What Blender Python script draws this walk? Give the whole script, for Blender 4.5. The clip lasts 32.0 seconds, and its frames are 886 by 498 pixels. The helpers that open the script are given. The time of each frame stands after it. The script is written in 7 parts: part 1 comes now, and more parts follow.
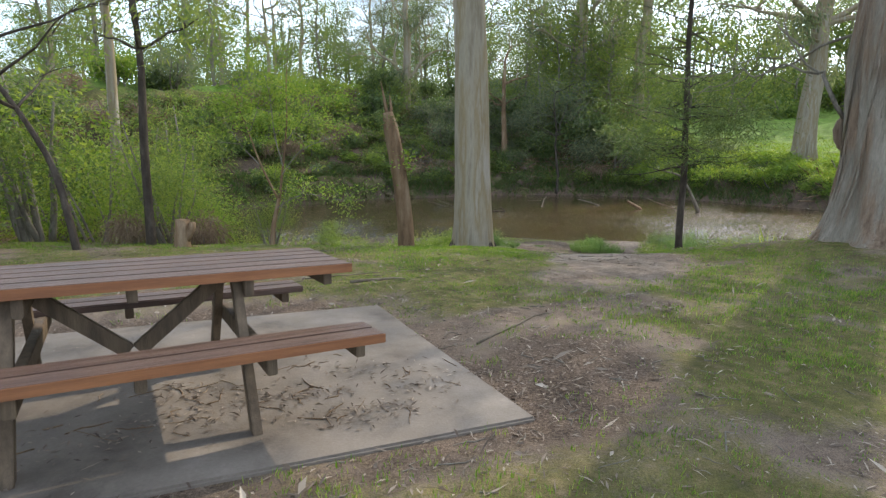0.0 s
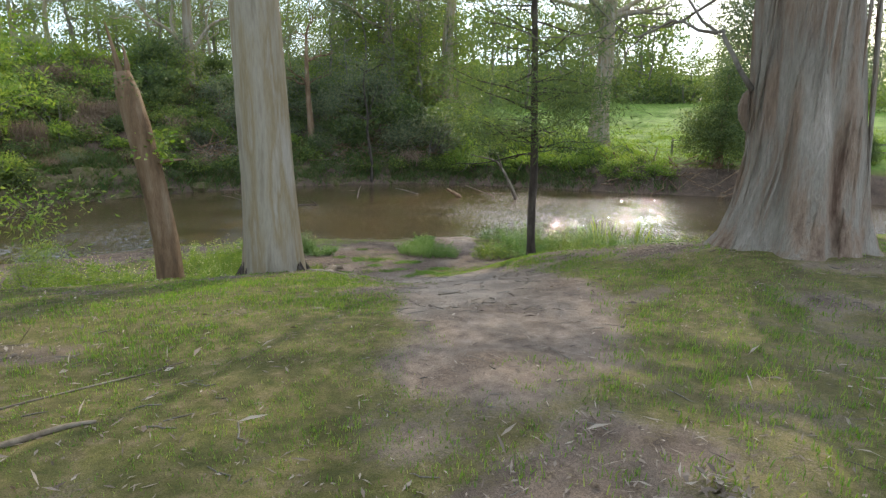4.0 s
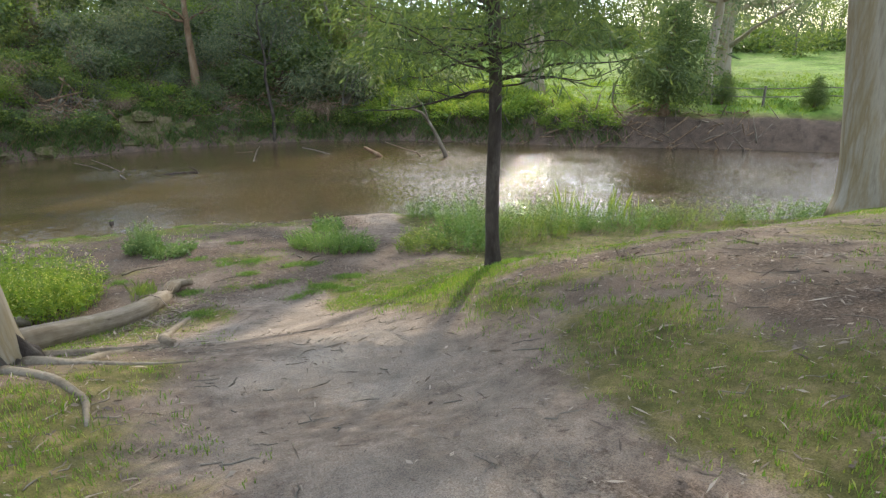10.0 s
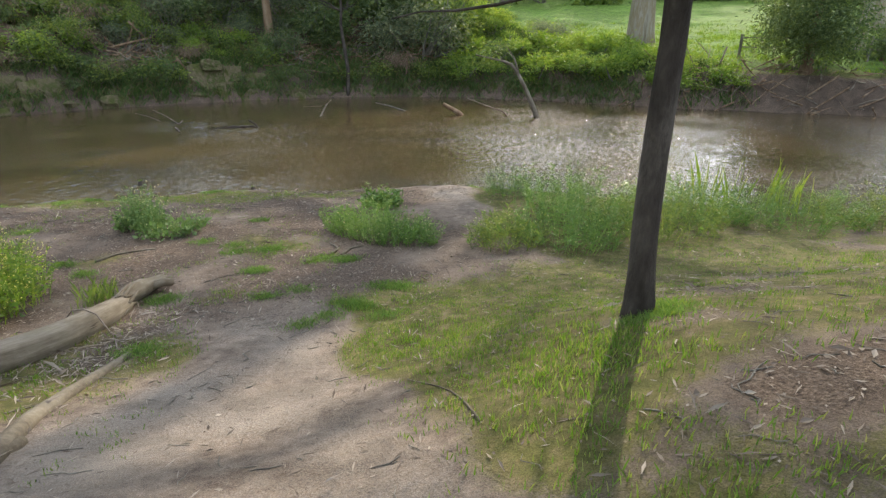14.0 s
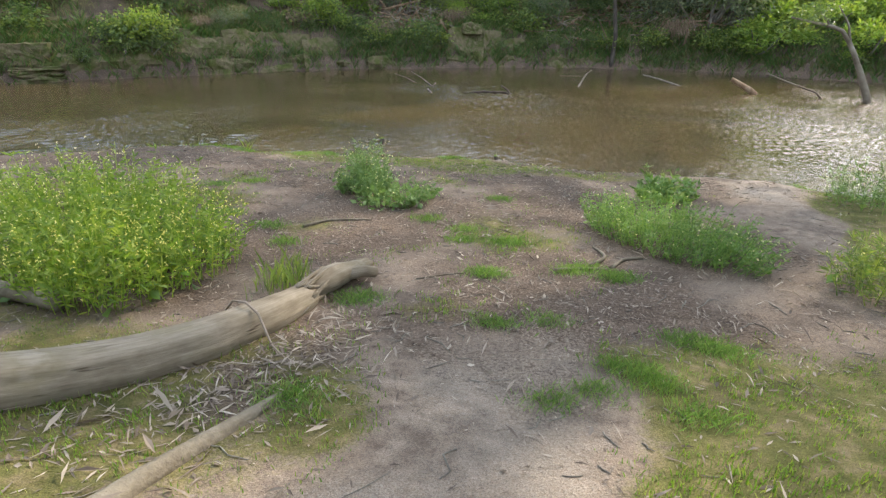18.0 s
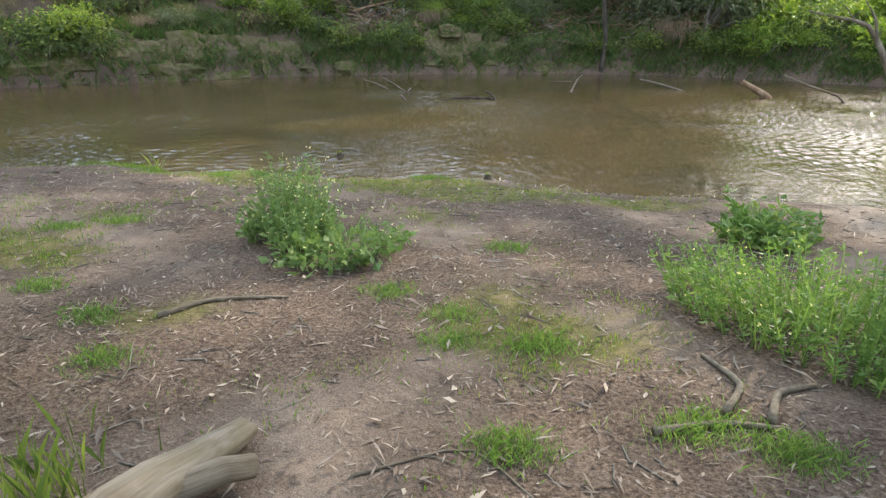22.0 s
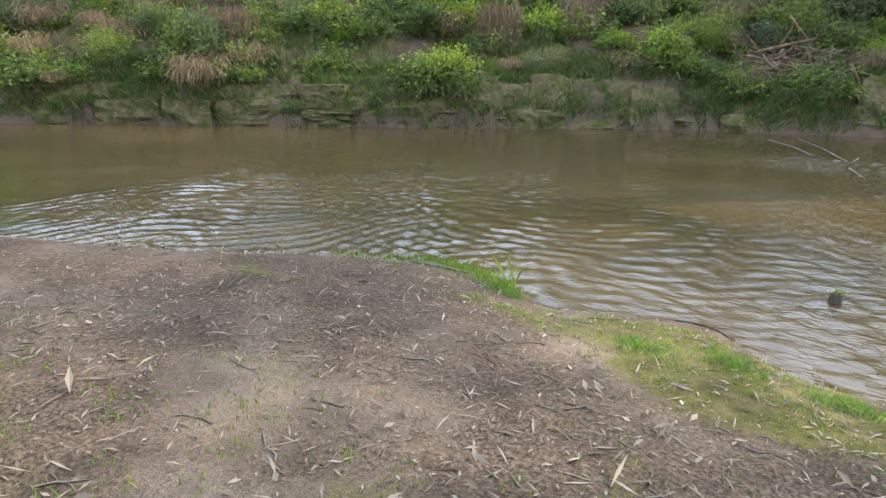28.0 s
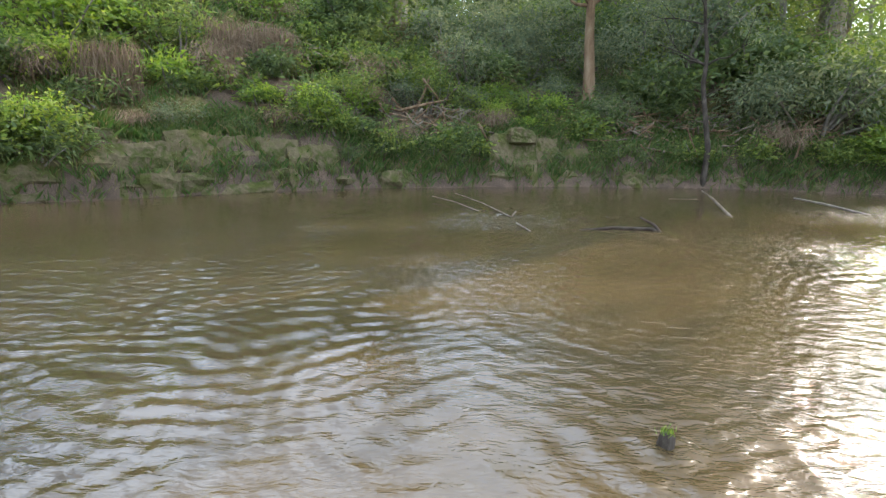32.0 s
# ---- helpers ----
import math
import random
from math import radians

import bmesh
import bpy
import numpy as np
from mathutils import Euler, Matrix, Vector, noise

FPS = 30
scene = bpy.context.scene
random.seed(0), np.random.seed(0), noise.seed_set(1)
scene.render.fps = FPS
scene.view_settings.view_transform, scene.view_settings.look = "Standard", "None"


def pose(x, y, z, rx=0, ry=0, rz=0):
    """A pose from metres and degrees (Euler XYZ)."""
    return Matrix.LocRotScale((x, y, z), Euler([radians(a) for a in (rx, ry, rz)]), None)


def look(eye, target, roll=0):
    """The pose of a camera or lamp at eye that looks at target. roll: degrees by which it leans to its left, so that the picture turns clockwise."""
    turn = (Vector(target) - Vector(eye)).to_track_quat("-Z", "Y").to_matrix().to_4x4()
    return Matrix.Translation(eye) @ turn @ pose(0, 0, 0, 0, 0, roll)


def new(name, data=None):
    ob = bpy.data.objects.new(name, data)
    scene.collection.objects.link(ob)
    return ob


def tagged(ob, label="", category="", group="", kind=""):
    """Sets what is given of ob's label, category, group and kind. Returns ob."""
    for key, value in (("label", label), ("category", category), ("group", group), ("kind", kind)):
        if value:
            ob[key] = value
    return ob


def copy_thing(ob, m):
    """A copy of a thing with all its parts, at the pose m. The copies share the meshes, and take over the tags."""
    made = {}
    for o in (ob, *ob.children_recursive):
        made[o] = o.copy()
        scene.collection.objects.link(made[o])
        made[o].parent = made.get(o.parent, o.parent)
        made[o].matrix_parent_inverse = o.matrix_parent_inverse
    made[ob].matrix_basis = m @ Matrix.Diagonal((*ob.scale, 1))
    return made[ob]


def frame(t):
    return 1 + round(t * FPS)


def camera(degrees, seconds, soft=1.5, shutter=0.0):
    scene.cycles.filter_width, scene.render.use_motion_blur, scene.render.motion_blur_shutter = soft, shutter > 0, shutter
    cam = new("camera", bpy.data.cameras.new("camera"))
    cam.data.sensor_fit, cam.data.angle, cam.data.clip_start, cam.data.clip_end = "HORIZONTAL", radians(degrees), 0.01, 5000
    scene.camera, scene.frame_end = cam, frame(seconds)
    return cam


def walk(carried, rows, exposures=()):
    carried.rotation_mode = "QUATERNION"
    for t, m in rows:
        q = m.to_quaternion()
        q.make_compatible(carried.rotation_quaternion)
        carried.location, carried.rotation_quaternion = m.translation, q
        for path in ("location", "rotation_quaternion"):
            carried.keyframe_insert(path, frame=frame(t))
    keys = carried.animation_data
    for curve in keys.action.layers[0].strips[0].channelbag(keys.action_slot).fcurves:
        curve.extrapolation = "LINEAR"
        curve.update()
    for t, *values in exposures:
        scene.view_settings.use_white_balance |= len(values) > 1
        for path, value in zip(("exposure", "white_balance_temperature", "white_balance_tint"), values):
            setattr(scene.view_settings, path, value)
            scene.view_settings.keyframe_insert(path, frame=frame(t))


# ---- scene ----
cam = camera(75.86, 32.0, soft=1.35)
# seconds, x, y, z, yaw, pitch, roll
ROWS = [
    (0, -0.010, 0.005, 1.496, 0.58, -11.52, 0.38),
    (0.5, 0.006, 0.457, 1.479, -0.83, -11.71, 0.48),
    (1, 0.018, 0.879, 1.444, -1.77, -11.61, 0.55),
    (1.5, 0.058, 1.289, 1.418, -4.12, -12.04, 0.68),
    (2, 0.110, 1.712, 1.371, -6.80, -12.26, 0.71),
    (2.5, 0.180, 2.105, 1.357, -9.31, -12.04, 0.77),
    (3, 0.224, 2.502, 1.361, -12.72, -12.05, 0.91),
    (3.5, 0.243, 2.888, 1.362, -15.59, -12.30, 0.97),
    (4, 0.288, 3.259, 1.351, -18.44, -12.68, 1.03),
    (4.5, 0.294, 3.597, 1.355, -20.65, -12.78, 0.99),
    (6.5, 0.826, 4.792, 1.273, -24.85, -12.60, 0.66),
    (7, 0.970, 5.142, 1.256, -26.17, -11.75, 0.60),
    (7.5, 1.119, 5.512, 1.235, -26.62, -11.74, 0.50),
    (8, 1.287, 5.917, 1.169, -26.73, -12.91, 0.53),
    (8.5, 1.464, 6.332, 1.096, -26.84, -14.21, 0.48),
    (9, 1.671, 6.722, 1.046, -26.90, -15.37, 0.46),
    (9.5, 1.814, 7.084, 0.991, -26.59, -16.16, 0.41),
    (10, 1.980, 7.425, 0.947, -26.06, -17.06, 0.46),
    (10.5, 2.139, 7.755, 0.897, -25.34, -17.50, 0.42),
    (11, 2.306, 8.089, 0.851, -24.43, -17.63, 0.39),
    (11.5, 2.479, 8.396, 0.820, -23.72, -17.66, 0.40),
    (12, 2.621, 8.716, 0.770, -22.62, -17.82, 0.49),
    (12.5, 2.773, 9.072, 0.686, -22.08, -18.96, 0.61),
    (13, 2.896, 9.445, 0.600, -21.49, -19.78, 0.72),
    (13.5, 3.039, 9.805, 0.524, -20.44, -20.36, 0.81),
    (14, 3.128, 10.141, 0.441, -17.74, -20.88, 0.84),
    (14.5, 3.195, 10.455, 0.392, -13.86, -21.48, 0.88),
    (15, 3.232, 10.755, 0.324, -9.50, -21.98, 0.89),
    (15.5, 3.243, 11.002, 0.280, -4.49, -22.44, 0.84),
    (17.5, 3.091, 12.032, -0.062, 6.53, -23.00, 0.88),
    (18, 3.022, 12.294, -0.154, 6.30, -23.20, 0.79),
    (18.5, 2.981, 12.537, -0.217, 5.44, -23.25, 0.79),
    (19, 2.972, 12.789, -0.257, 4.00, -22.86, 0.78),
    (19.5, 2.919, 13.040, -0.327, 4.18, -22.37, 0.73),
    (20, 2.916, 13.331, -0.425, 5.13, -22.53, 0.66),
    (20.5, 2.881, 13.673, -0.531, 5.84, -22.48, 0.63),
    (21, 2.868, 14.005, -0.574, 6.40, -22.36, 0.61),
    (21.5, 2.845, 14.361, -0.638, 5.61, -21.97, 0.65),
    (22, 2.794, 14.687, -0.675, 4.10, -21.89, 0.65),
    (22.5, 2.812, 14.998, -0.737, 1.99, -21.63, 0.65),
    (23, 2.809, 15.293, -0.788, 1.85, -20.32, 0.57),
    (23.5, 2.801, 15.616, -0.803, 5.72, -19.30, 0.54),
    (24, 2.711, 15.964, -0.829, 11.67, -19.41, 0.59),
    (24.5, 2.530, 16.317, -0.872, 18.93, -18.89, 0.66),
    (25, 2.280, 16.655, -0.902, 25.58, -18.92, 0.69),
    (25.5, 1.937, 16.916, -0.974, 31.97, -19.08, 0.53),
    (26, 1.632, 17.177, -0.982, 36.28, -19.18, 0.51),
    (26.5, 1.320, 17.395, -0.992, 38.12, -19.15, 0.49),
    (28.5, 0.341, 18.263, -0.898, 33.20, -16.78, 0.52),
    (29, 0.190, 18.563, -0.884, 27.62, -16.64, 0.67),
    (29.5, 0.071, 18.836, -0.907, 22.24, -16.82, 0.79),
    (30, -0.088, 19.123, -0.864, 18.71, -16.42, 0.86),
    (30.5, -0.224, 19.434, -0.883, 15.42, -15.50, 0.99),
    (31, -0.382, 19.658, -0.862, 12.17, -14.53, 1.06),
    (31.5, -0.521, 19.927, -0.875, 8.36, -13.20, 1.16),
    (32, -0.602, 20.134, -0.894, 1.64, -11.97, 1.34),
]


def carried_pose(x, y, z, yaw, pitch, roll):
    return pose(x, y, z, 0, 0, yaw) @ pose(0, 0, 0, 90 + pitch, 0, 0) @ pose(0, 0, 0, 0, 0, roll)


walk(cam, [(r[0], carried_pose(*r[1:])) for r in ROWS], exposures=[(0.0, 0.02), (4.0, 0.06), (9.0, 0.3), (13.0, 0.15), (19.0, 0.58), (24.0, 0.55), (29.0, 0.8), (32.0, 0.82)])

# ---- daylight: afternoon sun ahead and to the right, behind the trees of the far bank ----
SUN_AZ, SUN_EL = 39.5, 31.0          # degrees clockwise from +y, degrees above the horizon
world = bpy.data.worlds.new("sky")
scene.world = world
world.use_nodes = True
wn = world.node_tree.nodes
wl = world.node_tree.links
sky = wn.new("ShaderNodeTexSky")
sky.sky_type = "NISHITA"
sky.sun_disc = False
sky.sun_elevation = radians(SUN_EL)
sky.sun_rotation = radians(SUN_AZ)
sky.air_density, sky.dust_density, sky.ozone_density = 1.0, 1.8, 1.2
# thin broken cloud over the whole sky
tc = wn.new("ShaderNodeTexCoord")
cloud = wn.new("ShaderNodeTexNoise")
cloud.inputs["Scale"].default_value = 3.2
cloud.inputs["Detail"].default_value = 6
cr = wn.new("ShaderNodeValToRGB")
cr.color_ramp.elements[0].position, cr.color_ramp.elements[1].position = 0.42, 0.58
cmix = wn.new("ShaderNodeMix")
cmix.data_type = "RGBA"
cmix.inputs["B"].default_value = (18.8, 22.2, 27.4, 1)
cfac = wn.new("ShaderNodeMath")
cfac.operation = "MULTIPLY"
cfac.inputs[1].default_value = 0.75
wl.new(tc.outputs["Generated"], cloud.inputs["Vector"])
wl.new(cloud.outputs["Fac"], cr.inputs["Fac"])
wl.new(cr.outputs["Color"], cfac.inputs[0])
wl.new(cfac.outputs[0], cmix.inputs["Factor"])
wl.new(sky.outputs["Color"], cmix.inputs["A"])
wl.new(cmix.outputs["Result"], wn["Background"].inputs["Color"])
wn["Background"].inputs["Strength"].default_value = 0.15

sun = new("sun", bpy.data.lights.new("sun", "SUN"))
sun.data.energy, sun.data.angle, sun.data.color = 5.0, radians(0.55), (1.0, 0.90, 0.74)
AZ, EL = radians(SUN_AZ), radians(SUN_EL)
SUN_WAY = Vector((math.sin(AZ) * math.cos(EL), math.cos(AZ) * math.cos(EL), math.sin(EL)))
sun.matrix_world = look(SUN_WAY * 100, (0, 0, 0))

# ---- materials ----
def material(name, rough=0.8, spec=0.3):
    m = bpy.data.materials.new(name)
    m.use_nodes = True
    b = m.node_tree.nodes["Principled BSDF"]
    b.inputs["Roughness"].default_value = rough
    b.inputs["Specular IOR Level"].default_value = spec
    return m, m.node_tree.nodes, m.node_tree.links, b


def ramp(nodes, stops):
    r = nodes.new("ShaderNodeValToRGB")
    e = r.color_ramp.elements
    while len(e) < len(stops):
        e.new(0.5)
    for k, (p, c) in zip(e, stops):
        k.position, k.color = p, (*c, 1)
    return r


def noise_tex(nodes, links, scale, detail=5, rough=0.55, stretch=None, where="Object", distort=0.0):
    c = nodes.new("ShaderNodeTexCoord")
    n = nodes.new("ShaderNodeTexNoise")
    n.inputs["Scale"].default_value, n.inputs["Detail"].default_value = scale, detail
    n.inputs["Roughness"].default_value, n.inputs["Distortion"].default_value = rough, distort
    out = c.outputs[where]
    if stretch:
        mp = nodes.new("ShaderNodeMapping")
        mp.inputs["Scale"].default_value = stretch
        links.new(out, mp.inputs["Vector"])
        out = mp.outputs["Vector"]
    links.new(out, n.inputs["Vector"])
    return n


def blend(nodes, links, a, b, fac, mode="MIX"):
    m = nodes.new("ShaderNodeMix")
    m.data_type, m.blend_type = "RGBA", mode
    for key, v in (("A", a), ("B", b), ("Factor", fac)):
        if isinstance(v, (int, float)):
            m.inputs[key].default_value = v
        elif isinstance(v, tuple):
            m.inputs[key].default_value = (*v, 1)
        else:
            links.new(v, m.inputs[key])
    return m.outputs["Result"]


def bump(nodes, links, bsdf, height, strength, distance):
    b = nodes.new("ShaderNodeBump")
    b.inputs["Strength"].default_value, b.inputs["Distance"].default_value = strength, distance
    links.new(height, b.inputs["Height"])
    links.new(b.outputs["Normal"], bsdf.inputs["Normal"])
    return b


def mottled(name, stops, scale=4.0, fine=60.0, rough=0.85, spec=0.25, relief=0.3, depth=0.02, stretch=None, fine_mix=0.35):
    """A surface with large stains and fine grain."""
    m, n, l, b = material(name, rough, spec)
    big = noise_tex(n, l, scale, 6, 0.6, stretch)
    r = ramp(n, stops)
    l.new(big.outputs["Fac"], r.inputs["Fac"])
    small = noise_tex(n, l, fine, 4, 0.6, stretch)
    r2 = ramp(n, [(0.25, (0.35, 0.35, 0.35)), (0.75, (1.0, 1.0, 1.0))])
    l.new(small.outputs["Fac"], r2.inputs["Fac"])
    l.new(blend(n, l, r.outputs["Color"], r2.outputs["Color"], fine_mix, "MULTIPLY"), b.inputs["Base Color"])
    bump(n, l, b, small.outputs["Fac"], relief, depth)
    return m


def leafy(name, stops, rough=0.5, through_light=0.45, spread=0.25, spec=0.35):
    """Leaves: colour drifts from leaf to leaf and from plant to plant; light comes through them."""
    m, n, l, b = material(name, rough, spec)
    geo = n.new("ShaderNodeNewGeometry")
    info = n.new("ShaderNodeObjectInfo")
    mix = n.new("ShaderNodeMath")
    mix.operation = "MULTIPLY_ADD"
    mix.inputs[1].default_value = spread
    l.new(info.outputs["Random"], mix.inputs[0])
    sc = n.new("ShaderNodeMath")
    sc.operation = "MULTIPLY"
    sc.inputs[1].default_value = 1 - spread
    l.new(geo.outputs["Random Per Island"], sc.inputs[0])
    l.new(sc.outputs[0], mix.inputs[2])
    r = ramp(n, stops)
    l.new(mix.outputs[0], r.inputs["Fac"])
    l.new(r.outputs["Color"], b.inputs["Base Color"])
    tr = n.new("ShaderNodeBsdfTranslucent")
    bright = n.new("ShaderNodeHueSaturation")
    bright.inputs["Saturation"].default_value, bright.inputs["Value"].default_value = 1.15, 1.7
    l.new(r.outputs["Color"], bright.inputs["Color"])
    l.new(bright.outputs["Color"], tr.inputs["Color"])
    ms = n.new("ShaderNodeMixShader")
    ms.inputs["Fac"].default_value = through_light
    l.new(b.outputs[0], ms.inputs[1])
    l.new(tr.outputs[0], ms.inputs[2])
    l.new(ms.outputs[0], n["Material Output"].inputs["Surface"])
    return m


LEAF_DARK = leafy("leaf_dark_green", [(0.0, (0.045, 0.068, 0.027)), (0.5, (0.083, 0.118, 0.039)), (1.0, (0.172, 0.205, 0.062))])
LEAF_MID = leafy("leaf_mid_green", [(0.0, (0.056, 0.090, 0.027)), (0.5, (0.120, 0.165, 0.042)), (1.0, (0.238, 0.270, 0.066))])
# Brighter green for sunlit shrubs and weeds: some sunlight is in the colour.
LEAF_BRIGHT = leafy("leaf_bright_green", [(0.0, (0.080, 0.132, 0.026)), (0.5, (0.160, 0.235, 0.042)), (1.0, (0.30, 0.335, 0.075))], through_light=0.45)
LEAF_GREY = leafy("leaf_grey_green", [(0.0, (0.068, 0.093, 0.052)), (0.5, (0.122, 0.146, 0.078)), (1.0, (0.228, 0.239, 0.117))])
LEAF_DEAD = leafy("leaf_dead_brown", [(0.0, (0.110, 0.072, 0.044)), (0.5, (0.187, 0.132, 0.083)), (1.0, (0.297, 0.220, 0.143))], through_light=0.15, rough=0.8)
GRASS = leafy("grass_blade", [(0.0, (0.064, 0.128, 0.020)), (0.5, (0.120, 0.205, 0.034)), (0.85, (0.215, 0.258, 0.060)), (1.0, (0.39, 0.31, 0.16))], through_light=0.4, rough=0.6)
LITTER = leafy("dry_leaf", [(0.0, (0.058, 0.041, 0.030)), (0.3, (0.135, 0.100, 0.074)), (0.65, (0.235, 0.185, 0.14)), (0.88, (0.35, 0.29, 0.225)), (1.0, (0.48, 0.41, 0.33))], through_light=0.08, rough=0.75)
BANK_GRASS = leafy("bank_grass_blade", [(0.0, (0.032, 0.072, 0.014)), (0.45, (0.060, 0.112, 0.022)), (0.75, (0.105, 0.128, 0.036)), (1.0, (0.21, 0.155, 0.08))], through_light=0.3, rough=0.65)
LEAF_WEED = leafy("weed_leaf", [(0.0, (0.068, 0.125, 0.034)), (0.5, (0.125, 0.205, 0.052)), (0.85, (0.195, 0.275, 0.075)), (1.0, (0.30, 0.33, 0.12))], through_light=0.35)
LEAF_RADISH = leafy("radish_leaf", [(0.0, (0.085, 0.140, 0.045)), (0.5, (0.140, 0.212, 0.066)), (1.0, (0.235, 0.300, 0.10))], through_light=0.3, rough=0.6)
PETAL_PALE = leafy("pale_petal", [(0.0, (0.58, 0.53, 0.22)), (1.0, (0.78, 0.74, 0.42))], through_light=0.3)
PETAL_YELLOW = leafy("yellow_petal", [(0.0, (0.58, 0.50, 0.12)), (1.0, (0.80, 0.74, 0.30))], through_light=0.3)

BARK_GUM = mottled("smooth_gum_bark", [(0.30, (0.18, 0.145, 0.095)), (0.44, (0.34, 0.295, 0.22)), (0.54, (0.27, 0.21, 0.12)), (0.62, (0.37, 0.325, 0.26)), (0.74, (0.46, 0.42, 0.35))], 1.6, 30, 0.75, 0.2, 0.25, 0.01, (1.6, 1.6, 0.22), 0.35)
BARK_OLD = mottled("old_gum_bark", [(0.30, (0.105, 0.060, 0.039)), (0.44, (0.32, 0.228, 0.160)), (0.56, (0.345, 0.30, 0.24)), (0.70, (0.48, 0.405, 0.33))], 1.9, 26, 0.85, 0.15, 0.9, 0.06, (1.8, 1.8, 0.30), 0.5)
BARK_DARK = mottled("dark_wattle_bark", [(0.3, (0.040, 0.031, 0.024)), (0.5, (0.075, 0.060, 0.047)), (0.7, (0.135, 0.112, 0.09))], 6, 45, 0.9, 0.15, 0.8, 0.02, (1, 1, 0.4), 0.5)
BARK_BROWN = mottled("brown_bark", [(0.3, (0.10, 0.062, 0.036)), (0.5, (0.24, 0.155, 0.09)), (0.7, (0.36, 0.27, 0.18))], 3, 40, 0.85, 0.15, 0.7, 0.03, (1.6, 1.6, 0.3), 0.5)
BARK_GREY = mottled("grey_twig_bark", [(0.3, (0.12, 0.10, 0.08)), (0.7, (0.30, 0.27, 0.22))], 5, 40, 0.9, 0.15, 0.6, 0.02, (1, 1, 0.4), 0.5)
LOG_BARK = mottled("weathered_log", [(0.3, (0.09, 0.068, 0.045)), (0.5, (0.19, 0.155, 0.11)), (0.7, (0.29, 0.25, 0.19))], 2.2, 35, 0.85, 0.2, 0.6, 0.02, (1, 1, 1), 0.45)
def grained_wood():
    """Barkless wood: streaks, cracks and stains run along the limb, by the grain laid on its mesh."""
    m, n, l, b = material("grained_dead_wood", 0.8, 0.2)
    at = n.new("ShaderNodeAttribute")
    at.attribute_name = "grain"

    def streak(scale, stretch, detail=5):
        mp = n.new("ShaderNodeMapping")
        mp.inputs["Scale"].default_value = stretch
        l.new(at.outputs["Vector"], mp.inputs["Vector"])
        t = n.new("ShaderNodeTexNoise")
        t.inputs["Scale"].default_value, t.inputs["Detail"].default_value = scale, detail
        t.inputs["Roughness"].default_value = 0.6
        l.new(mp.outputs["Vector"], t.inputs["Vector"])
        return t
    big, fibre, crack = streak(1.0, (2.2, 3.0, 3.0)), streak(1.0, (5.0, 60, 60)), streak(1.0, (1.5, 13, 13), 3)
    r = ramp(n, [(0.24, (0.108, 0.078, 0.050)), (0.40, (0.180, 0.142, 0.096)), (0.52, (0.245, 0.200, 0.145)), (0.62, (0.205, 0.166, 0.106)), (0.76, (0.32, 0.27, 0.21))])
    l.new(big.outputs["Fac"], r.inputs["Fac"])
    f = ramp(n, [(0.3, (0.62, 0.60, 0.57)), (0.65, (1.1, 1.1, 1.1))])
    l.new(fibre.outputs["Fac"], f.inputs["Fac"])
    k = ramp(n, [(0.29, (0.28, 0.24, 0.20)), (0.33, (1, 1, 1))])
    l.new(crack.outputs["Fac"], k.inputs["Fac"])
    c = blend(n, l, r.outputs["Color"], f.outputs["Color"], 0.8, "MULTIPLY")
    c = blend(n, l, c, k.outputs["Color"], 0.9, "MULTIPLY")
    l.new(c, b.inputs["Base Color"])
    h = blend(n, l, fibre.outputs["Fac"], k.outputs["Color"], 0.6)
    bump(n, l, b, h, 0.6, 0.02)
    return m


LOG_WOOD = grained_wood()
ROCK = mottled("mossy_bank_rock", [(0.28, (0.042, 0.058, 0.012)), (0.40, (0.092, 0.098, 0.026)), (0.50, (0.165, 0.130, 0.076)), (0.58, (0.070, 0.082, 0.020)), (0.66, (0.165, 0.130, 0.080)), (0.78, (0.24, 0.195, 0.132))], 1.3, 9, 0.9, 0.15, 0.8, 0.08, None, 0.5)
ROCK_PALE = mottled("pale_sandstone", [(0.3, (0.30, 0.25, 0.19)), (0.5, (0.42, 0.36, 0.29)), (0.7, (0.50, 0.45, 0.38))], 2.5, 18, 0.9, 0.15, 0.6, 0.05, None, 0.4)
# Stains, plus tree shade and sun patches on the slab put into the tones.
CONCRETE = mottled("worn_concrete", [(0.30, (0.105, 0.084, 0.066)), (0.45, (0.18, 0.149, 0.12)), (0.58, (0.22, 0.184, 0.150)), (0.70, (0.28, 0.238, 0.198))], 1.7, 70, 0.85, 0.25, 0.25, 0.01, None, 0.3)
WOOD_TOP = mottled("stained_table_wood", [(0.3, (0.055, 0.031, 0.022)), (0.5, (0.105, 0.060, 0.042)), (0.7, (0.165, 0.102, 0.076))], 3.0, 40, 0.5, 0.4, 0.35, 0.01, (0.6, 9, 9), 0.4)
WOOD_EDGE = mottled("oiled_board_edge", [(0.3, (0.20, 0.075, 0.03)), (0.7, (0.34, 0.14, 0.055))], 3.0, 40, 0.55, 0.35, 0.3, 0.01, (0.6, 9, 9), 0.35)
WOOD_LEG = mottled("weathered_leg_wood", [(0.3, (0.085, 0.06, 0.04)), (0.7, (0.19, 0.135, 0.085))], 4.0, 40, 0.75, 0.25, 0.4, 0.01, (6, 6, 0.8), 0.4)


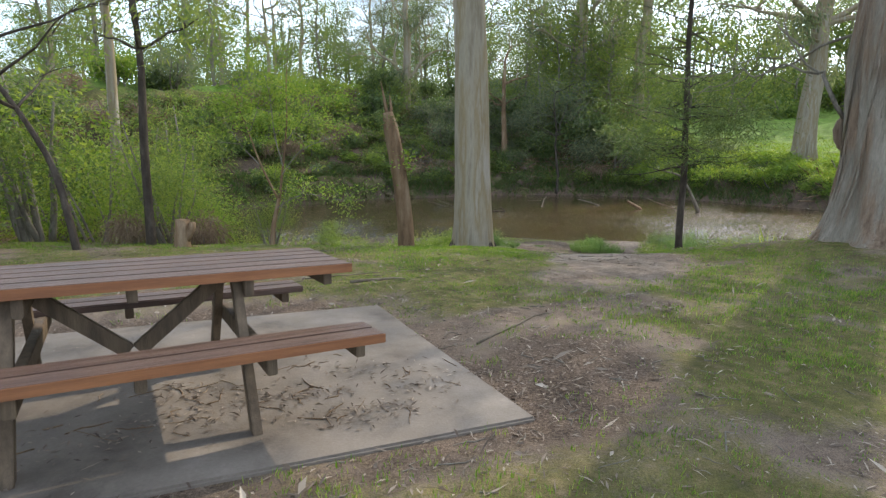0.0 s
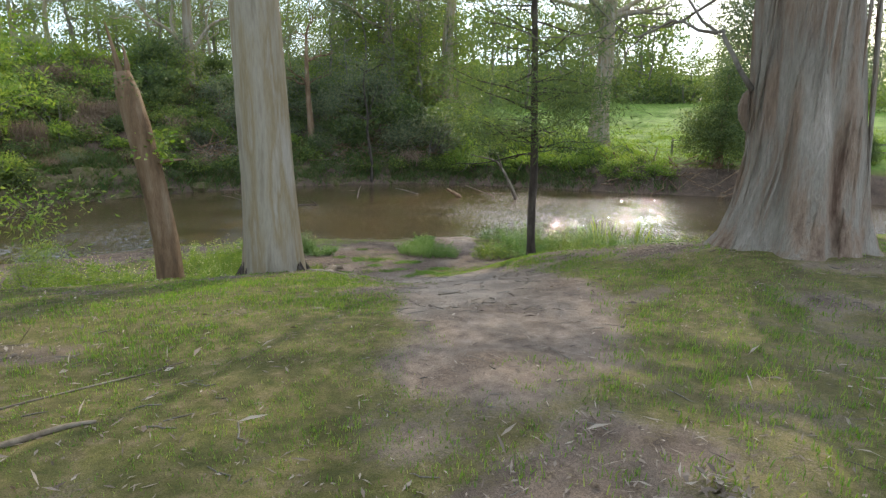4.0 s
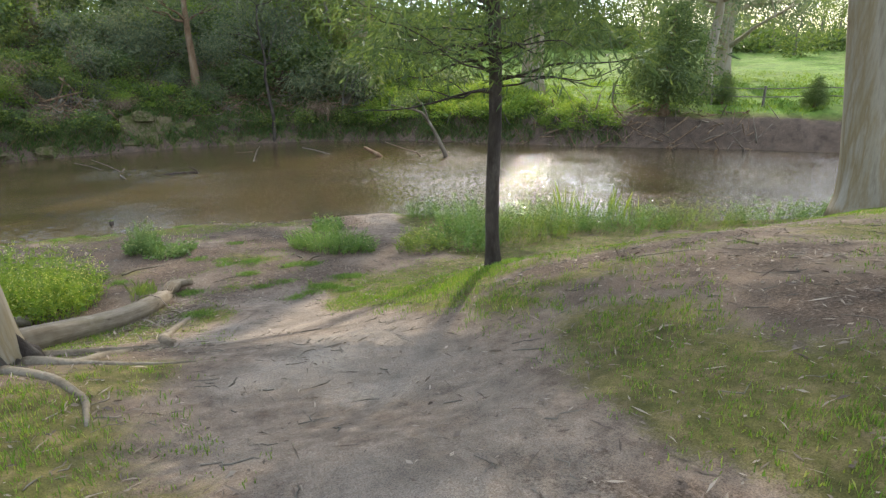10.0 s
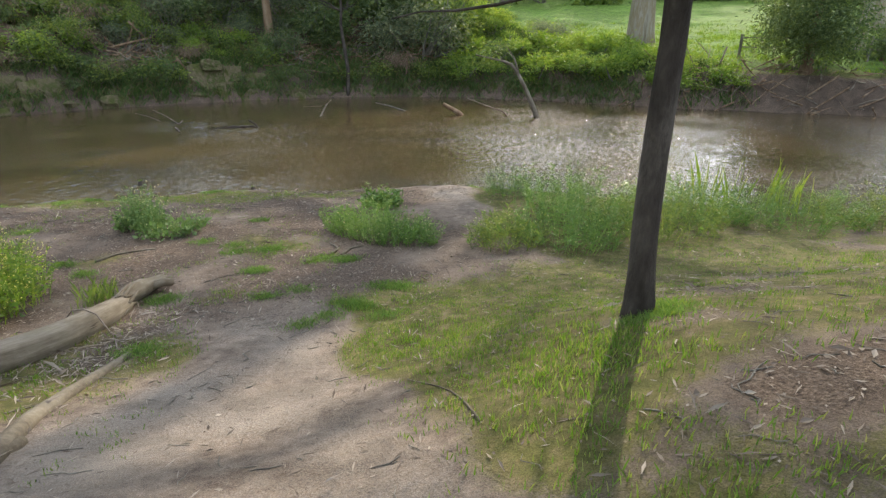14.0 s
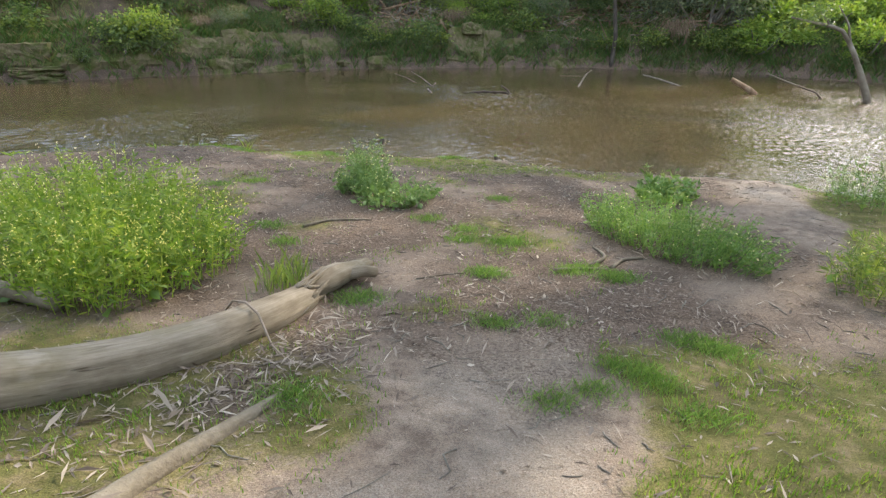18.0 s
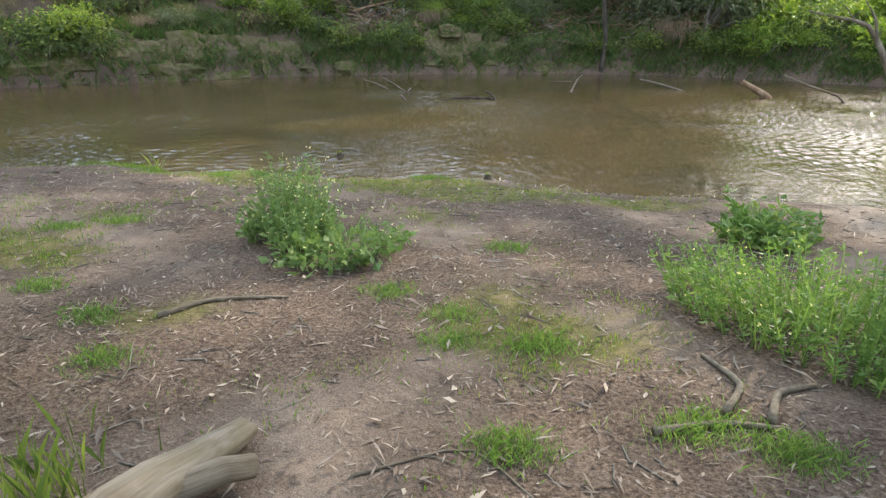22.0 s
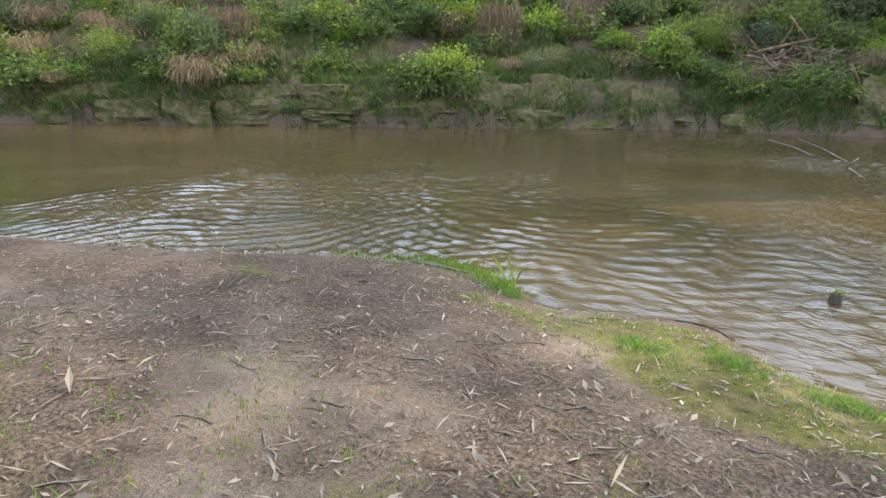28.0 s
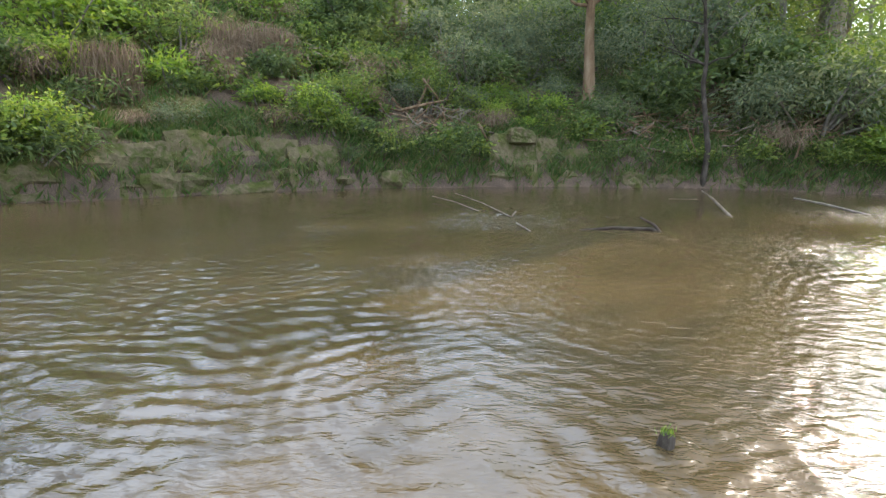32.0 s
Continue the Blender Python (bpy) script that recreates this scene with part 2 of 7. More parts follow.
def ground_material():
    m, n, l, b = material("riverside_ground", 0.92, 0.15)
    at = n.new("ShaderNodeAttribute")
    at.attribute_name = "cover"
    sep = n.new("ShaderNodeSeparateColor")
    l.new(at.outputs["Color"], sep.inputs["Color"])
    fine = noise_tex(n, l, 9.0, 8, 0.65)
    grain = noise_tex(n, l, 55.0, 6, 0.65)
    broad = noise_tex(n, l, 0.9, 5, 0.6)
    dirt = ramp(n, [(0.3, (0.122, 0.088, 0.065)), (0.5, (0.200, 0.152, 0.115)), (0.7, (0.285, 0.225, 0.176))])
    l.new(fine.outputs["Fac"], dirt.inputs["Fac"])
    litter = ramp(n, [(0.35, (0.046, 0.031, 0.022)), (0.48, (0.100, 0.070, 0.050)), (0.60, (0.155, 0.114, 0.084)), (0.74, (0.24, 0.188, 0.145))])
    l.new(grain.outputs["Fac"], litter.inputs["Fac"])
    turf = ramp(n, [(0.3, (0.062, 0.066, 0.018)), (0.48, (0.104, 0.098, 0.030)), (0.6, (0.148, 0.120, 0.054)), (0.72, (0.20, 0.152, 0.094))])
    l.new(fine.outputs["Fac"], turf.inputs["Fac"])

    def edge(channel, other, lo, hi):
        a = n.new("ShaderNodeMath")
        a.operation = "MULTIPLY_ADD"
        a.inputs[1].default_value, a.inputs[2].default_value = 1.0, -0.5
        l.new(other, a.inputs[0])
        s = n.new("ShaderNodeMath")
        s.operation = "ADD"
        l.new(channel, s.inputs[0])
        l.new(a.outputs[0], s.inputs[1])
        r = n.new("ShaderNodeMapRange")
        r.interpolation_type = "SMOOTHSTEP"
        r.inputs["From Min"].default_value, r.inputs["From Max"].default_value = lo, hi
        l.new(s.outputs[0], r.inputs["Value"])
        return r.outputs["Result"]

    mixed = blend(n, l, fine.outputs["Fac"], grain.outputs["Fac"], 0.45)
    c = blend(n, l, dirt.outputs["Color"], litter.outputs["Color"], edge(sep.outputs["Green"], fine.outputs["Fac"], 0.3, 0.75))
    c = blend(n, l, c, turf.outputs["Color"], edge(sep.outputs["Red"], mixed, 0.36, 0.60))
    pale = ramp(n, [(0.35, (0.21, 0.170, 0.134)), (0.7, (0.30, 0.252, 0.206))])
    l.new(broad.outputs["Fac"], pale.inputs["Fac"])
    c = blend(n, l, c, pale.outputs["Color"], edge(sep.outputs["Blue"], grain.outputs["Fac"], 0.45, 0.9))
    meadow = ramp(n, [(0.3, (0.085, 0.160, 0.022)), (0.5, (0.125, 0.22, 0.03)), (0.7, (0.18, 0.27, 0.05))])
    l.new(broad.outputs["Fac"], meadow.inputs["Fac"])
    c = blend(n, l, c, meadow.outputs["Color"], at.outputs["Alpha"])
    speck = noise_tex(n, l, 150.0, 3, 0.7)
    sr = ramp(n, [(0.36, (0.45, 0.43, 0.41)), (0.5, (1, 1, 1)), (0.66, (1.5, 1.46, 1.4))])
    l.new(speck.outputs["Fac"], sr.inputs["Fac"])
    c = blend(n, l, c, sr.outputs["Color"], 0.65, "MULTIPLY")
    patch = noise_tex(n, l, 2.6, 4, 0.6)
    pr = ramp(n, [(0.34, (0.66, 0.66, 0.66)), (0.5, (1, 1, 1)), (0.66, (1.22, 1.2, 1.16))])
    l.new(patch.outputs["Fac"], pr.inputs["Fac"])
    c = blend(n, l, c, pr.outputs["Color"], 0.85, "MULTIPLY")
    l.new(c, b.inputs["Base Color"])
    h = blend(n, l, fine.outputs["Fac"], grain.outputs["Fac"], 0.5)
    bump(n, l, b, h, 0.9, 0.03)
    return m


def water_material():
    """Silty water, glassy by the near bank, more ruffled by the breeze downstream."""
    m, n, l, b = material("muddy_river_water", 0.03, 0.5)
    b.inputs["IOR"].default_value = 1.6
    silt = noise_tex(n, l, 0.16, 4, 0.6, (1, 2.2, 1))
    r = ramp(n, [(0.3, (0.058, 0.040, 0.018)), (0.7, (0.092, 0.063, 0.030))])
    l.new(silt.outputs["Fac"], r.inputs["Fac"])
    l.new(r.outputs["Color"], b.inputs["Base Color"])
    w1 = noise_tex(n, l, 4.2, 3, 0.5, (0.8, 1.9, 1), distort=0.8)
    w2 = noise_tex(n, l, 17.0, 2, 0.5, (0.9, 1.6, 1), distort=0.6)
    calm = noise_tex(n, l, 0.30, 3, 0.5)
    sep = n.new("ShaderNodeSeparateXYZ")
    tc2 = n.new("ShaderNodeTexCoord")
    l.new(tc2.outputs["Object"], sep.inputs[0])
    down = n.new("ShaderNodeMapRange")
    down.interpolation_type = "SMOOTHSTEP"
    down.inputs["From Min"].default_value, down.inputs["From Max"].default_value = 3.0, 13.0
    down.inputs["To Min"].default_value, down.inputs["To Max"].default_value = 0.30, 1.0
    l.new(sep.outputs["X"], down.inputs["Value"])
    cr2 = ramp(n, [(0.38, (0.25, 0.25, 0.25)), (0.60, (1, 1, 1))])
    l.new(calm.outputs["Fac"], cr2.inputs["Fac"])
    h = blend(n, l, w1.outputs["Fac"], w2.outputs["Fac"], 0.28)
    h = blend(n, l, (0.5, 0.5, 0.5), h, blend(n, l, cr2.outputs["Color"], down.outputs["Result"], 1.0, "MULTIPLY"))
    bump(n, l, b, h, 1.0, 0.065)
    return m


GROUND, WATER = ground_material(), water_material()


# ---- mesh helpers ----
def mesh(name, V, F, mats, smooth=True, index=None):
    me = bpy.data.meshes.new(name)
    me.from_pydata(np.asarray(V, float).tolist(), [], F if isinstance(F, list) else np.asarray(F).tolist())
    for m in mats if isinstance(mats, (list, tuple)) else [mats]:
        me.materials.append(m)
    if smooth:
        me.polygons.foreach_set("use_smooth", np.ones(len(me.polygons), bool))
    if index is not None:
        me.polygons.foreach_set("material_index", np.asarray(index, np.int32))
    me.update()
    return me


def put(name, me, at=None, parent=None, label="", category="", group="", kind=""):
    ob = new(name, me)
    if at is not None:
        ob.matrix_basis = at
    if parent is not None:
        ob.parent = parent
    return tagged(ob, label, category, group, kind)


def joined(pieces):
    """Several (verts, faces) as one."""
    Vs, Fs, base = [], [], 0
    for V, F in pieces:
        Vs.append(np.asarray(V, float))
        Fs += [[i + base for i in f] for f in F]
        base += len(V)
    return np.concatenate(Vs), Fs


def tube(points, radii, segs=10, rough=0.0, seed=0.0, close=True, lobes=0.0, n_lobes=5, lobe_fade=1.0):
    """A limb swept along points, uneven by rough; lobes flute its first stretch like a buttressed base."""
    pts = np.array(points, float)
    rad = np.array(radii, float)
    tang = np.gradient(pts, axis=0)
    tang /= np.linalg.norm(tang, axis=1)[:, None] + 1e-9
    ref = np.array([0.0, 0, 1]) if abs(tang[0][2]) < 0.9 else np.array([1.0, 0, 0])
    V = []
    for i, (p, t) in enumerate(zip(pts, tang)):
        s = np.cross(t, ref)
        s /= np.linalg.norm(s) + 1e-9
        u = np.cross(s, t)
        ref = ref - t * (ref @ t) if np.linalg.norm(ref - t * (ref @ t)) > 0.2 else u
        for k in range(segs):
            a = 2 * math.pi * k / segs
            d = s * math.cos(a) + u * math.sin(a)
            r = rad[i]
            if rough:
                q = p * 0.9 + d * max(r, 0.1) * 1.5 + seed
                r *= 1 + rough * noise.noise((q[0] * 1.3, q[1] * 1.3, q[2] * 0.6 + seed))
                r *= 1 + 0.5 * rough * noise.noise((d[0] * 3 + seed, d[1] * 3, i * 0.11 + d[2] * 3))
            if lobes:
                f = max(0.0, 1 - i / (len(pts) * lobe_fade))
                ca, sa = math.cos(a), math.sin(a)
                r *= 1 + lobes * f * (1.6 * noise.noise((ca * n_lobes * 0.32, sa * n_lobes * 0.32, seed + 0.25 * p[2])) + 0.8 * noise.noise((ca * n_lobes * 0.8, sa * n_lobes * 0.8, seed + 0.5 * p[2])))
            V.append(p + d * r)
    F = []
    for i in range(len(pts) - 1):
        for k in range(segs):
            a, b = i * segs + k, i * segs + (k + 1) % segs
            F.append([a, b, b + segs, a + segs])
    if close:
        F += [list(range(segs))[::-1], list(range((len(pts) - 1) * segs, len(pts) * segs))]
    return np.array(V), F


def bent(a, b, n, wobble, seed, sag=0.0):
    """n points from a to b, wandering."""
    a, b = np.array(a, float), np.array(b, float)
    f = np.linspace(0, 1, n)[:, None]
    w = np.array([noise.noise_vector((seed * 3.7 + 1.3, i * 0.35, seed)) for i in range(n)])
    return a + (b - a) * f + w * wobble * np.sin(np.clip(f * 2.2, 0, math.pi / 2)) + np.array([0, 0, -sag]) * 4 * f * (1 - f)


def leaf_quads(C, A, length, width, rng, fold=0.15):
    """Kite-shaped leaves at C along A."""
    n = len(C)
    A = A / (np.linalg.norm(A, axis=1)[:, None] + 1e-9)
    S = np.cross(A, rng.normal(size=(n, 3)))
    S /= np.linalg.norm(S, axis=1)[:, None] + 1e-9
    N = np.cross(A, S)
    L = (length * rng.uniform(0.6, 1.3, n))[:, None]
    W = (width * rng.uniform(0.7, 1.25, n))[:, None]
    V = np.stack([C, C + A * L * 0.45 + S * W / 2 + N * W * fold, C + A * L, C + A * L * 0.45 - S * W / 2 + N * W * fold], 1)
    return V.reshape(-1, 3), np.arange(4 * n).reshape(n, 4)


def blades(C, height, width, rng, lean=0.35):
    """Upright tapering blades of grass at C."""
    n = len(C)
    a = rng.uniform(0, 2 * math.pi, n)
    s = np.stack([np.cos(a), np.sin(a), 0 * a], 1)
    t = np.stack([-np.sin(a), np.cos(a), 0 * a], 1)
    h = height * rng.uniform(0.5, 1.3, n)
    k = (rng.uniform(-1, 1, n) * lean * h)[:, None]
    w = (width * rng.uniform(0.7, 1.3, n))[:, None]
    up = np.array([0, 0, 1.0])
    V = np.stack([C - s * w / 2, C + s * w / 2, C + s * w * 0.3 + t * k * 0.4 + up * h[:, None] * 0.6, C + t * k + up * h[:, None]], 1)
    return V.reshape(-1, 3), np.arange(4 * n).reshape(n, 4)


# ---- the lie of the land ----
WATER_Z = -2.63
NEAR_X = [-60, -25, -14, -10, -7.6, -6.3, -5, -4.2, -3.2, -2.7, -2.3, -1.85, -1.4, -1.08, -0.7, -0.1, 0.15, 0.35, 0.9, 1.8, 3.1, 3.9, 5, 6.5, 7.1, 7.9, 10, 14, 18, 24, 40, 90]
NEAR_Y = [4, 11, 15, 17.3, 18.7, 19.5, 20.05, 20.45, 21.1, 21.55, 21.85, 21.95, 21.8, 21.5, 21.75, 22.0, 21.85, 21.5, 21.5, 21.75, 21.7, 21.2, 21.05, 20.85, 20.2, 19.5, 18.2, 15.9, 14.2, 12, 7, -6]
FAR_X = [-90, -40, -20.3, -16.5, -13.2, -9, -6.4, -3, 2.8, 7, 12, 14.5, 17.5, 21.5, 25, 27.5, 30, 31.8, 36, 45, 90]
FAR_Y = [-8, 12, 24, 26.9, 29.2, 32.2, 34.4, 36.6, 38.5, 39.3, 38.7, 37.3, 35.2, 31.7, 29.8, 28.2, 26.4, 25.0, 20.5, 14, -16]
FALL_Y = [-60, -5, 0, 2.7, 4.7, 7.3, 9.2, 11, 12, 13, 14, 15.5, 17, 18.5, 20, 21, 23]
FALL_Z = [1.6, 0.45, 0.24, 0.13, 0.0, -0.17, -0.38, -0.68, -0.95, -1.42, -1.80, -2.02, -2.10, -2.13, -2.27, -2.36, -2.5]
STEEP_D = [0, 0.15, 0.8, 2, 4, 7, 10, 14, 30, 120, 400]
STEEP_Z = [-2.63, -2.2, -1.45, -0.8, 0.4, 2.1, 3.6, 4.4, 5.0, 8, 24]
GENTLE_D = [0, 0.3, 1.3, 3, 8, 20, 45, 70, 100, 160, 400]
GENTLE_Z = [-2.63, -2.2, -1.25, -0.9, -0.3, 0.5, 2.6, 5.2, 7.6, 13, 40]


def ease(v, lo, hi):
    f = np.clip((np.asarray(v, float) - lo) / (hi - lo), 0, 1)
    return f * f * (3 - 2 * f)


def smooth_interp(v, xs, ys, s):
    return sum(np.interp(np.asarray(v, float) + k * s, xs, ys) for k in (-1.5, -0.75, 0, 0.75, 1.5)) / 5


def rumple(x, y, f, seed=0.0):
    """Cheap smooth unevenness in -1 to 1."""
    x, y = np.asarray(x, float) * f + seed, np.asarray(y, float) * f - seed
    return (np.sin(x * 1.7 + 1.3 * np.sin(y * 1.1)) + np.sin(y * 2.1 + 1.7 * np.sin(x * 0.9 + 0.5)) + 0.6 * np.sin(x * 4.1 + y * 3.3) + 0.5 * np.sin(y * 5.3 - x * 2.9)) / 3.1


def near_shore(x):
    return smooth_interp(x, NEAR_X, NEAR_Y, 0.12)


def far_shore(x):
    return smooth_interp(x, FAR_X, FAR_Y, 0.5) + 0.25 * rumple(x, 0 * np.asarray(x, float), 1.1, 2.0)


SLAB_C, SLAB_ANGLE = Vector((-1.66, 3.18, 0.046)), 24.3
SLAB_L, SLAB_W, SLAB_FALL = 3.4, 2.68, 0.07


def slab_uv(x, y):
    c, s = math.cos(radians(SLAB_ANGLE)), math.sin(radians(SLAB_ANGLE))
    dx, dy = np.asarray(x, float) - SLAB_C.x, np.asarray(y, float) - SLAB_C.y
    return dx * c + dy * s, -dx * s + dy * c


def land(x, y):
    x, y = np.asarray(x, float), np.asarray(y, float)
    dn, df = near_shore(x) - y, y - far_shore(x)
    p = smooth_interp(y - 0.35 * ease(x, 4, 5.5) * (1 - 0.8 * ease(y, 13, 15)) - 0.1 * ease(x, 8, 13), FALL_Y, FALL_Z, 0.45)
    p = p - 0.10 * ease(x, 7.5, 11.5)
    # the track is worn down below the turf where it drops to the terrace
    p = p - 0.24 * np.exp(-(((x - 2.75) / 1.35) ** 2) ** 1.3) * ease(y, 8.7, 10.4) * (1 - ease(y, 12.2, 14.6))
    p = p + 0.28 * np.exp(-((x - 6.1) ** 2 + (y - 8.1) ** 2) / 2.2)
    p = p + 0.03 * rumple(x, y, 0.8) + 0.012 * rumple(x, y, 3.1, 4.0)
    u, v = slab_uv(x, y)
    on = (1 - ease(np.maximum(np.abs(u) - SLAB_L / 2, np.abs(v) - SLAB_W / 2), 0.0, 0.6))
    p = p * (1 - on) + (SLAB_C.z - SLAB_FALL * (y - SLAB_C.y) - 0.014) * on
    edge = np.clip(dn / 0.75, 0, 1) ** 0.55
    near = WATER_Z + (np.maximum(p, WATER_Z + 0.12) - WATER_Z) * edge
    w = ease(x, 12.5, 21)
    bank = np.interp(df, STEEP_D, STEEP_Z) * (1 - w) + np.interp(df, GENTLE_D, GENTLE_Z) * w
    rough = ease(df, 0.2, 3) * (1 - 0.75 * w)
    bank = bank + rough * (0.45 * rumple(x, y, 0.7, 1.0) + 0.22 * rumple(x, y, 2.1, 3.0))
    bank = bank + w * np.exp(-((df - 0.8) / 0.8) ** 2) * (0.22 * rumple(x, y, 1.6, 2.0) + 0.16 * rumple(x, y, 3.4, 5.0))
    bed = WATER_Z - np.minimum(1.2, 0.55 * np.minimum(np.abs(dn), np.abs(df)))
    return np.where(dn > 0, near, np.where(df > 0, bank, bed))


def z_at(x, y):
    return float(land(x, y))


PATH_X = [1.55, 1.85, 2.30, 2.50, 2.85, 2.85, 2.75, 3.2, 5.1, 5.75, 6.4]
PATH_Y = [5.4, 6.4, 7.5, 8.6, 10.2, 12.0, 13.6, 15.2, 16.3, 17.8, 19.8]
PATH_W = [0.9, 0.95, 0.85, 0.95, 1.25, 1.15, 0.95, 0.7, 0.40, 0.42, 0.6]
# low mossy grass on the terrace: x, y, radii, strength
MOSS = [(-0.6, 18.2, 0.75, 0.45, 0.55), (-0.2, 19.0, 0.8, 0.3, 0.35), (2.8, 20.25, 1.0, 0.5, 1.3), (2.0, 20.8, 0.65, 0.45, 1.2), (4.3, 19.9, 0.8, 0.25, 0.9), (0.0, 20.8, 0.5, 0.22, 0.9), (4.3, 12.6, 0.6, 0.9, 0.5), (5.6, 14.2, 1.2, 1.0, 0.6), (4.2, 15.0, 0.6, 0.6, 0.2), (-2.6, 9.3, 2.2, 0.9, 0.6), (0.9, 9.6, 0.6, 0.7, 0.4), (2.1, 19.1, 0.5, 0.5, 0.4), (3.05, 17.25, 0.75, 0.6, 0.62),
        (3.6, 15.2, 0.75, 0.55, 0.28), (4.3, 14.6, 0.7, 0.5, 0.27), (2.2, 14.1, 0.22, 0.6, 0.4), (3.9, 13.7, 0.5, 0.6, 0.36), (-1.1, 20.95, 0.6, 0.25, 0.55), (-0.2, 21.3, 0.55, 0.25, 1.0), (0.3, 20.75, 0.55, 0.35, 1.2),
        (0.5, 21.2, 0.4, 0.35, 1.0), (-2.6, 18.0, 1.0, 0.9, 0.6), (-2.6, 20.3, 0.9, 0.2, 0.45), (2.5, 15.7, 0.5, 0.35, 0.35), (3.1, 18.6, 0.7, 0.4, 0.35), (1.2, 17.2, 0.4, 0.3, 0.4), (0.2, 17.8, 0.5, 0.3, 0.4), (1.6, 16.6, 0.5, 0.3, 0.35), (0.6, 19.7, 0.6, 0.3, 0.4), (-1.5, 19.3, 0.5, 0.4, 0.4), (1.9, 9.3, 0.4, 0.5, 0.5), (1.7, 10.2, 0.35, 0.3, 0.5), (1.2, 7.8, 0.6, 0.5, 0.4)]


def cover(x, y):
    """How much turf, dark litter and pale bare sand lie at a place."""
    x, y = np.asarray(x, float), np.asarray(y, float)
    r1, r2 = rumple(x, y, 1.3, 7.0), rumple(x, y, 0.45, 9.0)
    cx, cw = np.interp(y, PATH_Y, PATH_X), np.interp(y, PATH_Y, PATH_W)
    bare = (1 - ease(np.abs(x - cx + 0.30 * r1) / cw, 0.40, 1.45)) * ease(y + 0.7 * r1, 5.2, 6.9)
    terrace = ease(y, 14.2, 15.8) * (1 - ease(x, 5.2, 6.6)) * ease(x, -9, -5)
    turf = 0.72 + 0.22 * r2 + 0.15 * r1
    turf = turf * (1 - bare) * (1 - 0.80 * terrace)
    turf = turf + 0.35 * (np.exp(-(((x - 1.55) / 0.5) ** 2 + ((y - 11.3) / 0.45) ** 2)) + np.exp(-(((x - 2.2) / 0.25) ** 2 + ((y - 12.9) / 0.8) ** 2)) + 0.8 * np.exp(-(((x - 1.0) / 0.4) ** 2 + ((y - 10.2) / 0.5) ** 2)))
    # lit green strips on the terrace: by the water's edge and between the weeds
    for mx, my, ma, mb, ms in MOSS:
        turf = turf + ms * np.exp(-(((x - mx + 0.2 * r1) / ma) ** 2 + ((y - my + 0.15 * r2) / mb) ** 2)) * (0.8 + 0.5 * rumple(x, y, 2.6, 1.5))
    u, v = slab_uv(x, y)
    out = np.maximum(np.abs(u) - SLAB_L / 2, np.abs(v) - SLAB_W / 2)
    mulch = np.exp(-(np.maximum(out, 0) / 0.55) ** 2) * 0.9 * (0.75 + 0.4 * r1)
    mulch = np.maximum(mulch, 0.95 * np.exp(-(((x - 0.8) / 0.7) ** 2 + ((y - 3.3) / 1.05) ** 2)))
    brown = np.exp(-(((x - 6.3) / 1.7) ** 2 + ((y - 10.3) / 0.9) ** 2))
    brown = np.maximum(brown * 0.9, 0.9 * np.exp(-(((y - 11.45 - 0.05 * (x - 5.5)) / 0.40) ** 2)) * ease(x, 4.1, 5.0) * (1 - ease(x, 7.5, 9)))
    brown = np.maximum(brown, 0.95 * np.exp(-(((x - 5.2) / 0.75) ** 2 + ((y - 9.1) / 0.7) ** 2)))
    litter = np.maximum(mulch, 0.9 * brown)
    litter = np.maximum(litter, terrace * (0.70 + 0.45 * r1))
    litter = np.maximum(litter, 0.97 * np.exp(-(((x - 1.75 - 0.3 * (y - 14.6)) / 0.55) ** 2 + ((y - 14.6) / 1.0) ** 2)))
    litter = np.maximum(litter, 0.8 * np.exp(-(((x - 3.2) / 0.8) ** 2 + ((y - 16.6) / 0.7) ** 2)))
    litter = np.maximum(litter, 0.55 * ease(rumple(x, y, 0.9, 3.0) + 0.6 * rumple(x, y, 2.3, 1.0), 0.1, 0.8))
    turf = turf * (1 - 0.9 * np.maximum(mulch, brown)) * (1 - 0.45 * ease(rumple(x, y, 0.9, 3.0) + 0.6 * rumple(x, y, 2.3, 1.0), 0.1, 0.8))
    sand = bare * (0.75 + 0.35 * r1) * (1 - 0.5 * terrace) * ease(y, 5.0, 7.0)
    sand = np.maximum(sand, 0.35 * terrace * ease(r2 + r1, 0.5, 1.2))
    df = y - far_shore(x)
    far = ease(df, -4, -1)
    w = ease(x, 12.5, 21)
    turf = turf * (1 - far) + far * (w * 1.2 * ease(df, 1.0, 3) + (1 - w) * (0.62 + 0.5 * rumple(x, y, 0.5, 5.0)) * ease(df, 0.4, 1.6))
    litter = litter * (1 - far) + far * (0.9 + 0.2 * r1)
    sand = sand * (1 - far)
    lush = far * np.maximum(w, ease(df, 9, 14)) * ease(df, 1.5, 4) * (0.8 + 0.2 * r2)
    return np.clip(turf, 0, 1), np.clip(litter, 0, 1), np.clip(sand, 0, 1), np.clip(lush, 0, 1)


def spaced(*runs):
    """Grid lines: each run is (start, end, step)."""
    out = [np.arange(a, b - 1e-6, s) for a, b, s in runs]
    return np.concatenate(out + [np.array([runs[-1][1]])])


def grid_sheet(xs, ys):
    X, Y = np.meshgrid(xs, ys)
    V = np.stack([X.ravel(), Y.ravel(), land(X, Y).ravel()], 1)
    nx, ny = len(xs), len(ys)
    i = (np.arange(ny - 1)[:, None] * nx + np.arange(nx - 1)[None]).ravel()
    return V, np.stack([i, i + 1, i + nx + 1, i + nx], 1)


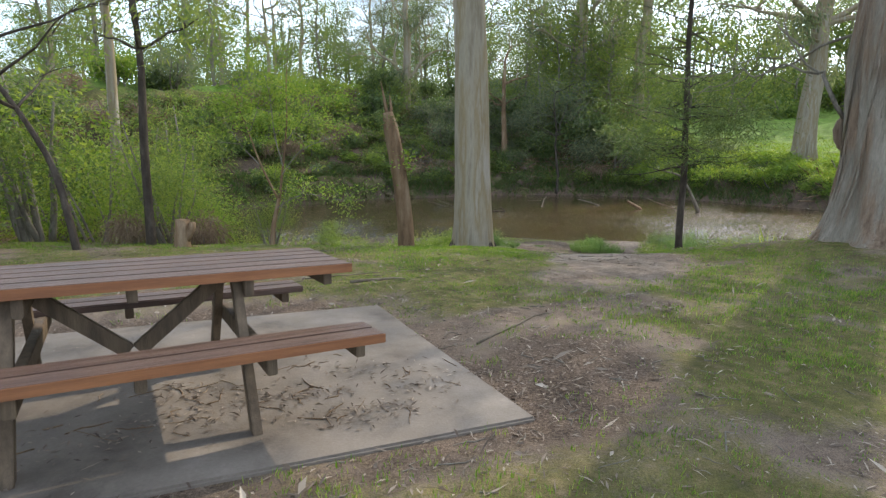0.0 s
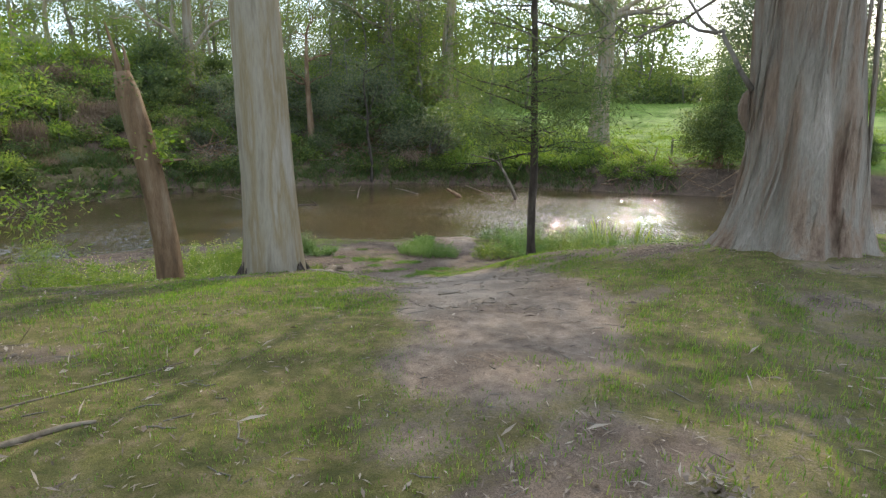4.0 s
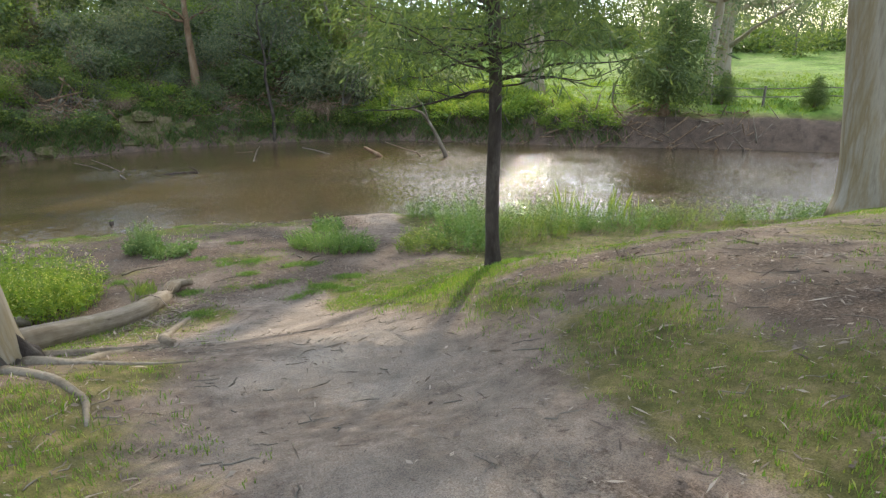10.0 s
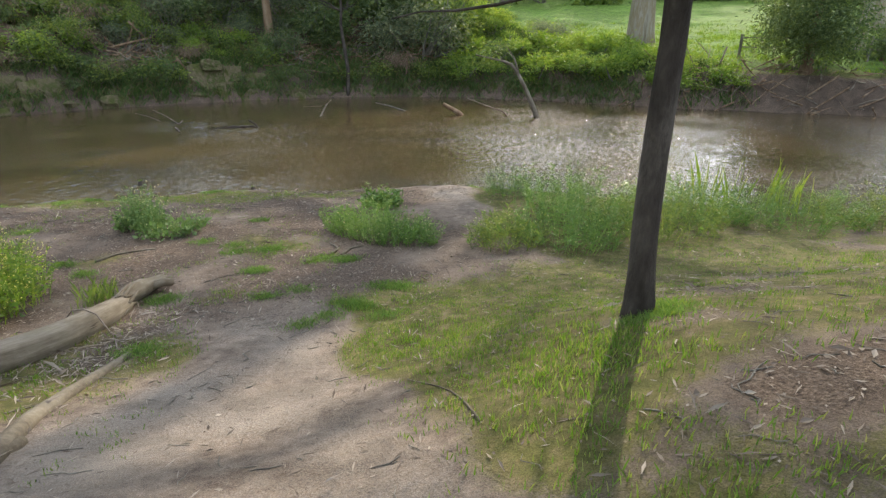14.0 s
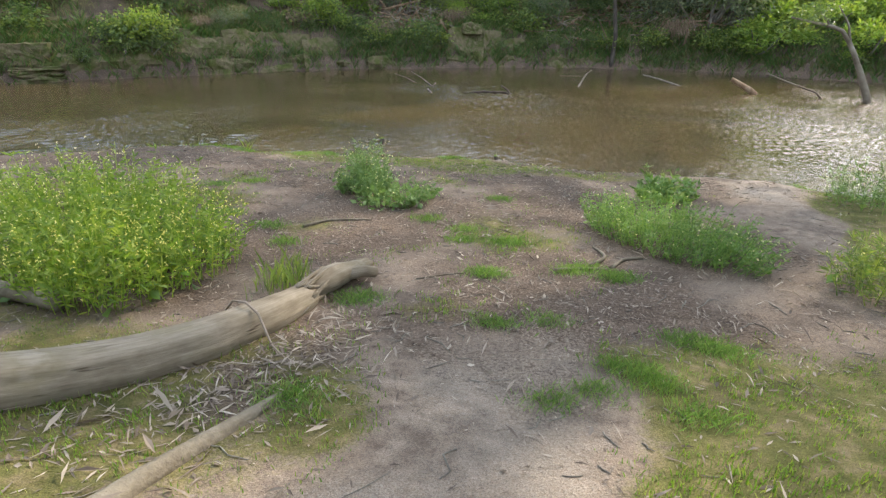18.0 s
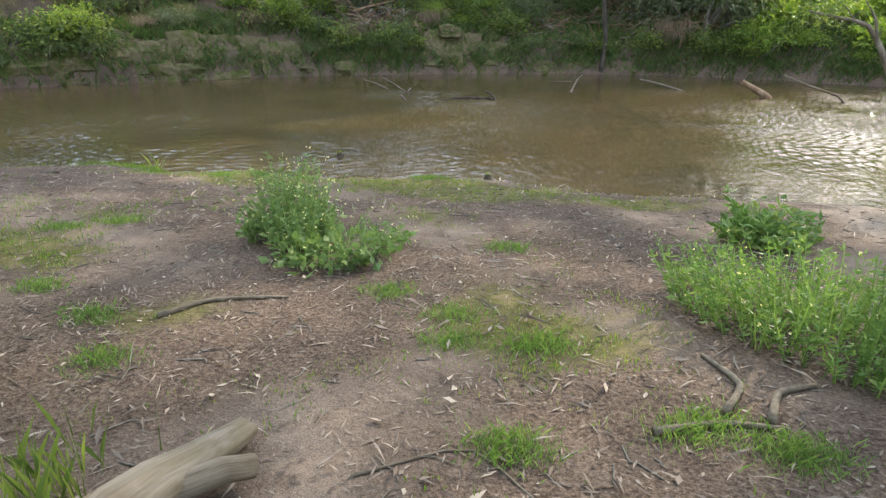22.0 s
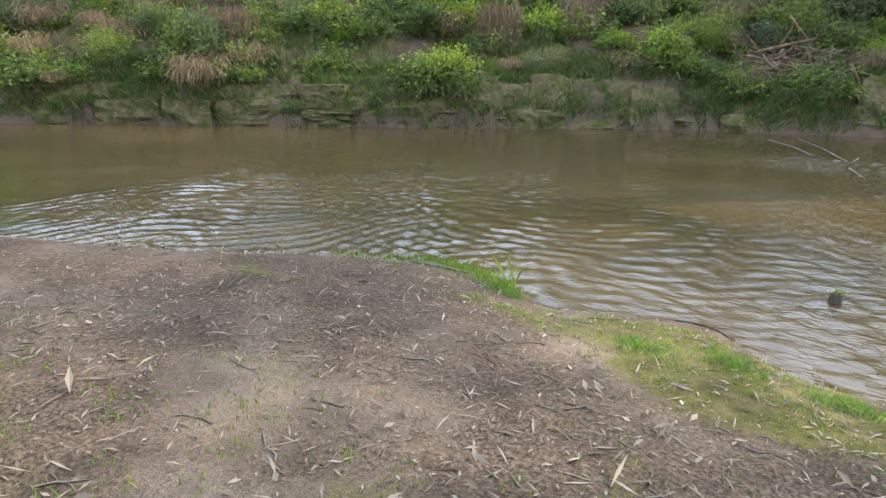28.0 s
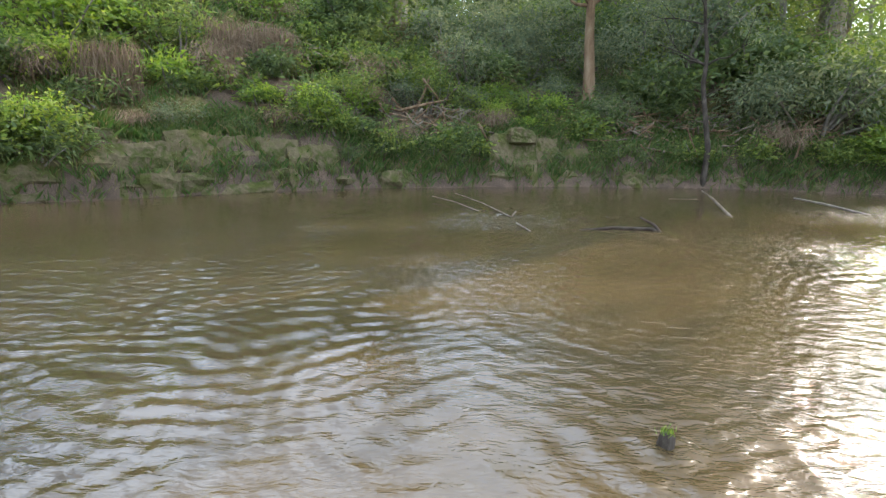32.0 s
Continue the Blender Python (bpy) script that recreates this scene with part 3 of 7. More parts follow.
GX = spaced((-600, -100, 50), (-100, -40, 8), (-40, -9, 0.5), (-9, 13, 0.11), (13, 33, 0.25), (33, 45, 0.5), (45, 110, 6), (110, 600, 40))
GY = spaced((-300, -40, 40), (-40, -4, 3), (-4, 22.3, 0.11), (22.3, 28, 0.5), (28, 52, 0.3), (52, 100, 3), (100, 600, 30))
V, F = grid_sheet(GX, GY)
me = mesh("ground", V, F, GROUND)
col = me.color_attributes.new("cover", "FLOAT_COLOR", "POINT")
ct, cl, cs, cp = cover(V[:, 0], V[:, 1])
col.data.foreach_set("color", np.stack([ct, cl, cs, cp], 1).astype(np.float32).ravel())
put("ground", me, kind="structure", label="sloping riverside ground of thin grass, leaf litter and bare sandy dirt", category="ground")

WAVES = [(0.17, 52, 0.0013, 0.3), (0.19, 30, 0.0013, 1.9), (0.23, 66, 0.0015, 4.1), (0.20, -50, 0.0013, 0.8), (0.26, -28, 0.0014, 2.7), (0.34, 44, 0.0010, 5.2), (0.55, -20, 0.0008, 3.3), (1.0, 36, 0.0010, 2.2)]
# slow rings that spread from places along the banks: x, y, length, height
RINGS = [(-7.5, 15.0, 0.18, 0.0050), (-0.4, 20.6, 0.17, 0.0060), (9.0, 15.0, 0.21, 0.0062)]


def ripples(x, y):
    """Wind ripples: length, heading from +y, height, phase; stronger in drifting patches."""
    bx = x + 0.5 * np.sin(0.7 * y + 0.5 * x) + 0.12 * np.sin(2.3 * x - 1.7 * y)
    by = y + 0.5 * np.sin(0.6 * x - 0.5 * y + 1.0) + 0.12 * np.sin(1.9 * x + 2.6 * y)
    z = 0 * x
    for k, (cx, cy, wl_, amp) in enumerate(RINGS):
        patch = np.clip(0.45 + 0.75 * np.sin(0.37 * bx * math.cos(2 * k) + 0.5 * by * math.sin(2 * k + 1) + 2 * k), 0, 1.2)
        z = z + amp * patch * np.sin(2 * math.pi / wl_ * (np.hypot(x - cx, y - cy) + 0.30 * np.sin(0.9 * bx + 1.3 * by + k) + 0.07 * np.sin(3.1 * bx - 2.3 * by + 2 * k)))
    for k, (wl_, hd, amp, ph) in enumerate(WAVES):
        a = radians(hd)
        patch = 0.55 + 0.45 * np.sin(0.31 * x * math.cos(k) + 0.43 * y * math.sin(k + 1) + k)
        z = z + 1.7 * amp * patch * np.sin(2 * math.pi / wl_ * (bx * math.sin(a) + by * math.cos(a)) + ph)
    # rings round the drowned stumps
    for sx, sy in ((0.60, 23.1), (2.85, 22.1)):
        r = np.hypot(x - sx, y - sy)
        z = z + 0.007 * np.exp(-r / 0.7) * np.sin(r * 19)
    return z


wx = spaced((-90, -14, 4), (-14, -8, 0.2), (-8, -4, 0.06), (-4, 5, 0.045), (5, 13, 0.06), (13, 19, 0.1), (19, 25, 0.4), (25, 90, 4))
wy = spaced((-20, 14, 3), (14, 18, 0.4), (18, 21, 0.08), (21, 27, 0.045), (27, 32, 0.06), (32, 37, 0.1), (37, 42, 0.3), (42, 60, 3))
X, Y = np.meshgrid(wx, wy)
fade = ease(X, -14, -7) * (1 - ease(X, 16, 21)) * ease(Y, 14, 18.5) * (1 - ease(Y, 34, 40))
Z = WATER_Z + ripples(X, Y) * fade
nx, ny = len(wx), len(wy)
i = (np.arange(ny - 1)[:, None] * nx + np.arange(nx - 1)[None]).ravel()
put("water", mesh("water", np.stack([X.ravel(), Y.ravel(), Z.ravel()], 1), np.stack([i, i + 1, i + nx + 1, i + nx], 1), WATER), kind="structure", label="muddy brown rippled river water with sun glints", category="river")


# ---- trees and shrubs ----
def crown_leaves(seed, lobes, per_clump, clumps, clump_r, leaf_len, leaf_w, droop=0.0, shell=0.55):
    """Leaves gathered in clumps that fill a set of egg-shaped lobes (centre, radii) unevenly, with gaps."""
    rng = np.random.default_rng(seed)
    C = []
    size = np.array([r[0] * r[1] * r[2] for _, r in lobes]) ** 0.67
    for (c, r), share in zip(lobes, size / size.sum()):
        k = max(3, int(clumps * share))
        d = rng.normal(size=(k, 3))
        d /= np.linalg.norm(d, axis=1)[:, None]
        f = shell + (1 - shell) * rng.uniform(0, 1, k) ** 0.6
        C.append(np.array(c) + d * f[:, None] * np.array(r) * rng.uniform(0.85, 1.15, (k, 1)))
    C = np.concatenate(C)
    P, A = [], []
    for c in C:
        n = int(per_clump * rng.uniform(0.5, 1.4))
        q = rng.normal(size=(n, 3)) * clump_r * rng.uniform(0.6, 1.3) * np.array([1, 1, 0.6])
        P.append(c + q)
        A.append(q / (clump_r + 1e-6) + rng.normal(size=(n, 3)) * 0.7 + np.array([0, 0, -droop]))
    return leaf_quads(np.concatenate(P), np.concatenate(A), leaf_len, leaf_w, rng), C


def bush_kind(name, seed, leaf, radii, clumps, per, clump_r, ll, lw, stem_mat, label, category="shrub", droop=0.2, shell=0.45, base=0.0, stem_r=0.035, stems_n=7):
    """A many-stemmed shrub that stands at its origin, with foliage of its own."""
    rng = np.random.default_rng(seed + 900)
    rx, ry, rz = radii
    lobes = [((rng.uniform(-0.55, 0.55) * rx, rng.uniform(-0.55, 0.55) * ry, base + rz * rng.uniform(0.55, 1.35)), (rx * rng.uniform(0.45, 0.75), ry * rng.uniform(0.45, 0.75), rz * rng.uniform(0.4, 0.7))) for _ in range(5)]
    (V, F), C = crown_leaves(seed, lobes, per, clumps, clump_r, ll, lw, droop, shell)
    keep = V.reshape(-1, 4, 3)[:, :, 2].min(1) > 0.02
    V = V.reshape(-1, 4, 3)[keep].reshape(-1, 3)
    F = np.arange(len(V)).reshape(-1, 4)
    top = put(name, None, label=label, category=category)
    put("foliage", mesh(name + "_foliage", V, F, leaf, smooth=False), parent=top, kind="stuff")
    stems = []
    for k in range(stems_n):
        c = C[rng.integers(len(C))]
        b = np.array([rng.uniform(-0.15, 0.15) * rx, rng.uniform(-0.15, 0.15) * ry, -0.25])
        stems.append(tube(bent(b, c, 6, 0.12 * rx, seed + k), np.linspace(stem_r, stem_r * 0.22, 6) * (rx + 0.5), 5))
    SV, SF = joined(stems)
    put("stemwork", mesh(name + "_stems", SV, SF, stem_mat), parent=top, kind="stuff")
    return top


def hidden_home(ob, x, y, s=1.0, turn=0.0, dz=0.0, lean=0.0):
    """Stand ob itself on the land."""
    ob.matrix_basis = pose(x, y, z_at(x, y) + dz, lean, 0, turn) @ Matrix.Scale(s, 4)
    return ob


def another(ob, x, y, s=1.0, turn=0.0, dz=0.0, squash=1.0):
    m = pose(x, y, z_at(x, y) + dz, 0, 0, turn)
    c = copy_thing(ob, m)
    c.matrix_basis = m @ Matrix.Diagonal((s, s, s * squash, 1))
    return c


def limb_set(starts, seed, spread, n, length, r0, up=0.5, mat=None):
    """Limbs from points on a trunk; returns tubes and their tips."""
    rng = np.random.default_rng(seed)
    T, tips = [], []
    for k in range(n):
        s = starts[k % len(starts)]
        a = rng.uniform(0, 2 * math.pi)
        L = length * rng.uniform(0.6, 1.2)
        e = np.array(s) + np.array([math.cos(a) * spread * L, math.sin(a) * spread * L, up * L * rng.uniform(0.3, 1.2)])
        T.append(tube(bent(s, e, 8, 0.12 * L, seed + k), np.linspace(r0 * rng.uniform(0.7, 1.1), r0 * 0.15, 8), 5, 0.1, k))
        tips.append(e)
        for j in range(2):
            e2 = e + rng.normal(size=3) * 0.28 * L + np.array([0, 0, 0.1 * L])
            s2 = np.array(s) + (e - np.array(s)) * rng.uniform(0.5, 0.8)
            T.append(tube(bent(s2, e2, 6, 0.08 * L, seed + 7 * k + j), np.linspace(r0 * 0.35, r0 * 0.08, 6), 4, close=False))
            tips.append(e2)
    return T, tips


def crown_on(tips, seed, leaf, size, clumps, per, clump_r, ll, lw, droop=0.8):
    rng = np.random.default_rng(seed)
    lobes = [(np.array(t) + rng.normal(size=3) * 0.15 * size, (size * rng.uniform(0.6, 1.2), size * rng.uniform(0.6, 1.2), size * rng.uniform(0.4, 0.8))) for t in tips]
    return crown_leaves(seed, lobes, per, clumps, clump_r, ll, lw, droop, 0.2)[0]


def tall_tree_kind(name, seed, height, r, bark, leaf, label, first_limb=0.45, limbs=9, spread=0.8, crown=1.3, clumps=150, per=26, ll=0.22, lw=0.06, lean=(0, 0), clump_r=0.45):
    """A tall airy eucalypt: bare pale trunk below, limbs and ragged clumps of hanging leaves above."""
    top = put(name, None, label=label, category="tree")
    pts = bent((0, 0, -0.4), (lean[0], lean[1], height), 16, 0.035 * height, seed)
    rad = r * (1 - 0.75 * np.linspace(0, 1, 16)) * (1 + 0.5 * np.exp(-np.linspace(0, 1, 16) * 22))
    tv, tf = tube(pts, rad, 12, 0.10, seed)
    put("trunk", mesh(name + "_trunk", tv, tf, bark), parent=top)
    starts = [pts[int(k)] for k in np.linspace(16 * first_limb, 15, 7)]
    T, tips = limb_set(starts, seed, spread, limbs, height * 0.24, r * 0.42)
    lv, lf = joined(T)
    put("branchwork", mesh(name + "_limbs", lv, lf, bark), parent=top, kind="stuff")
    cv, cf = crown_on(tips, seed, leaf, crown, clumps, per, clump_r, ll, lw)
    put("crown", mesh(name + "_crown", cv, cf, leaf, smooth=False), parent=top, kind="stuff")
    return top


rnd = random.Random(11)

# the big smooth-barked gum beside the path
gum = put("gum_tree", None, pose(0.50, 11.75, 0), label="tall pale smooth-barked gum tree standing beside the dirt path", category="tree")
g = []
zz = np.concatenate([np.linspace(-1.25, 0.2, 12), np.linspace(0.5, 13, 16)])
gx = np.interp(zz, [-1.2, -0.9, 0.6, 3.5, 13], [0.03, 0.0, -0.02, -0.12, -0.9])
gr = np.interp(zz, [-1.3, -0.95, -0.7, -0.3, 0.6, 3, 13], [0.58, 0.475, 0.43, 0.40, 0.365, 0.325, 0.16])
tv, tf = tube(np.stack([gx, 0 * gx, zz], 1), gr, 28, 0.05, 3.0, lobes=0.09, n_lobes=5, lobe_fade=0.45)
put("trunk", mesh("gum_trunk", tv, tf, BARK_GUM), parent=gum)
sock = []
for k in range(30):
    a, hh = 0.21 * k + 0.2 * math.sin(k * 5.1), 0.05 + 0.26 * abs(math.sin(k * 2.3) * math.cos(k * 0.7))
    rr = np.interp([-1.15, -0.95, -0.95 + hh], zz, gr) * 1.0
    sock.append(tube([(rr[0] * math.cos(a), rr[0] * math.sin(a), -1.15), (rr[1] * math.cos(a), rr[1] * math.sin(a), -0.92), (rr[2] * math.cos(a), rr[2] * math.sin(a), -0.92 + hh)], [0.09, 0.06 + 0.03 * math.sin(k), 0.006], 7, 0.5, k))
sv, sf = joined(sock)
put("rough_bark_butt", mesh("gum_butt", sv, sf, BARK_DARK), parent=gum, label="dark rough bark flakes round the foot")
T, tips = limb_set([(-0.3, 0, 7), (-0.5, 0, 8.5), (-0.7, 0, 10), (-0.8, 0, 11.5), (-0.9, 0, 12.8)], 21, 0.95, 15, 4.6, 0.13)
lv, lf = joined(T)
put("branchwork", mesh("gum_limbs", lv, lf, BARK_GUM), parent=gum, kind="stuff")
cv, cf = crown_on(tips, 22, LEAF_GREY, 1.4, 420, 34, 0.5, 0.18, 0.045)
put("crown", mesh("gum_crown", cv, cf, LEAF_GREY, smooth=False), parent=gum, kind="stuff")

# the old giant with the buttressed foot
old = put("old_gum_tree", None, pose(6.12, 8.06, 0), label="huge old gum tree with fluted peeling bark and flared foot", category="tree")
zz = np.concatenate([np.linspace(-0.7, 1.2, 20), np.linspace(1.4, 12, 18)])
ox = np.interp(zz, [-1, 0, 0.9, 2.7, 12], [0, 0, 0, -0.13, 0.2])
orad = np.interp(zz, [-0.7, -0.15, 0.1, 0.45, 0.9, 1.8, 3, 12], [1.18, 0.86, 0.71, 0.62, 0.565, 0.515, 0.478, 0.30])
tv, tf = tube(np.stack([ox, -1.2 * ox, zz], 1), orad, 72, 0.07, 5.0, lobes=0.19, n_lobes=8, lobe_fade=1.4)
put("trunk", mesh("old_trunk", tv, tf, BARK_OLD), parent=old)
rng = np.random.default_rng(8)
strips = []
for k in range(64):
    a = rng.uniform(0, 2 * math.pi)
    z0 = rng.uniform(-0.3, 2.6)
    L = rng.uniform(0.5, 1.7)
    r0, r1 = np.interp([z0, z0 + L], zz, orad)
    pts = [((r0 + (r1 - r0) * f) * 1.03 * math.cos(a + 0.15 * f) + np.interp(z0 + L * f, zz, ox), (r0 + (r1 - r0) * f) * 1.03 * math.sin(a + 0.15 * f), z0 + L * f) for f in np.linspace(0, 1, 6)]
    strips.append(tube(pts, np.array([0.003, 0.012, 0.020, 0.020, 0.014, 0.003]) * rng.uniform(0.5, 1.3), 6, 0.4, k))
sv, sf = joined(strips)
put("bark_ridge", mesh("old_ridges", sv, sf, BARK_OLD), parent=old, kind="stuff", label="raised ridges of peeling bark")
bv, bf = tube([(-0.36, 0.44, 1.25), (-0.40, 0.48, 1.33), (-0.43, 0.51, 1.45), (-0.44, 0.52, 1.58), (-0.43, 0.51, 1.70), (-0.40, 0.46, 1.80)], [0.02, 0.045, 0.065, 0.07, 0.05, 0.015], 20, 0.4, 2)
put("burl", mesh("old_burl", bv, bf, BARK_OLD), parent=old, label="knobbly grey burl on the trunk")
T, tips = limb_set([(0, 0, 6.5), (0.1, 0, 8), (0.2, 0, 9.5), (0.2, 0, 11), (0.3, 0, 11.8)], 31, 0.9, 12, 4.6, 0.24)
arch = []
for k, (p0, p1, r0) in enumerate((((-0.45, 0.42, 1.75), (-1.0, 1.5, 3.6), 0.035), ((-0.62, 0.85, 2.4), (-1.9, 2.6, 2.95), 0.022), ((-0.75, 1.1, 2.8), (-1.5, 2.6, 3.9), 0.02), ((-0.42, 0.5, 2.9), (-1.4, 2.9, 2.35), 0.024), ((-0.8, 1.5, 2.7), (-2.4, 3.3, 2.6), 0.014), ((-1.2, 1.8, 2.7), (-1.6, 3.4, 1.9), 0.012), ((-0.85, 1.7, 2.6), (-0.9, 3.0, 1.7), 0.012))):
    arch.append(tube(bent(p0, p1, 12, 0.45, 41 + k), np.linspace(r0, 0.004, 12), 6, 0.15, k))
lv, lf = joined(T)
put("branchwork", mesh("old_limbs", lv, lf, BARK_GREY), parent=old, kind="stuff")
for av, af in arch:
    put("limb", mesh("old_limb", av, af, BARK_GREY), parent=old)
cv, cf = crown_on(tips, 32, LEAF_GREY, 1.6, 520, 34, 0.5, 0.18, 0.045)
put("crown", mesh("old_crown", cv, cf, LEAF_GREY, smooth=False), parent=old, kind="stuff")

# the leaning dead trunk with a sprouting top
stub = put("dead_tree", None, pose(-0.90, 11.80, 0), label="leaning dead brown tree trunk, broken off, sprouting leaves", category="dead tree")
sp = np.array([(0.02, 0, -1.2), (0.0, 0, -0.85), (-0.02, 0, -0.3), (-0.10, 0, 0.35), (-0.17, 0, 0.75), (-0.25, 0, 1.2), (-0.33, 0, 1.65), (-0.37, 0, 1.9)])
tv, tf = tube(sp, [0.24, 0.19, 0.165, 0.15, 0.155, 0.165, 0.15, 0.10], 14, 0.22, 4.0)
put("trunk", mesh("dead_stem", tv, tf, BARK_BROWN), parent=stub)
sv, sf = joined([tube([(-0.36, 0, 1.75), (-0.42, 0, 2.1), (-0.50, 0.02, 2.5)], [0.06, 0.035, 0.008], 6, 0.2, 1), tube([(-0.32, 0, 1.7), (-0.30, 0.05, 2.0), (-0.33, 0.05, 2.25)], [0.05, 0.03, 0.008], 6, 0.2, 2)])
put("splinter", mesh("dead_splinter", sv, sf, BARK_BROWN), parent=stub)
sv, sf = tube([(-0.02, -0.1, 0.75), (0.15, -0.14, 0.78), (0.33, -0.15, 0.79)], [0.035, 0.022, 0.008], 6, 0.2, 5)
put("broken_branch", mesh("dead_branch", sv, sf, BARK_BROWN), parent=stub)
(cv, cf), _ = crown_leaves(51, [((-0.42, 0.05, 1.82), (0.24, 0.2, 0.12)), ((-0.28, 0, 1.7), (0.22, 0.2, 0.10))], 16, 22, 0.07, 0.05, 0.028, 0.2, 0.3)
put("sprout_tuft", mesh("dead_sprouts", cv, cf, LEAF_DARK, smooth=False), parent=stub, kind="stuff")
(cv, cf), _ = crown_leaves(52, [((-0.02, -0.05, 0.9), (0.16, 0.14, 0.3))], 12, 12, 0.09, 0.08, 0.05, 0.1, 0.3)
put("shoot", mesh("dead_shoots", cv, cf, LEAF_BRIGHT, smooth=False), parent=stub, kind="stuff", label="yellow-green shoots half-way up")

# the slim dark wattle at the edge of the upper bank
wat = put("wattle_tree", None, pose(5.23, 12.78, 0), label="slim straight dark-barked wattle tree with drooping feathery twigs", category="tree")
wz = np.concatenate([np.linspace(-1.47, -0.6, 10), np.linspace(-0.2, 9.0, 16)])
wp = np.stack([np.interp(wz, [-1.2, 0.8, 3.4, 9], [0, -0.03, -0.17, -0.3]) + 0.012 * np.sin(wz * 3), 0.012 * np.cos(wz * 2.3), wz], 1)
tv, tf = tube(wp, np.interp(wz, [-1.47, -1.19, -1.05, -0.82, 0.8, 3.5, 9], [0.17, 0.112, 0.092, 0.078, 0.066, 0.052, 0.02]), 12, 0.14, 6.0)
put("trunk", mesh("wattle_trunk", tv, tf, BARK_DARK), parent=wat)
T, tips = [], []
rng = np.random.default_rng(77)
for k in range(60):
    z0 = 0.75 + 7.8 * ((k + rng.uniform(0, 1)) / 60) ** 1.25
    a = rng.uniform(0, 2 * math.pi)
    L = rng.uniform(0.7, 2.0)
    s = np.array([np.interp(z0, wz, wp[:, 0]), 0, z0])
    e = s + np.array([math.cos(a) * L, math.sin(a) * L, rng.uniform(-0.25, 0.45) * L])
    T.append(tube(bent(s, e, 8, 0.2, k + 60), np.linspace(0.018, 0.004, 8), 5))
    for f in (0.55, 0.8, 1.0):
        tips.append(s + (e - s) * f + np.array([0, 0, -0.12]))
for k in range(18):
    z0, a, L = rng.uniform(0.75, 2.1), rng.uniform(0, 2 * math.pi), rng.uniform(1.1, 2.1)
    s = np.array([np.interp(z0, wz, wp[:, 0]), 0, z0])
    e = s + np.array([math.cos(a) * L, math.sin(a) * L, rng.uniform(-0.05, 0.35) * L])
    T.append(tube(bent(s, e, 8, 0.25, k + 160), np.linspace(0.012, 0.003, 8), 5))
    for f in (0.45, 0.65, 0.85, 1.0):
        tips.append(s + (e - s) * f + np.array([0, 0, -0.05]))
for av, af in T:
    put("branch", mesh("wattle_branch", av, af, BARK_DARK), parent=wat)
hi = [t for t in tips if t[2] > 1.05]
(cv, cf), _ = crown_leaves(61, [(t, (0.4, 0.4, 0.28)) for t in hi if t[2] < 3.2 or rng.random() < 0.45], 34, 520, 0.20, 0.13, 0.018, 0.7, 0.2)
put("crown", mesh("wattle_crown", cv, cf, LEAF_DARK, smooth=False), parent=wat, kind="stuff")

# the second gum near the water, past the old one
gum2 = put("gum_tree", None, pose(13.55, 13.3, 0), label="tall grey smooth gum tree standing near the river's edge", category="tree")
zz = np.concatenate([np.linspace(-1.6, 0, 8), np.linspace(0.5, 14, 14)])
g2l = np.interp(zz, [-1.6, -1.2, 4, 14], [0, 0, 5.2, 12])
tv, tf = tube(np.stack([-0.075 * g2l, 0.125 * g2l, zz], 1), np.interp(zz, [-1.6, -1.2, -0.7, 1, 3, 14], [0.58, 0.48, 0.42, 0.385, 0.365, 0.18]), 22, 0.07, 7.0, lobes=0.08, lobe_fade=0.4)
put("trunk", mesh("gum2_trunk", tv, tf, BARK_GUM), parent=gum2)
# Limbs and crown out of view, their reach set to shade the slope.
T, tips = limb_set([(-0.45, 0.75, 5), (-0.5, 0.85, 6), (-0.6, 1.0, 7.5), (-0.7, 1.15, 9.5), (-0.8, 1.35, 12)], 37, 1.15, 28, 6.2, 0.16)
lv, lf = joined(T)
put("branchwork", mesh("gum2_limbs", lv, lf, BARK_GUM), parent=gum2, kind="stuff")
cv, cf = crown_on(tips, 38, LEAF_GREY, 1.9, 330, 34, 0.55, 0.22, 0.055)
put("crown", mesh("gum2_crown", cv, cf, LEAF_GREY, smooth=False), parent=gum2, kind="stuff")

# shrub and tree kinds, each then repeated
thick = bush_kind("shrub", 101, LEAF_DARK, (1.5, 1.5, 1.1), 105, 22, 0.26, 0.21, 0.105, BARK_GREY, "dense dark-green leafy shrub on the steep river bank")
airy = bush_kind("shrub", 102, LEAF_MID, (1.4, 1.4, 1.5), 85, 20, 0.28, 0.20, 0.07, BARK_GREY, "loose mid-green shrub on the overgrown river bank")
bright = bush_kind("shrub", 103, LEAF_BRIGHT, (1.2, 1.2, 1.0), 90, 22, 0.26, 0.17, 0.085, BARK_GREY, "sunlit yellow-green leafy shrub on the river bank")
greyb = bush_kind("shrub", 104, LEAF_GREY, (1.6, 1.6, 1.4), 105, 21, 0.30, 0.22, 0.06, BARK_GREY, "grey-green fine-leaved shrub overhanging the river bank", droop=0.6)
deadb = bush_kind("dead_shrub", 105, LEAF_DEAD, (1.1, 1.1, 0.8), 75, 24, 0.24, 0.42, 0.03, BARK_GREY, "dead brown tangle of vine and twigs on the bank", droop=1.5)
talla = tall_tree_kind("eucalypt", 201, 15, 0.26, BARK_GUM, LEAF_GREY, "tall thin pale-trunked eucalypt behind the far river bank", 0.38, 11, 0.85, 1.5, 120, 34, 0.24, 0.075, lean=(0.6, 0.2), clump_r=0.40)
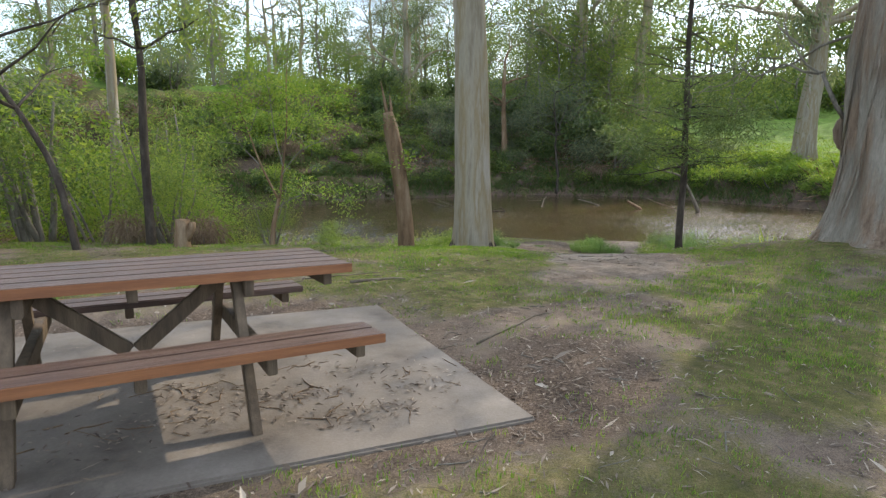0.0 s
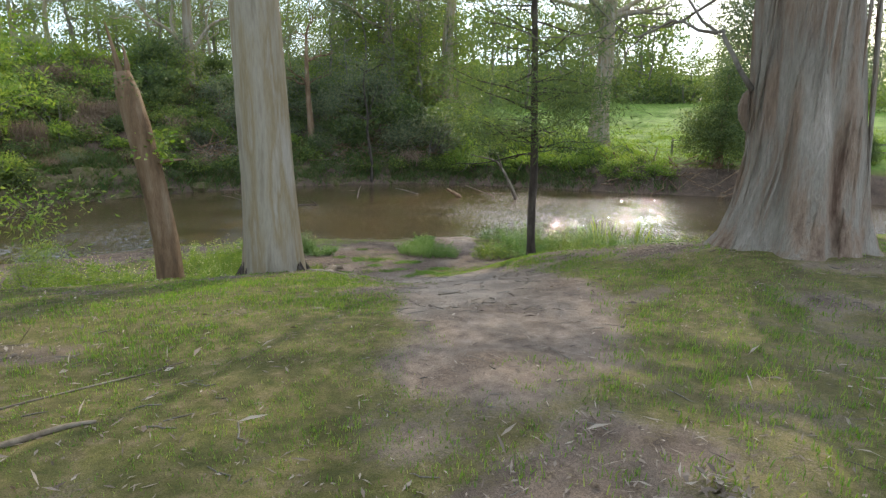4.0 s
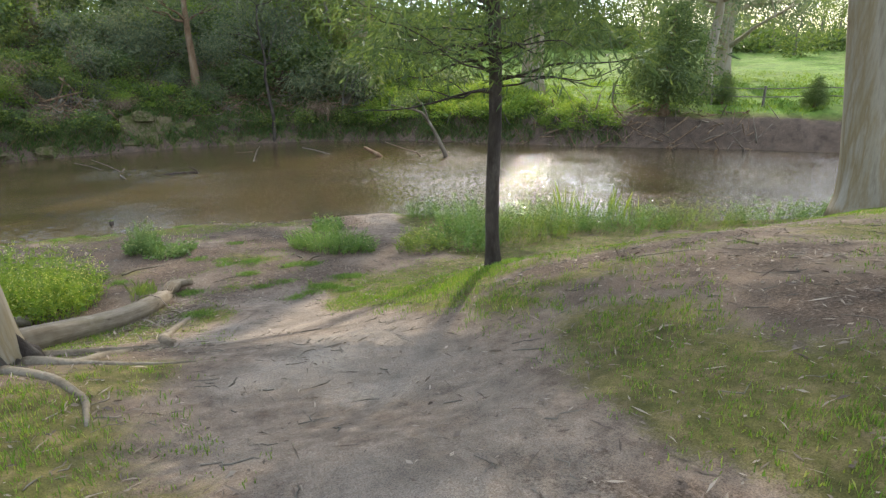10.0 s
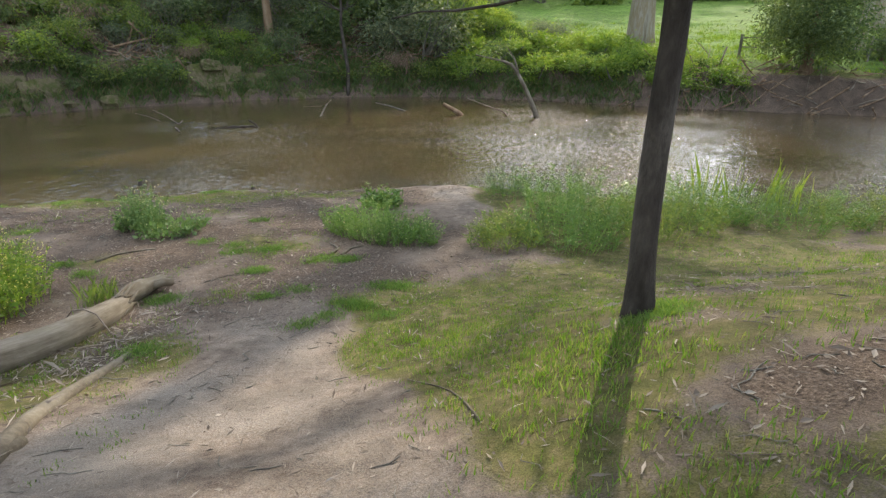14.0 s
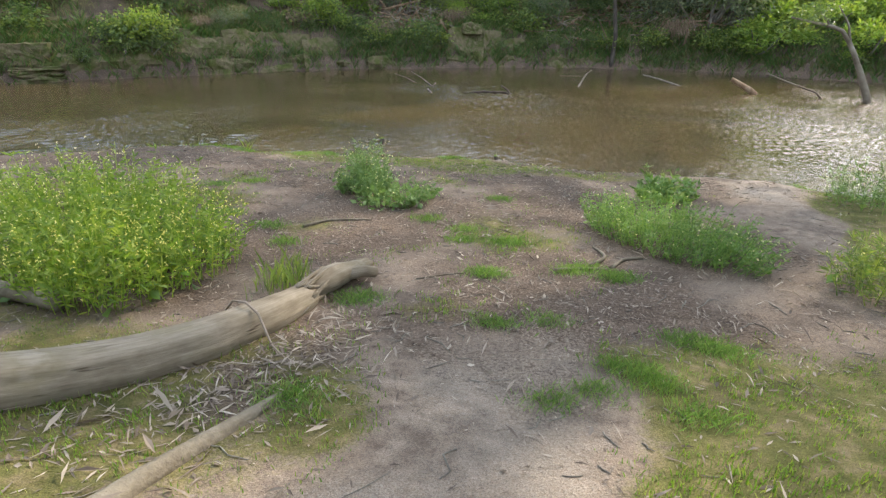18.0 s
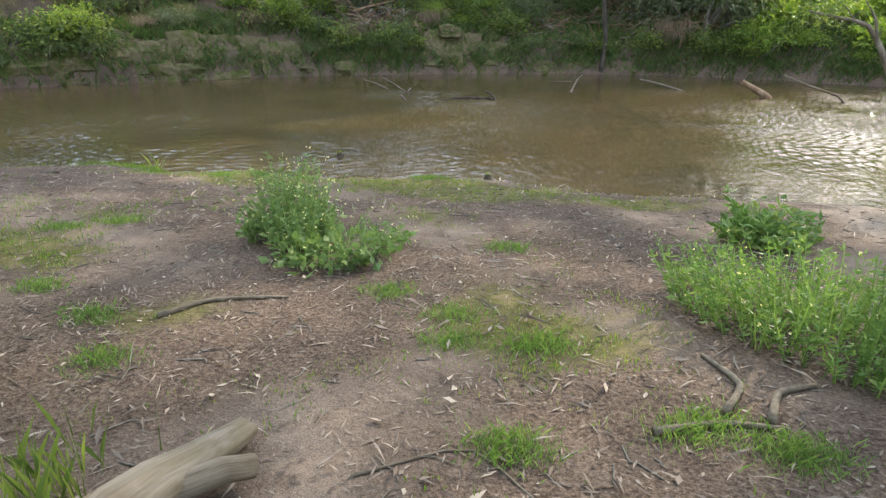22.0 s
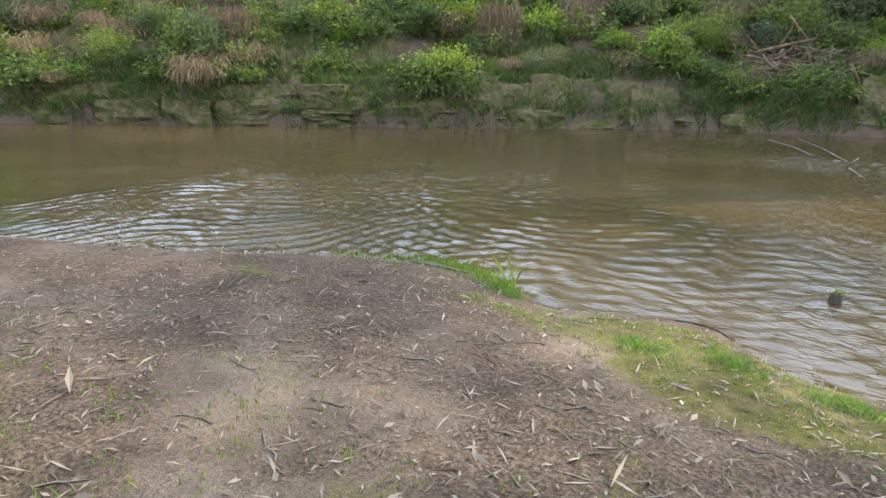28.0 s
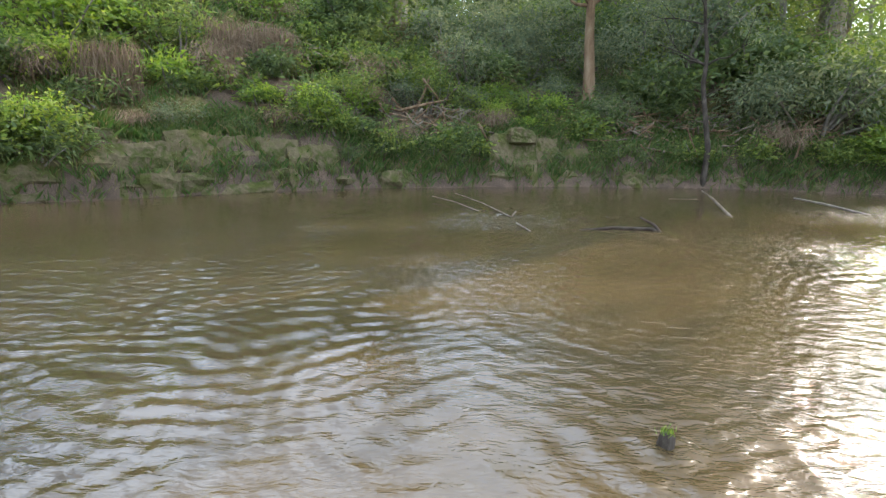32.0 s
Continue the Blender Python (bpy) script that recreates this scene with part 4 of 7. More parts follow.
tallb = tall_tree_kind("eucalypt", 202, 12, 0.22, BARK_GREY, LEAF_MID, "bushy grey-trunked eucalypt behind the far river bank", 0.14, 18, 0.9, 1.8, 180, 23, 0.29, 0.115, lean=(-0.5, 0), clump_r=0.5)
tallc = tall_tree_kind("eucalypt", 203, 17, 0.30, BARK_GUM, LEAF_GREY, "tall forked pale eucalypt above the far river bank", 0.32, 12, 0.8, 1.5, 120, 34, 0.24, 0.075, lean=(-0.8, 0.4), clump_r=0.40)

sap = bush_kind("sapling", 106, LEAF_BRIGHT, (1.3, 1.3, 1.6), 64, 12, 0.24, 0.13, 0.045, BARK_GREY, "slender multi-stemmed sapling with sparse bright leaves", "sapling", droop=0.3, shell=0.3, base=0.5, stem_r=0.016)
conic = put("blackwood_tree", None, label="dense dark-green cone-shaped tree with flared roots on the eroded bank", category="tree")
tv, tf = tube([(0, 0, -1.3), (0, 0, -0.5), (0.02, 0, 0.1), (0, 0.02, 1.0), (0.03, 0, 2.4), (0, 0, 4.2)], [0.62, 0.42, 0.22, 0.16, 0.12, 0.04], 12, 0.25, 5)
put("trunk", mesh("blackwood_trunk", tv, tf, BARK_BROWN), parent=conic)
(cv, cf), _ = crown_leaves(107, [((0.1, 0, 1.25), (2.0, 1.9, 0.8)), ((-0.25, 0.1, 2.1), (1.85, 1.8, 0.8)), ((0.2, -0.1, 2.9), (1.4, 1.4, 0.75)), ((-0.1, 0, 3.7), (0.95, 0.95, 0.7)), ((0.05, 0, 4.35), (0.5, 0.5, 0.5)), ((1.2, 0.3, 1.8), (0.8, 0.8, 0.5)), ((-1.2, -0.4, 1.5), (0.8, 0.8, 0.6))], 40, 520, 0.24, 0.13, 0.055, 0.35, 0.35)
put("crown", mesh("blackwood_crown", cv, cf, LEAF_DARK, smooth=False), parent=conic, kind="stuff")

neara = bush_kind("shrub", 121, LEAF_MID, (1.3, 1.3, 1.5), 190, 34, 0.26, 0.085, 0.026, BARK_GREY, "loose small-leaved green shrub on the near bank", droop=0.5, shell=0.3)
nearb = bush_kind("shrub", 122, LEAF_BRIGHT, (1.2, 1.2, 1.2), 170, 32, 0.24, 0.075, 0.032, BARK_GREY, "sunlit light-green leafy shrub on the near bank", shell=0.3)

# the thicket on the far bank: dark in the middle, brown and tumbled upstream, low and sunlit downstream
homes = {"thick": thick, "airy": airy, "bright": bright, "greyb": greyb, "deadb": deadb, "neara": neara, "nearb": nearb}
used = set()


def plant(kind, x, y, s, squash=1.0):
    if kind in used:
        return another(homes[kind], x, y, s, rnd.uniform(0, 360), -0.1, squash)
    used.add(kind)
    return hidden_home(homes[kind], x, y, s, rnd.uniform(0, 360), -0.1)


for k in range(135):
    x = rnd.uniform(-32, 21)
    d = 1.6 + 13 * rnd.random() ** 1.2
    y = float(far_shore(x)) + d
    p = rnd.random()
    if x > 13 and d < 7:
        kind = "bright" if p < 0.6 else "airy"
    elif x > -1:
        kind = "thick" if p < 0.40 else "greyb" if p < 0.75 else "airy" if p < 0.92 else "bright"
    else:
        kind = "deadb" if p < 0.30 else "airy" if p < 0.55 else "thick" if p < 0.72 else "greyb" if p < 0.86 else "bright"
    if 6.5 < x < 12.5 and d < 5 and k % 4:
        continue
    s = rnd.uniform(0.4, 0.8) if d < 4.5 else rnd.uniform(0.8, 1.5)
    if x < 5:
        s *= 0.85
    if x > 14:
        s *= 0.45
    plant(kind, x, y, s, rnd.uniform(0.8, 1.15))
# low growth that clothes the bank: leafy mounds and curtains of dead vine
low = bush_kind("low_shrub", 111, LEAF_MID, (0.75, 0.75, 0.42), 34, 20, 0.16, 0.14, 0.07, BARK_GREY, "low green leafy growth covering the river bank", shell=0.3, stems_n=3)
fern = bush_kind("low_shrub", 112, LEAF_DARK, (0.7, 0.7, 0.45), 34, 20, 0.16, 0.20, 0.045, BARK_GREY, "low dark-green ferny growth covering the river bank", shell=0.3, droop=0.8, stems_n=3)
vine = bush_kind("dead_vine", 113, LEAF_DEAD, (0.7, 0.7, 0.5), 34, 22, 0.15, 0.34, 0.016, BARK_BROWN, "brown curtain of dead vine on the river bank", droop=2.2, shell=0.3, stems_n=4)
mound = bush_kind("low_shrub", 114, LEAF_BRIGHT, (0.8, 0.8, 0.36), 34, 22, 0.16, 0.15, 0.05, BARK_GREY, "bright green weedy mound on the sunlit bank", shell=0.3, stems_n=3)
first = {id(low), id(fern), id(vine), id(mound)}
for k in range(430):
    x = rnd.uniform(-24, 15) if k < 330 else rnd.uniform(12, 24)
    d = 0.5 + 8.5 * rnd.random() ** 1.2
    p = rnd.random()
    src = vine if p < (0.13 if x < 6 else 0.12) else low if p < 0.72 else fern
    if 5.0 < x < 13 and 0.9 < d < 6 and k % 5:
        continue
    if k >= 330 or p > 0.93:
        src = mound
    if (-14.6 < x < -4.4 and d < 1.5) or (-12.9 < x < -11.2 and d < 2.9) or (0.1 < x < 4.0 and d < 1.4) or (-3.2 < x < -0.2 and 1.2 < d < 3.0):
        continue
    s = rnd.uniform(0.7, 1.5)
    y, turn, sq = float(far_shore(x)) + d, rnd.uniform(0, 360), rnd.uniform(0.7, 1.2)
    if id(src) in first:
        first.discard(id(src))
        hidden_home(src, x, y, s, turn, -0.08)
    else:
        another(src, x, y, s, turn, -0.08, sq)
# ferns and moss tufts between the rocks at the foot of the bank
for x, d, s in ((-10.4, 0.55, 1.0), (-9.8, 0.5, 1.2), (-9.3, 0.7, 0.9), (-10.9, 0.9, 0.9), (-10.1, 1.1, 1.1), (-3.9, 0.5, 0.7), (-3.1, 0.6, 0.8), (-2.4, 0.5, 0.7), (-1.5, 0.6, 0.8), (-0.7, 0.5, 0.9), (-0.1, 0.6, 0.7), (2.5, 0.5, 0.55), (3.9, 0.5, 0.8), (4.6, 0.6, 0.9), (5.4, 0.5, 0.8), (-6.6, 1.5, 0.7), (-8.0, 1.5, 0.6), (-5.3, 1.4, 0.7), (-7.4, 0.35, 0.4), (-5.9, 0.3, 0.4), (1.4, 0.3, 0.35), (6.4, 0.6, 0.8), (7.6, 0.5, 0.7), (8.8, 0.5, 0.7)):
    another(fern, x, float(far_shore(x)) + d, s * 0.85, x * 53, -0.08, 0.95)
# grey bushes that hang over the water's edge
for x, d, s, kind in ((9.5, 1.6, 1.15, "greyb"), (11.5, 1.8, 1.2, "greyb"), (12.6, 2.6, 1.3, "airy"), (7.0, 3.4, 1.2, "thick"), (4.8, 4.6, 1.1, "greyb"), (13.5, 3.8, 1.1, "thick"), (10.4, 4.2, 1.5, "thick"), (8.2, 5.4, 1.5, "greyb"), (1.5, 5.0, 1.0, "greyb"), (-0.5, 4.0, 0.85, "greyb"), (-10.0, 0.9, 0.62, "bright"), (-11.2, 4.6, 1.1, "bright"), (-9.0, 5.2, 0.9, "airy"), (-3.8, 4.0, 0.7, "airy")):
    plant(kind, x, float(far_shore(x)) + d, s)
# the round dark bush and the bright growth along the crest
plant("thick", -6.15, 45.6, 1.15, 1.35)
for x, y, s in ((-8.2, 45.0, 1.3), (-9.6, 43.8, 1.5), (-11.2, 43.2, 1.4), (-4.9, 45.4, 0.9), (-13.0, 42.0, 1.5), (-7.2, 45.8, 1.2), (-2.2, 46.0, 0.9), (2.6, 46.5, 1.0), (3.6, 46.8, 1.1)):
    another(mound, x, y, s * 1.5, x * 71, -0.1)
# tall growth on the crest and behind it
spots = [(rnd.uniform(-52, 19), rnd.uniform(10, 42)) for _ in range(36)]
spots = [(x, d + 22 if -26 < x < 3 and d < 27 else d) for x, d in spots]
for k, (x, d) in enumerate(spots):
    src = (tallb, talla, talla, tallc)[k % 4]
    y = float(far_shore(x)) + d
    if x > 8:
        y += 4
    if k in (0, 1, 3):
        hidden_home(src, x, y, rnd.uniform(0.8, 1.0), rnd.uniform(0, 360), -0.2)
    else:
        another(src, x, y, rnd.uniform(0.65, 1.1), rnd.uniform(0, 360), -0.2)
# dense younger trees that stand on the crest above the dark thicket
for k in range(12):
    x = 6.0 + 9.5 * (k + rnd.random()) / 12
    another(tallb, x, float(far_shore(x)) + rnd.uniform(5.5, 12), rnd.uniform(0.45, 0.68), rnd.uniform(0, 360), -0.3)
# airy tall trees far behind the crest
for k in range(18):
    x = -58 + 62 * (k + rnd.random()) / 18
    another((tallb, tallb, talla)[k % 3], x, rnd.uniform(66, 90), rnd.uniform(0.8, 1.05), rnd.uniform(0, 360), -0.3)
for x, y, s in ((-30, 44, 0.75), (-24, 40, 0.7), (-18, 45, 0.75), (-12, 54, 0.75), (-38, 40, 0.8), (-7, 60, 0.8)):
    another(tallb, x, y, s, x * 23, -0.3)
# the tree line beyond the paddock
fart = tall_tree_kind("eucalypt", 204, 12, 0.25, BARK_GREY, LEAF_MID, "distant bushy eucalypt along the paddock's far edge", 0.10, 9, 0.9, 2.2, 110, 18, 0.55, 0.22, clump_r=0.7)
for k in range(104):
    a = radians(8 + 84 * (k + rnd.random()) / 104)
    r = rnd.uniform(84, 100) if k % 2 else rnd.uniform(104, 126)
    another(fart, r * math.sin(a), r * math.cos(a), (rnd.uniform(0.5, 0.72) if k % 2 else rnd.uniform(0.6, 0.9)) * (1.6 if a < 0.66 else 1.0), rnd.uniform(0, 360), -0.8) if k else hidden_home(fart, r * math.sin(a), r * math.cos(a), 0.6, 0, -0.8)
for k in range(34):
    x = -70 + 76 * (k + rnd.random()) / 34
    another(fart, x, rnd.uniform(70, 100), rnd.uniform(0.5, 0.85), rnd.uniform(0, 360), -0.8)
for k in range(30):
    a = radians(28 + 62 * (k + rnd.random()) / 30)
    r = rnd.uniform(80, 96)
    another((low, fern)[k % 2], r * math.sin(a), r * math.cos(a), rnd.uniform(3.2, 5.6), rnd.uniform(0, 360), -0.8)


def great_gum(seed, x, y, height, r, label, crown, clumps, spread=0.95, first=0.3, limbs=16):
    t = tall_tree_kind("gum_tree", seed, height, r, BARK_GUM, LEAF_GREY, label, first, limbs, spread, crown, clumps, 46, 0.34, 0.12, lean=(0.5, 0.3), clump_r=0.6)
    t.matrix_basis = pose(x, y, z_at(x, y) - 0.3)
    return t


# Unseen crown: seed and density picked for the dappled shade it throws.
giant = great_gum(535, 24.4, 40.0, 24, 0.72, "great pale gum tree on the paddock's edge across the river", 2.4, 230, 1.15, 0.42, 22)
T, tips = limb_set([(0.15, 0.1, 7.0), (0.2, 0.1, 8.2), (0.2, 0.1, 9.6)], 88, 1.3, 5, 4.0, 0.12, 0.1)
lv, lf = joined(T)
put("low_boughs", mesh("giant_boughs", lv, lf, BARK_GUM), parent=giant, kind="stuff")
cv, cf = crown_on(tips, 89, LEAF_GREY, 1.1, 60, 40, 0.5, 0.34, 0.10, 1.6)
put("hanging_leaves", mesh("giant_leaves", cv, cf, LEAF_GREY, smooth=False), parent=giant, kind="stuff")
great_gum(302, 43.5, 41.0, 20, 0.62, "forked spreading gum tree standing in the far paddock", 2.4, 420, 1.1, 0.18, 20)
# Crowns of these two are out of view, thinned to let sun through.
great_gum(366, 14.5, 45.5, 21, 0.5, "tall leaning gum tree above the thicket across the river", 1.8, 100, 0.95, 0.45)
great_gum(304, 10.2, 47.5, 20, 0.42, "tall pale gum tree above the thicket across the river", 1.6, 60)
forked = put("gum_tree", None, pose(-3.42, 46.0, 3.0), label="pale gum tree with bare arching forks on the far crest", category="tree")
tv, tf = tube([(0.1, 0, -0.6), (0.0, 0, 0.6), (-0.02, 0, 1.8), (0.0, 0, 2.7), (0.06, 0, 4.0), (0.1, 0, 5.5), (-0.1, 0, 7.5), (0.2, 0.1, 10.0), (0.1, 0.2, 12.5)], [0.42, 0.36, 0.34, 0.34, 0.30, 0.27, 0.22, 0.15, 0.08], 14, 0.1, 3)
put("trunk", mesh("forked_trunk", tv, tf, BARK_GUM), parent=forked)
tops = []
for k, (way, r0) in enumerate((([(0.05, 0, 2.55), (0.6, 0, 3.0), (1.1, 0.1, 3.9), (1.7, 0.2, 4.5), (2.6, 0.2, 4.85), (3.4, 0.3, 4.7)], 0.15), ([(-0.05, 0, 2.6), (-0.5, 0, 3.2), (-1.15, -0.1, 3.9), (-2.1, -0.2, 4.4), (-2.7, -0.2, 5.2), (-3.1, 0, 6.3)], 0.16), ([(-0.7, 0, 3.45), (-0.95, 0, 4.3), (-0.8, 0.1, 5.2), (-0.6, 0.1, 6.2), (-0.9, 0.2, 7.4)], 0.10), ([(1.2, 0.1, 4.0), (1.3, 0.2, 5.0), (1.9, 0.2, 6.2), (2.1, 0.2, 7.2)], 0.06), ([(-1.3, -0.1, 4.0), (-2.4, 0, 4.1), (-3.5, 0.1, 4.5), (-4.2, 0.2, 4.3)], 0.06), ([(0.1, 0, 5.6), (1.0, 0, 6.6), (1.8, 0.2, 8.2)], 0.10), ([(0, 0, 6.8), (-0.9, 0, 7.9), (-1.6, 0.1, 9.6)], 0.09))):
    way = np.array(way)
    f = np.linspace(0, len(way) - 1, 14)
    fine = np.stack([np.interp(f, range(len(way)), way[:, q]) for q in range(3)], 1)
    fine[1:-1] = (fine[:-2] + 2 * fine[1:-1] + fine[2:]) / 4
    av, af = tube(fine, np.linspace(r0, r0 * 0.25, 14), 8, 0.12, k)
    put("limb", mesh("forked_limb", av, af, BARK_GUM), parent=forked)
    tops += [fine[-1], fine[10], fine[7]] if k not in (0, 1) else [fine[-1]]
T, tips = limb_set(tops, 91, 0.9, 26, 1.7, 0.035)
lv, lf = joined(T)
put("branchwork", mesh("forked_twigs", lv, lf, BARK_GUM), parent=forked, kind="stuff")
cv, cf = crown_on([q for q in tips if q[2] > 4.6], 92, LEAF_GREY, 0.6, 90, 26, 0.35, 0.2, 0.06)
put("crown", mesh("forked_crown", cv, cf, LEAF_GREY, smooth=False), parent=forked, kind="stuff")
great_gum(306, 33.0, 33.5, 15, 0.35, "slender gum tree beside the paddock fence", 1.6, 200, 0.9, 0.4)
hidden_home(conic, 26.9, 30.9, 1.32, 40, -0.2)
for x, y, s in ((31.5, 31.0, 0.42), (34.5, 27.5, 0.38), (38, 24.5, 0.5)):
    another(conic, x, y, s, 100 * s, -0.1)

for x, y, s in ((12, 51, 1.1), (16, 56, 1.1), (9, 56, 1.1), (3, 60, 1.2)):
    another(tallb, x, y, s, x * 37, -0.3)

# slim trunks that stand at the foot of the far bank
for nm, x, y, top, r, bark, lab in (("bank_tree", 7.35, 39.25, (7.2, 40.0, 4.2), 0.10, BARK_DARK, "slim dark crooked tree at the far water's edge"), ("bank_tree", 3.95, 41.7, (3.85, 42.0, 6.5), 0.24, BARK_BROWN, "orange-brown tree trunk on the far bank")):
    t = put(nm, None, label=lab, category="tree")
    a = np.array([x, y, z_at(x, y) - 0.3])
    pts = bent(a, top, 10, 0.9 if r < 0.2 else 0.35, x)
    tv, tf = tube(pts, np.linspace(r, r * 0.4, 10), 9, 0.15, x)
    put("trunk", mesh("bank_trunk", tv, tf, bark), parent=t)
    T, tips = limb_set([pts[5], pts[7], pts[9]], int(x * 10), 0.8, 7, 2.2, r * 0.4)
    lv, lf = joined(T)
    put("branchwork", mesh("bank_limbs", lv, lf, bark), parent=t, kind="stuff")
    cv, cf = crown_on(tips, int(x * 10), LEAF_GREY, 0.8, 110, 30, 0.3, 0.16, 0.045, 0.5)
    put("crown", mesh("bank_crown", cv, cf, LEAF_GREY, smooth=False), parent=t, kind="stuff")

for x, y, s, src in ((-12.5, 12.0, 0.75, tallb), (-17, 9.5, 0.9, talla), (-21, 6, 0.9, tallb), (-16, 12.6, 0.7, tallc), (-26, 8, 1.0, tallb), (-15, 2.5, 0.9, tallb)):
    another(src, x, y, s, x * 31, -0.3)

# ---- the near bank upstream of the table: saplings, dark stems and sunlit shrubs ----
sapling = put("sapling", None, pose(-3.14, 9.85, z_at(-3.14, 9.85)), label="slender forked sapling with sparse small bright leaves", category="sapling")
shoots = []
for k, (way, r0) in enumerate((([(0, 0, -0.1), (0.03, 0, 0.3), (0.10, 0.02, 0.6), (0.17, 0.02, 0.85)], 0.045), ([(0.16, 0.02, 0.8), (0.02, 0, 1.1), (-0.16, 0, 1.5), (-0.30, 0.05, 1.95), (-0.48, 0.05, 2.4), (-0.52, 0, 2.75)], 0.024), ([(0.17, 0.02, 0.82), (0.22, 0.05, 1.2), (0.28, 0.1, 1.7), (0.36, 0.1, 2.2), (0.34, 0.1, 2.75), (0.40, 0.1, 3.15)], 0.024), ([(0.23, 0.05, 1.25), (0.5, 0, 1.6), (0.75, -0.1, 1.75), (1.05, -0.1, 1.85)], 0.012), ([(0.3, 0.1, 1.8), (0.62, 0.15, 2.2), (0.85, 0.2, 2.55)], 0.012), ([(-0.12, 0, 1.4), (-0.45, 0.1, 1.7), (-0.8, 0.2, 2.2)], 0.012), ([(0.1, 0, 0.65), (0.4, -0.05, 0.85), (0.75, -0.1, 0.95), (1.1, -0.1, 0.8)], 0.010), ([(0.25, 0.05, 1.4), (0.08, 0.2, 1.9), (0.05, 0.2, 2.5), (-0.05, 0.25, 3.0)], 0.013), ([(-0.3, 0.05, 1.95), (-0.1, -0.1, 2.3), (0.0, -0.1, 2.7)], 0.008))):
    way = np.array(way)
    f = np.linspace(0, len(way) - 1, 10)
    fine = np.stack([np.interp(f, range(len(way)), way[:, q]) for q in range(3)], 1)
    fine[1:-1] = (fine[:-2] + 2 * fine[1:-1] + fine[2:]) / 4
    av, af = tube(fine, np.linspace(r0, r0 * 0.3 if k else r0 * 0.75, 10), 8, 0.12, k)
    put("stem" if k < 3 else "branch", mesh("sapling_stem", av, af, BARK_BROWN if k < 3 else BARK_GREY), parent=sapling)
    shoots += [fine[9], fine[7], fine[5]] if k > 2 else [fine[9], fine[7]] if k else []
T, tips = limb_set(shoots, 94, 0.9, 40, 0.55, 0.006)
lv, lf = joined(T)
put("twigwork", mesh("sapling_twigs", lv, lf, BARK_GREY), parent=sapling, kind="stuff")
cv, cf = crown_on(tips, 95, LEAF_BRIGHT, 0.22, 190, 18, 0.12, 0.065, 0.022, 0.4)
put("foliage", mesh("sapling_leaves", cv, cf, LEAF_BRIGHT, smooth=False), parent=sapling, kind="stuff")
for x, y, s in ((-7.5, 12.0, 1.2), (-6.8, 14.9, 1.0)):
    another(sap, x, y, s, x * 50, -0.1) if x > -7 else hidden_home(sap, x, y, s, 20, -0.1)
for kind, x, y, s in (("nearb", -7.0, 13.2, 1.25), ("neara", -9.0, 12.0, 1.5), ("neara", -7.4, 15.6, 1.2), ("nearb", -9.8, 14.6, 1.5), ("airy", -12.0, 10.5, 1.7), ("neara", -9.0, 16.4, 1.1), ("thick", -8.3, 8.7, 0.62), ("greyb", -14.5, 12.5, 1.9), ("bright", -11.8, 7.8, 1.5), ("airy", -10.5, 5.4, 1.6), ("deadb", -6.2, 10.6, 0.45), ("deadb", -4.7, 10.6, 0.42), ("airy", -13.5, 3.5, 1.8), ("nearb", -5.6, 12.4, 0.85), ("neara", -5.5, 10.9, 0.75), ("nearb", -4.9, 11.9, 0.5), ("neara", -3.6, 11.3, 0.42), ("nearb", -2.7, 12.0, 0.34)):
    plant(kind, x, y, s, rnd.uniform(0.95, 1.3))
for lab, cat, base, mids, r, bark, leafed in (
    ("slim dark-stemmed tree leaning over the river bank", "tree", (-5.15, 9.6), [(-5.12, 9.6, 1.2), (-5.0, 9.55, 2.6), (-5.05, 9.5, 4.0), (-4.7, 9.4, 6.0)], 0.085, BARK_DARK, True),
    ("bare dead forked tree on the river bank", "dead tree", (-5.75, 8.6), [(-5.95, 8.6, 0.9), (-6.35, 8.6, 1.7), (-6.9, 8.6, 2.5), (-6.2, 8.5, 3.7)], 0.06, BARK_DARK, False),
    ("pale thin gum tree among the shrubs", "tree", (-8.3, 14.2), [(-8.25, 14.2, 1.5), (-8.2, 14.3, 4.0), (-8.4, 14.3, 7.0), (-8.1, 14.3, 10.0)], 0.16, BARK_GUM, True),
):
    t = put("bank_tree" if leafed else "dead_tree", None, label=lab, category=cat)
    pts = np.array([(*base, z_at(*base) - 0.3)] + mids)
    f = np.linspace(0, len(pts) - 1, 16)
    fine = np.stack([np.interp(f, range(len(pts)), pts[:, k]) for k in range(3)], 1)
    fine[1:-1] = (fine[:-2] + 2 * fine[1:-1] + fine[2:]) / 4
    tv, tf = tube(fine, np.linspace(r, r * 0.3, 16), 9, 0.15, base[0])
    put("trunk", mesh("stem", tv, tf, bark), parent=t)
    T, tips = limb_set([fine[8], fine[10], fine[12], fine[15]], int(-base[0] * 10), 0.9, 9, 1.9, r * 0.45)
    for av, af in T:
        put("branch", mesh("stem_branch", av, af, bark), parent=t)
    if leafed:
        cv, cf = crown_on(tips, int(-base[0] * 10), LEAF_MID, 0.7, 120, 24, 0.3, 0.13, 0.03, 0.8)
        put("crown", mesh("stem_crown", cv, cf, LEAF_MID, smooth=False), parent=t, kind="stuff")


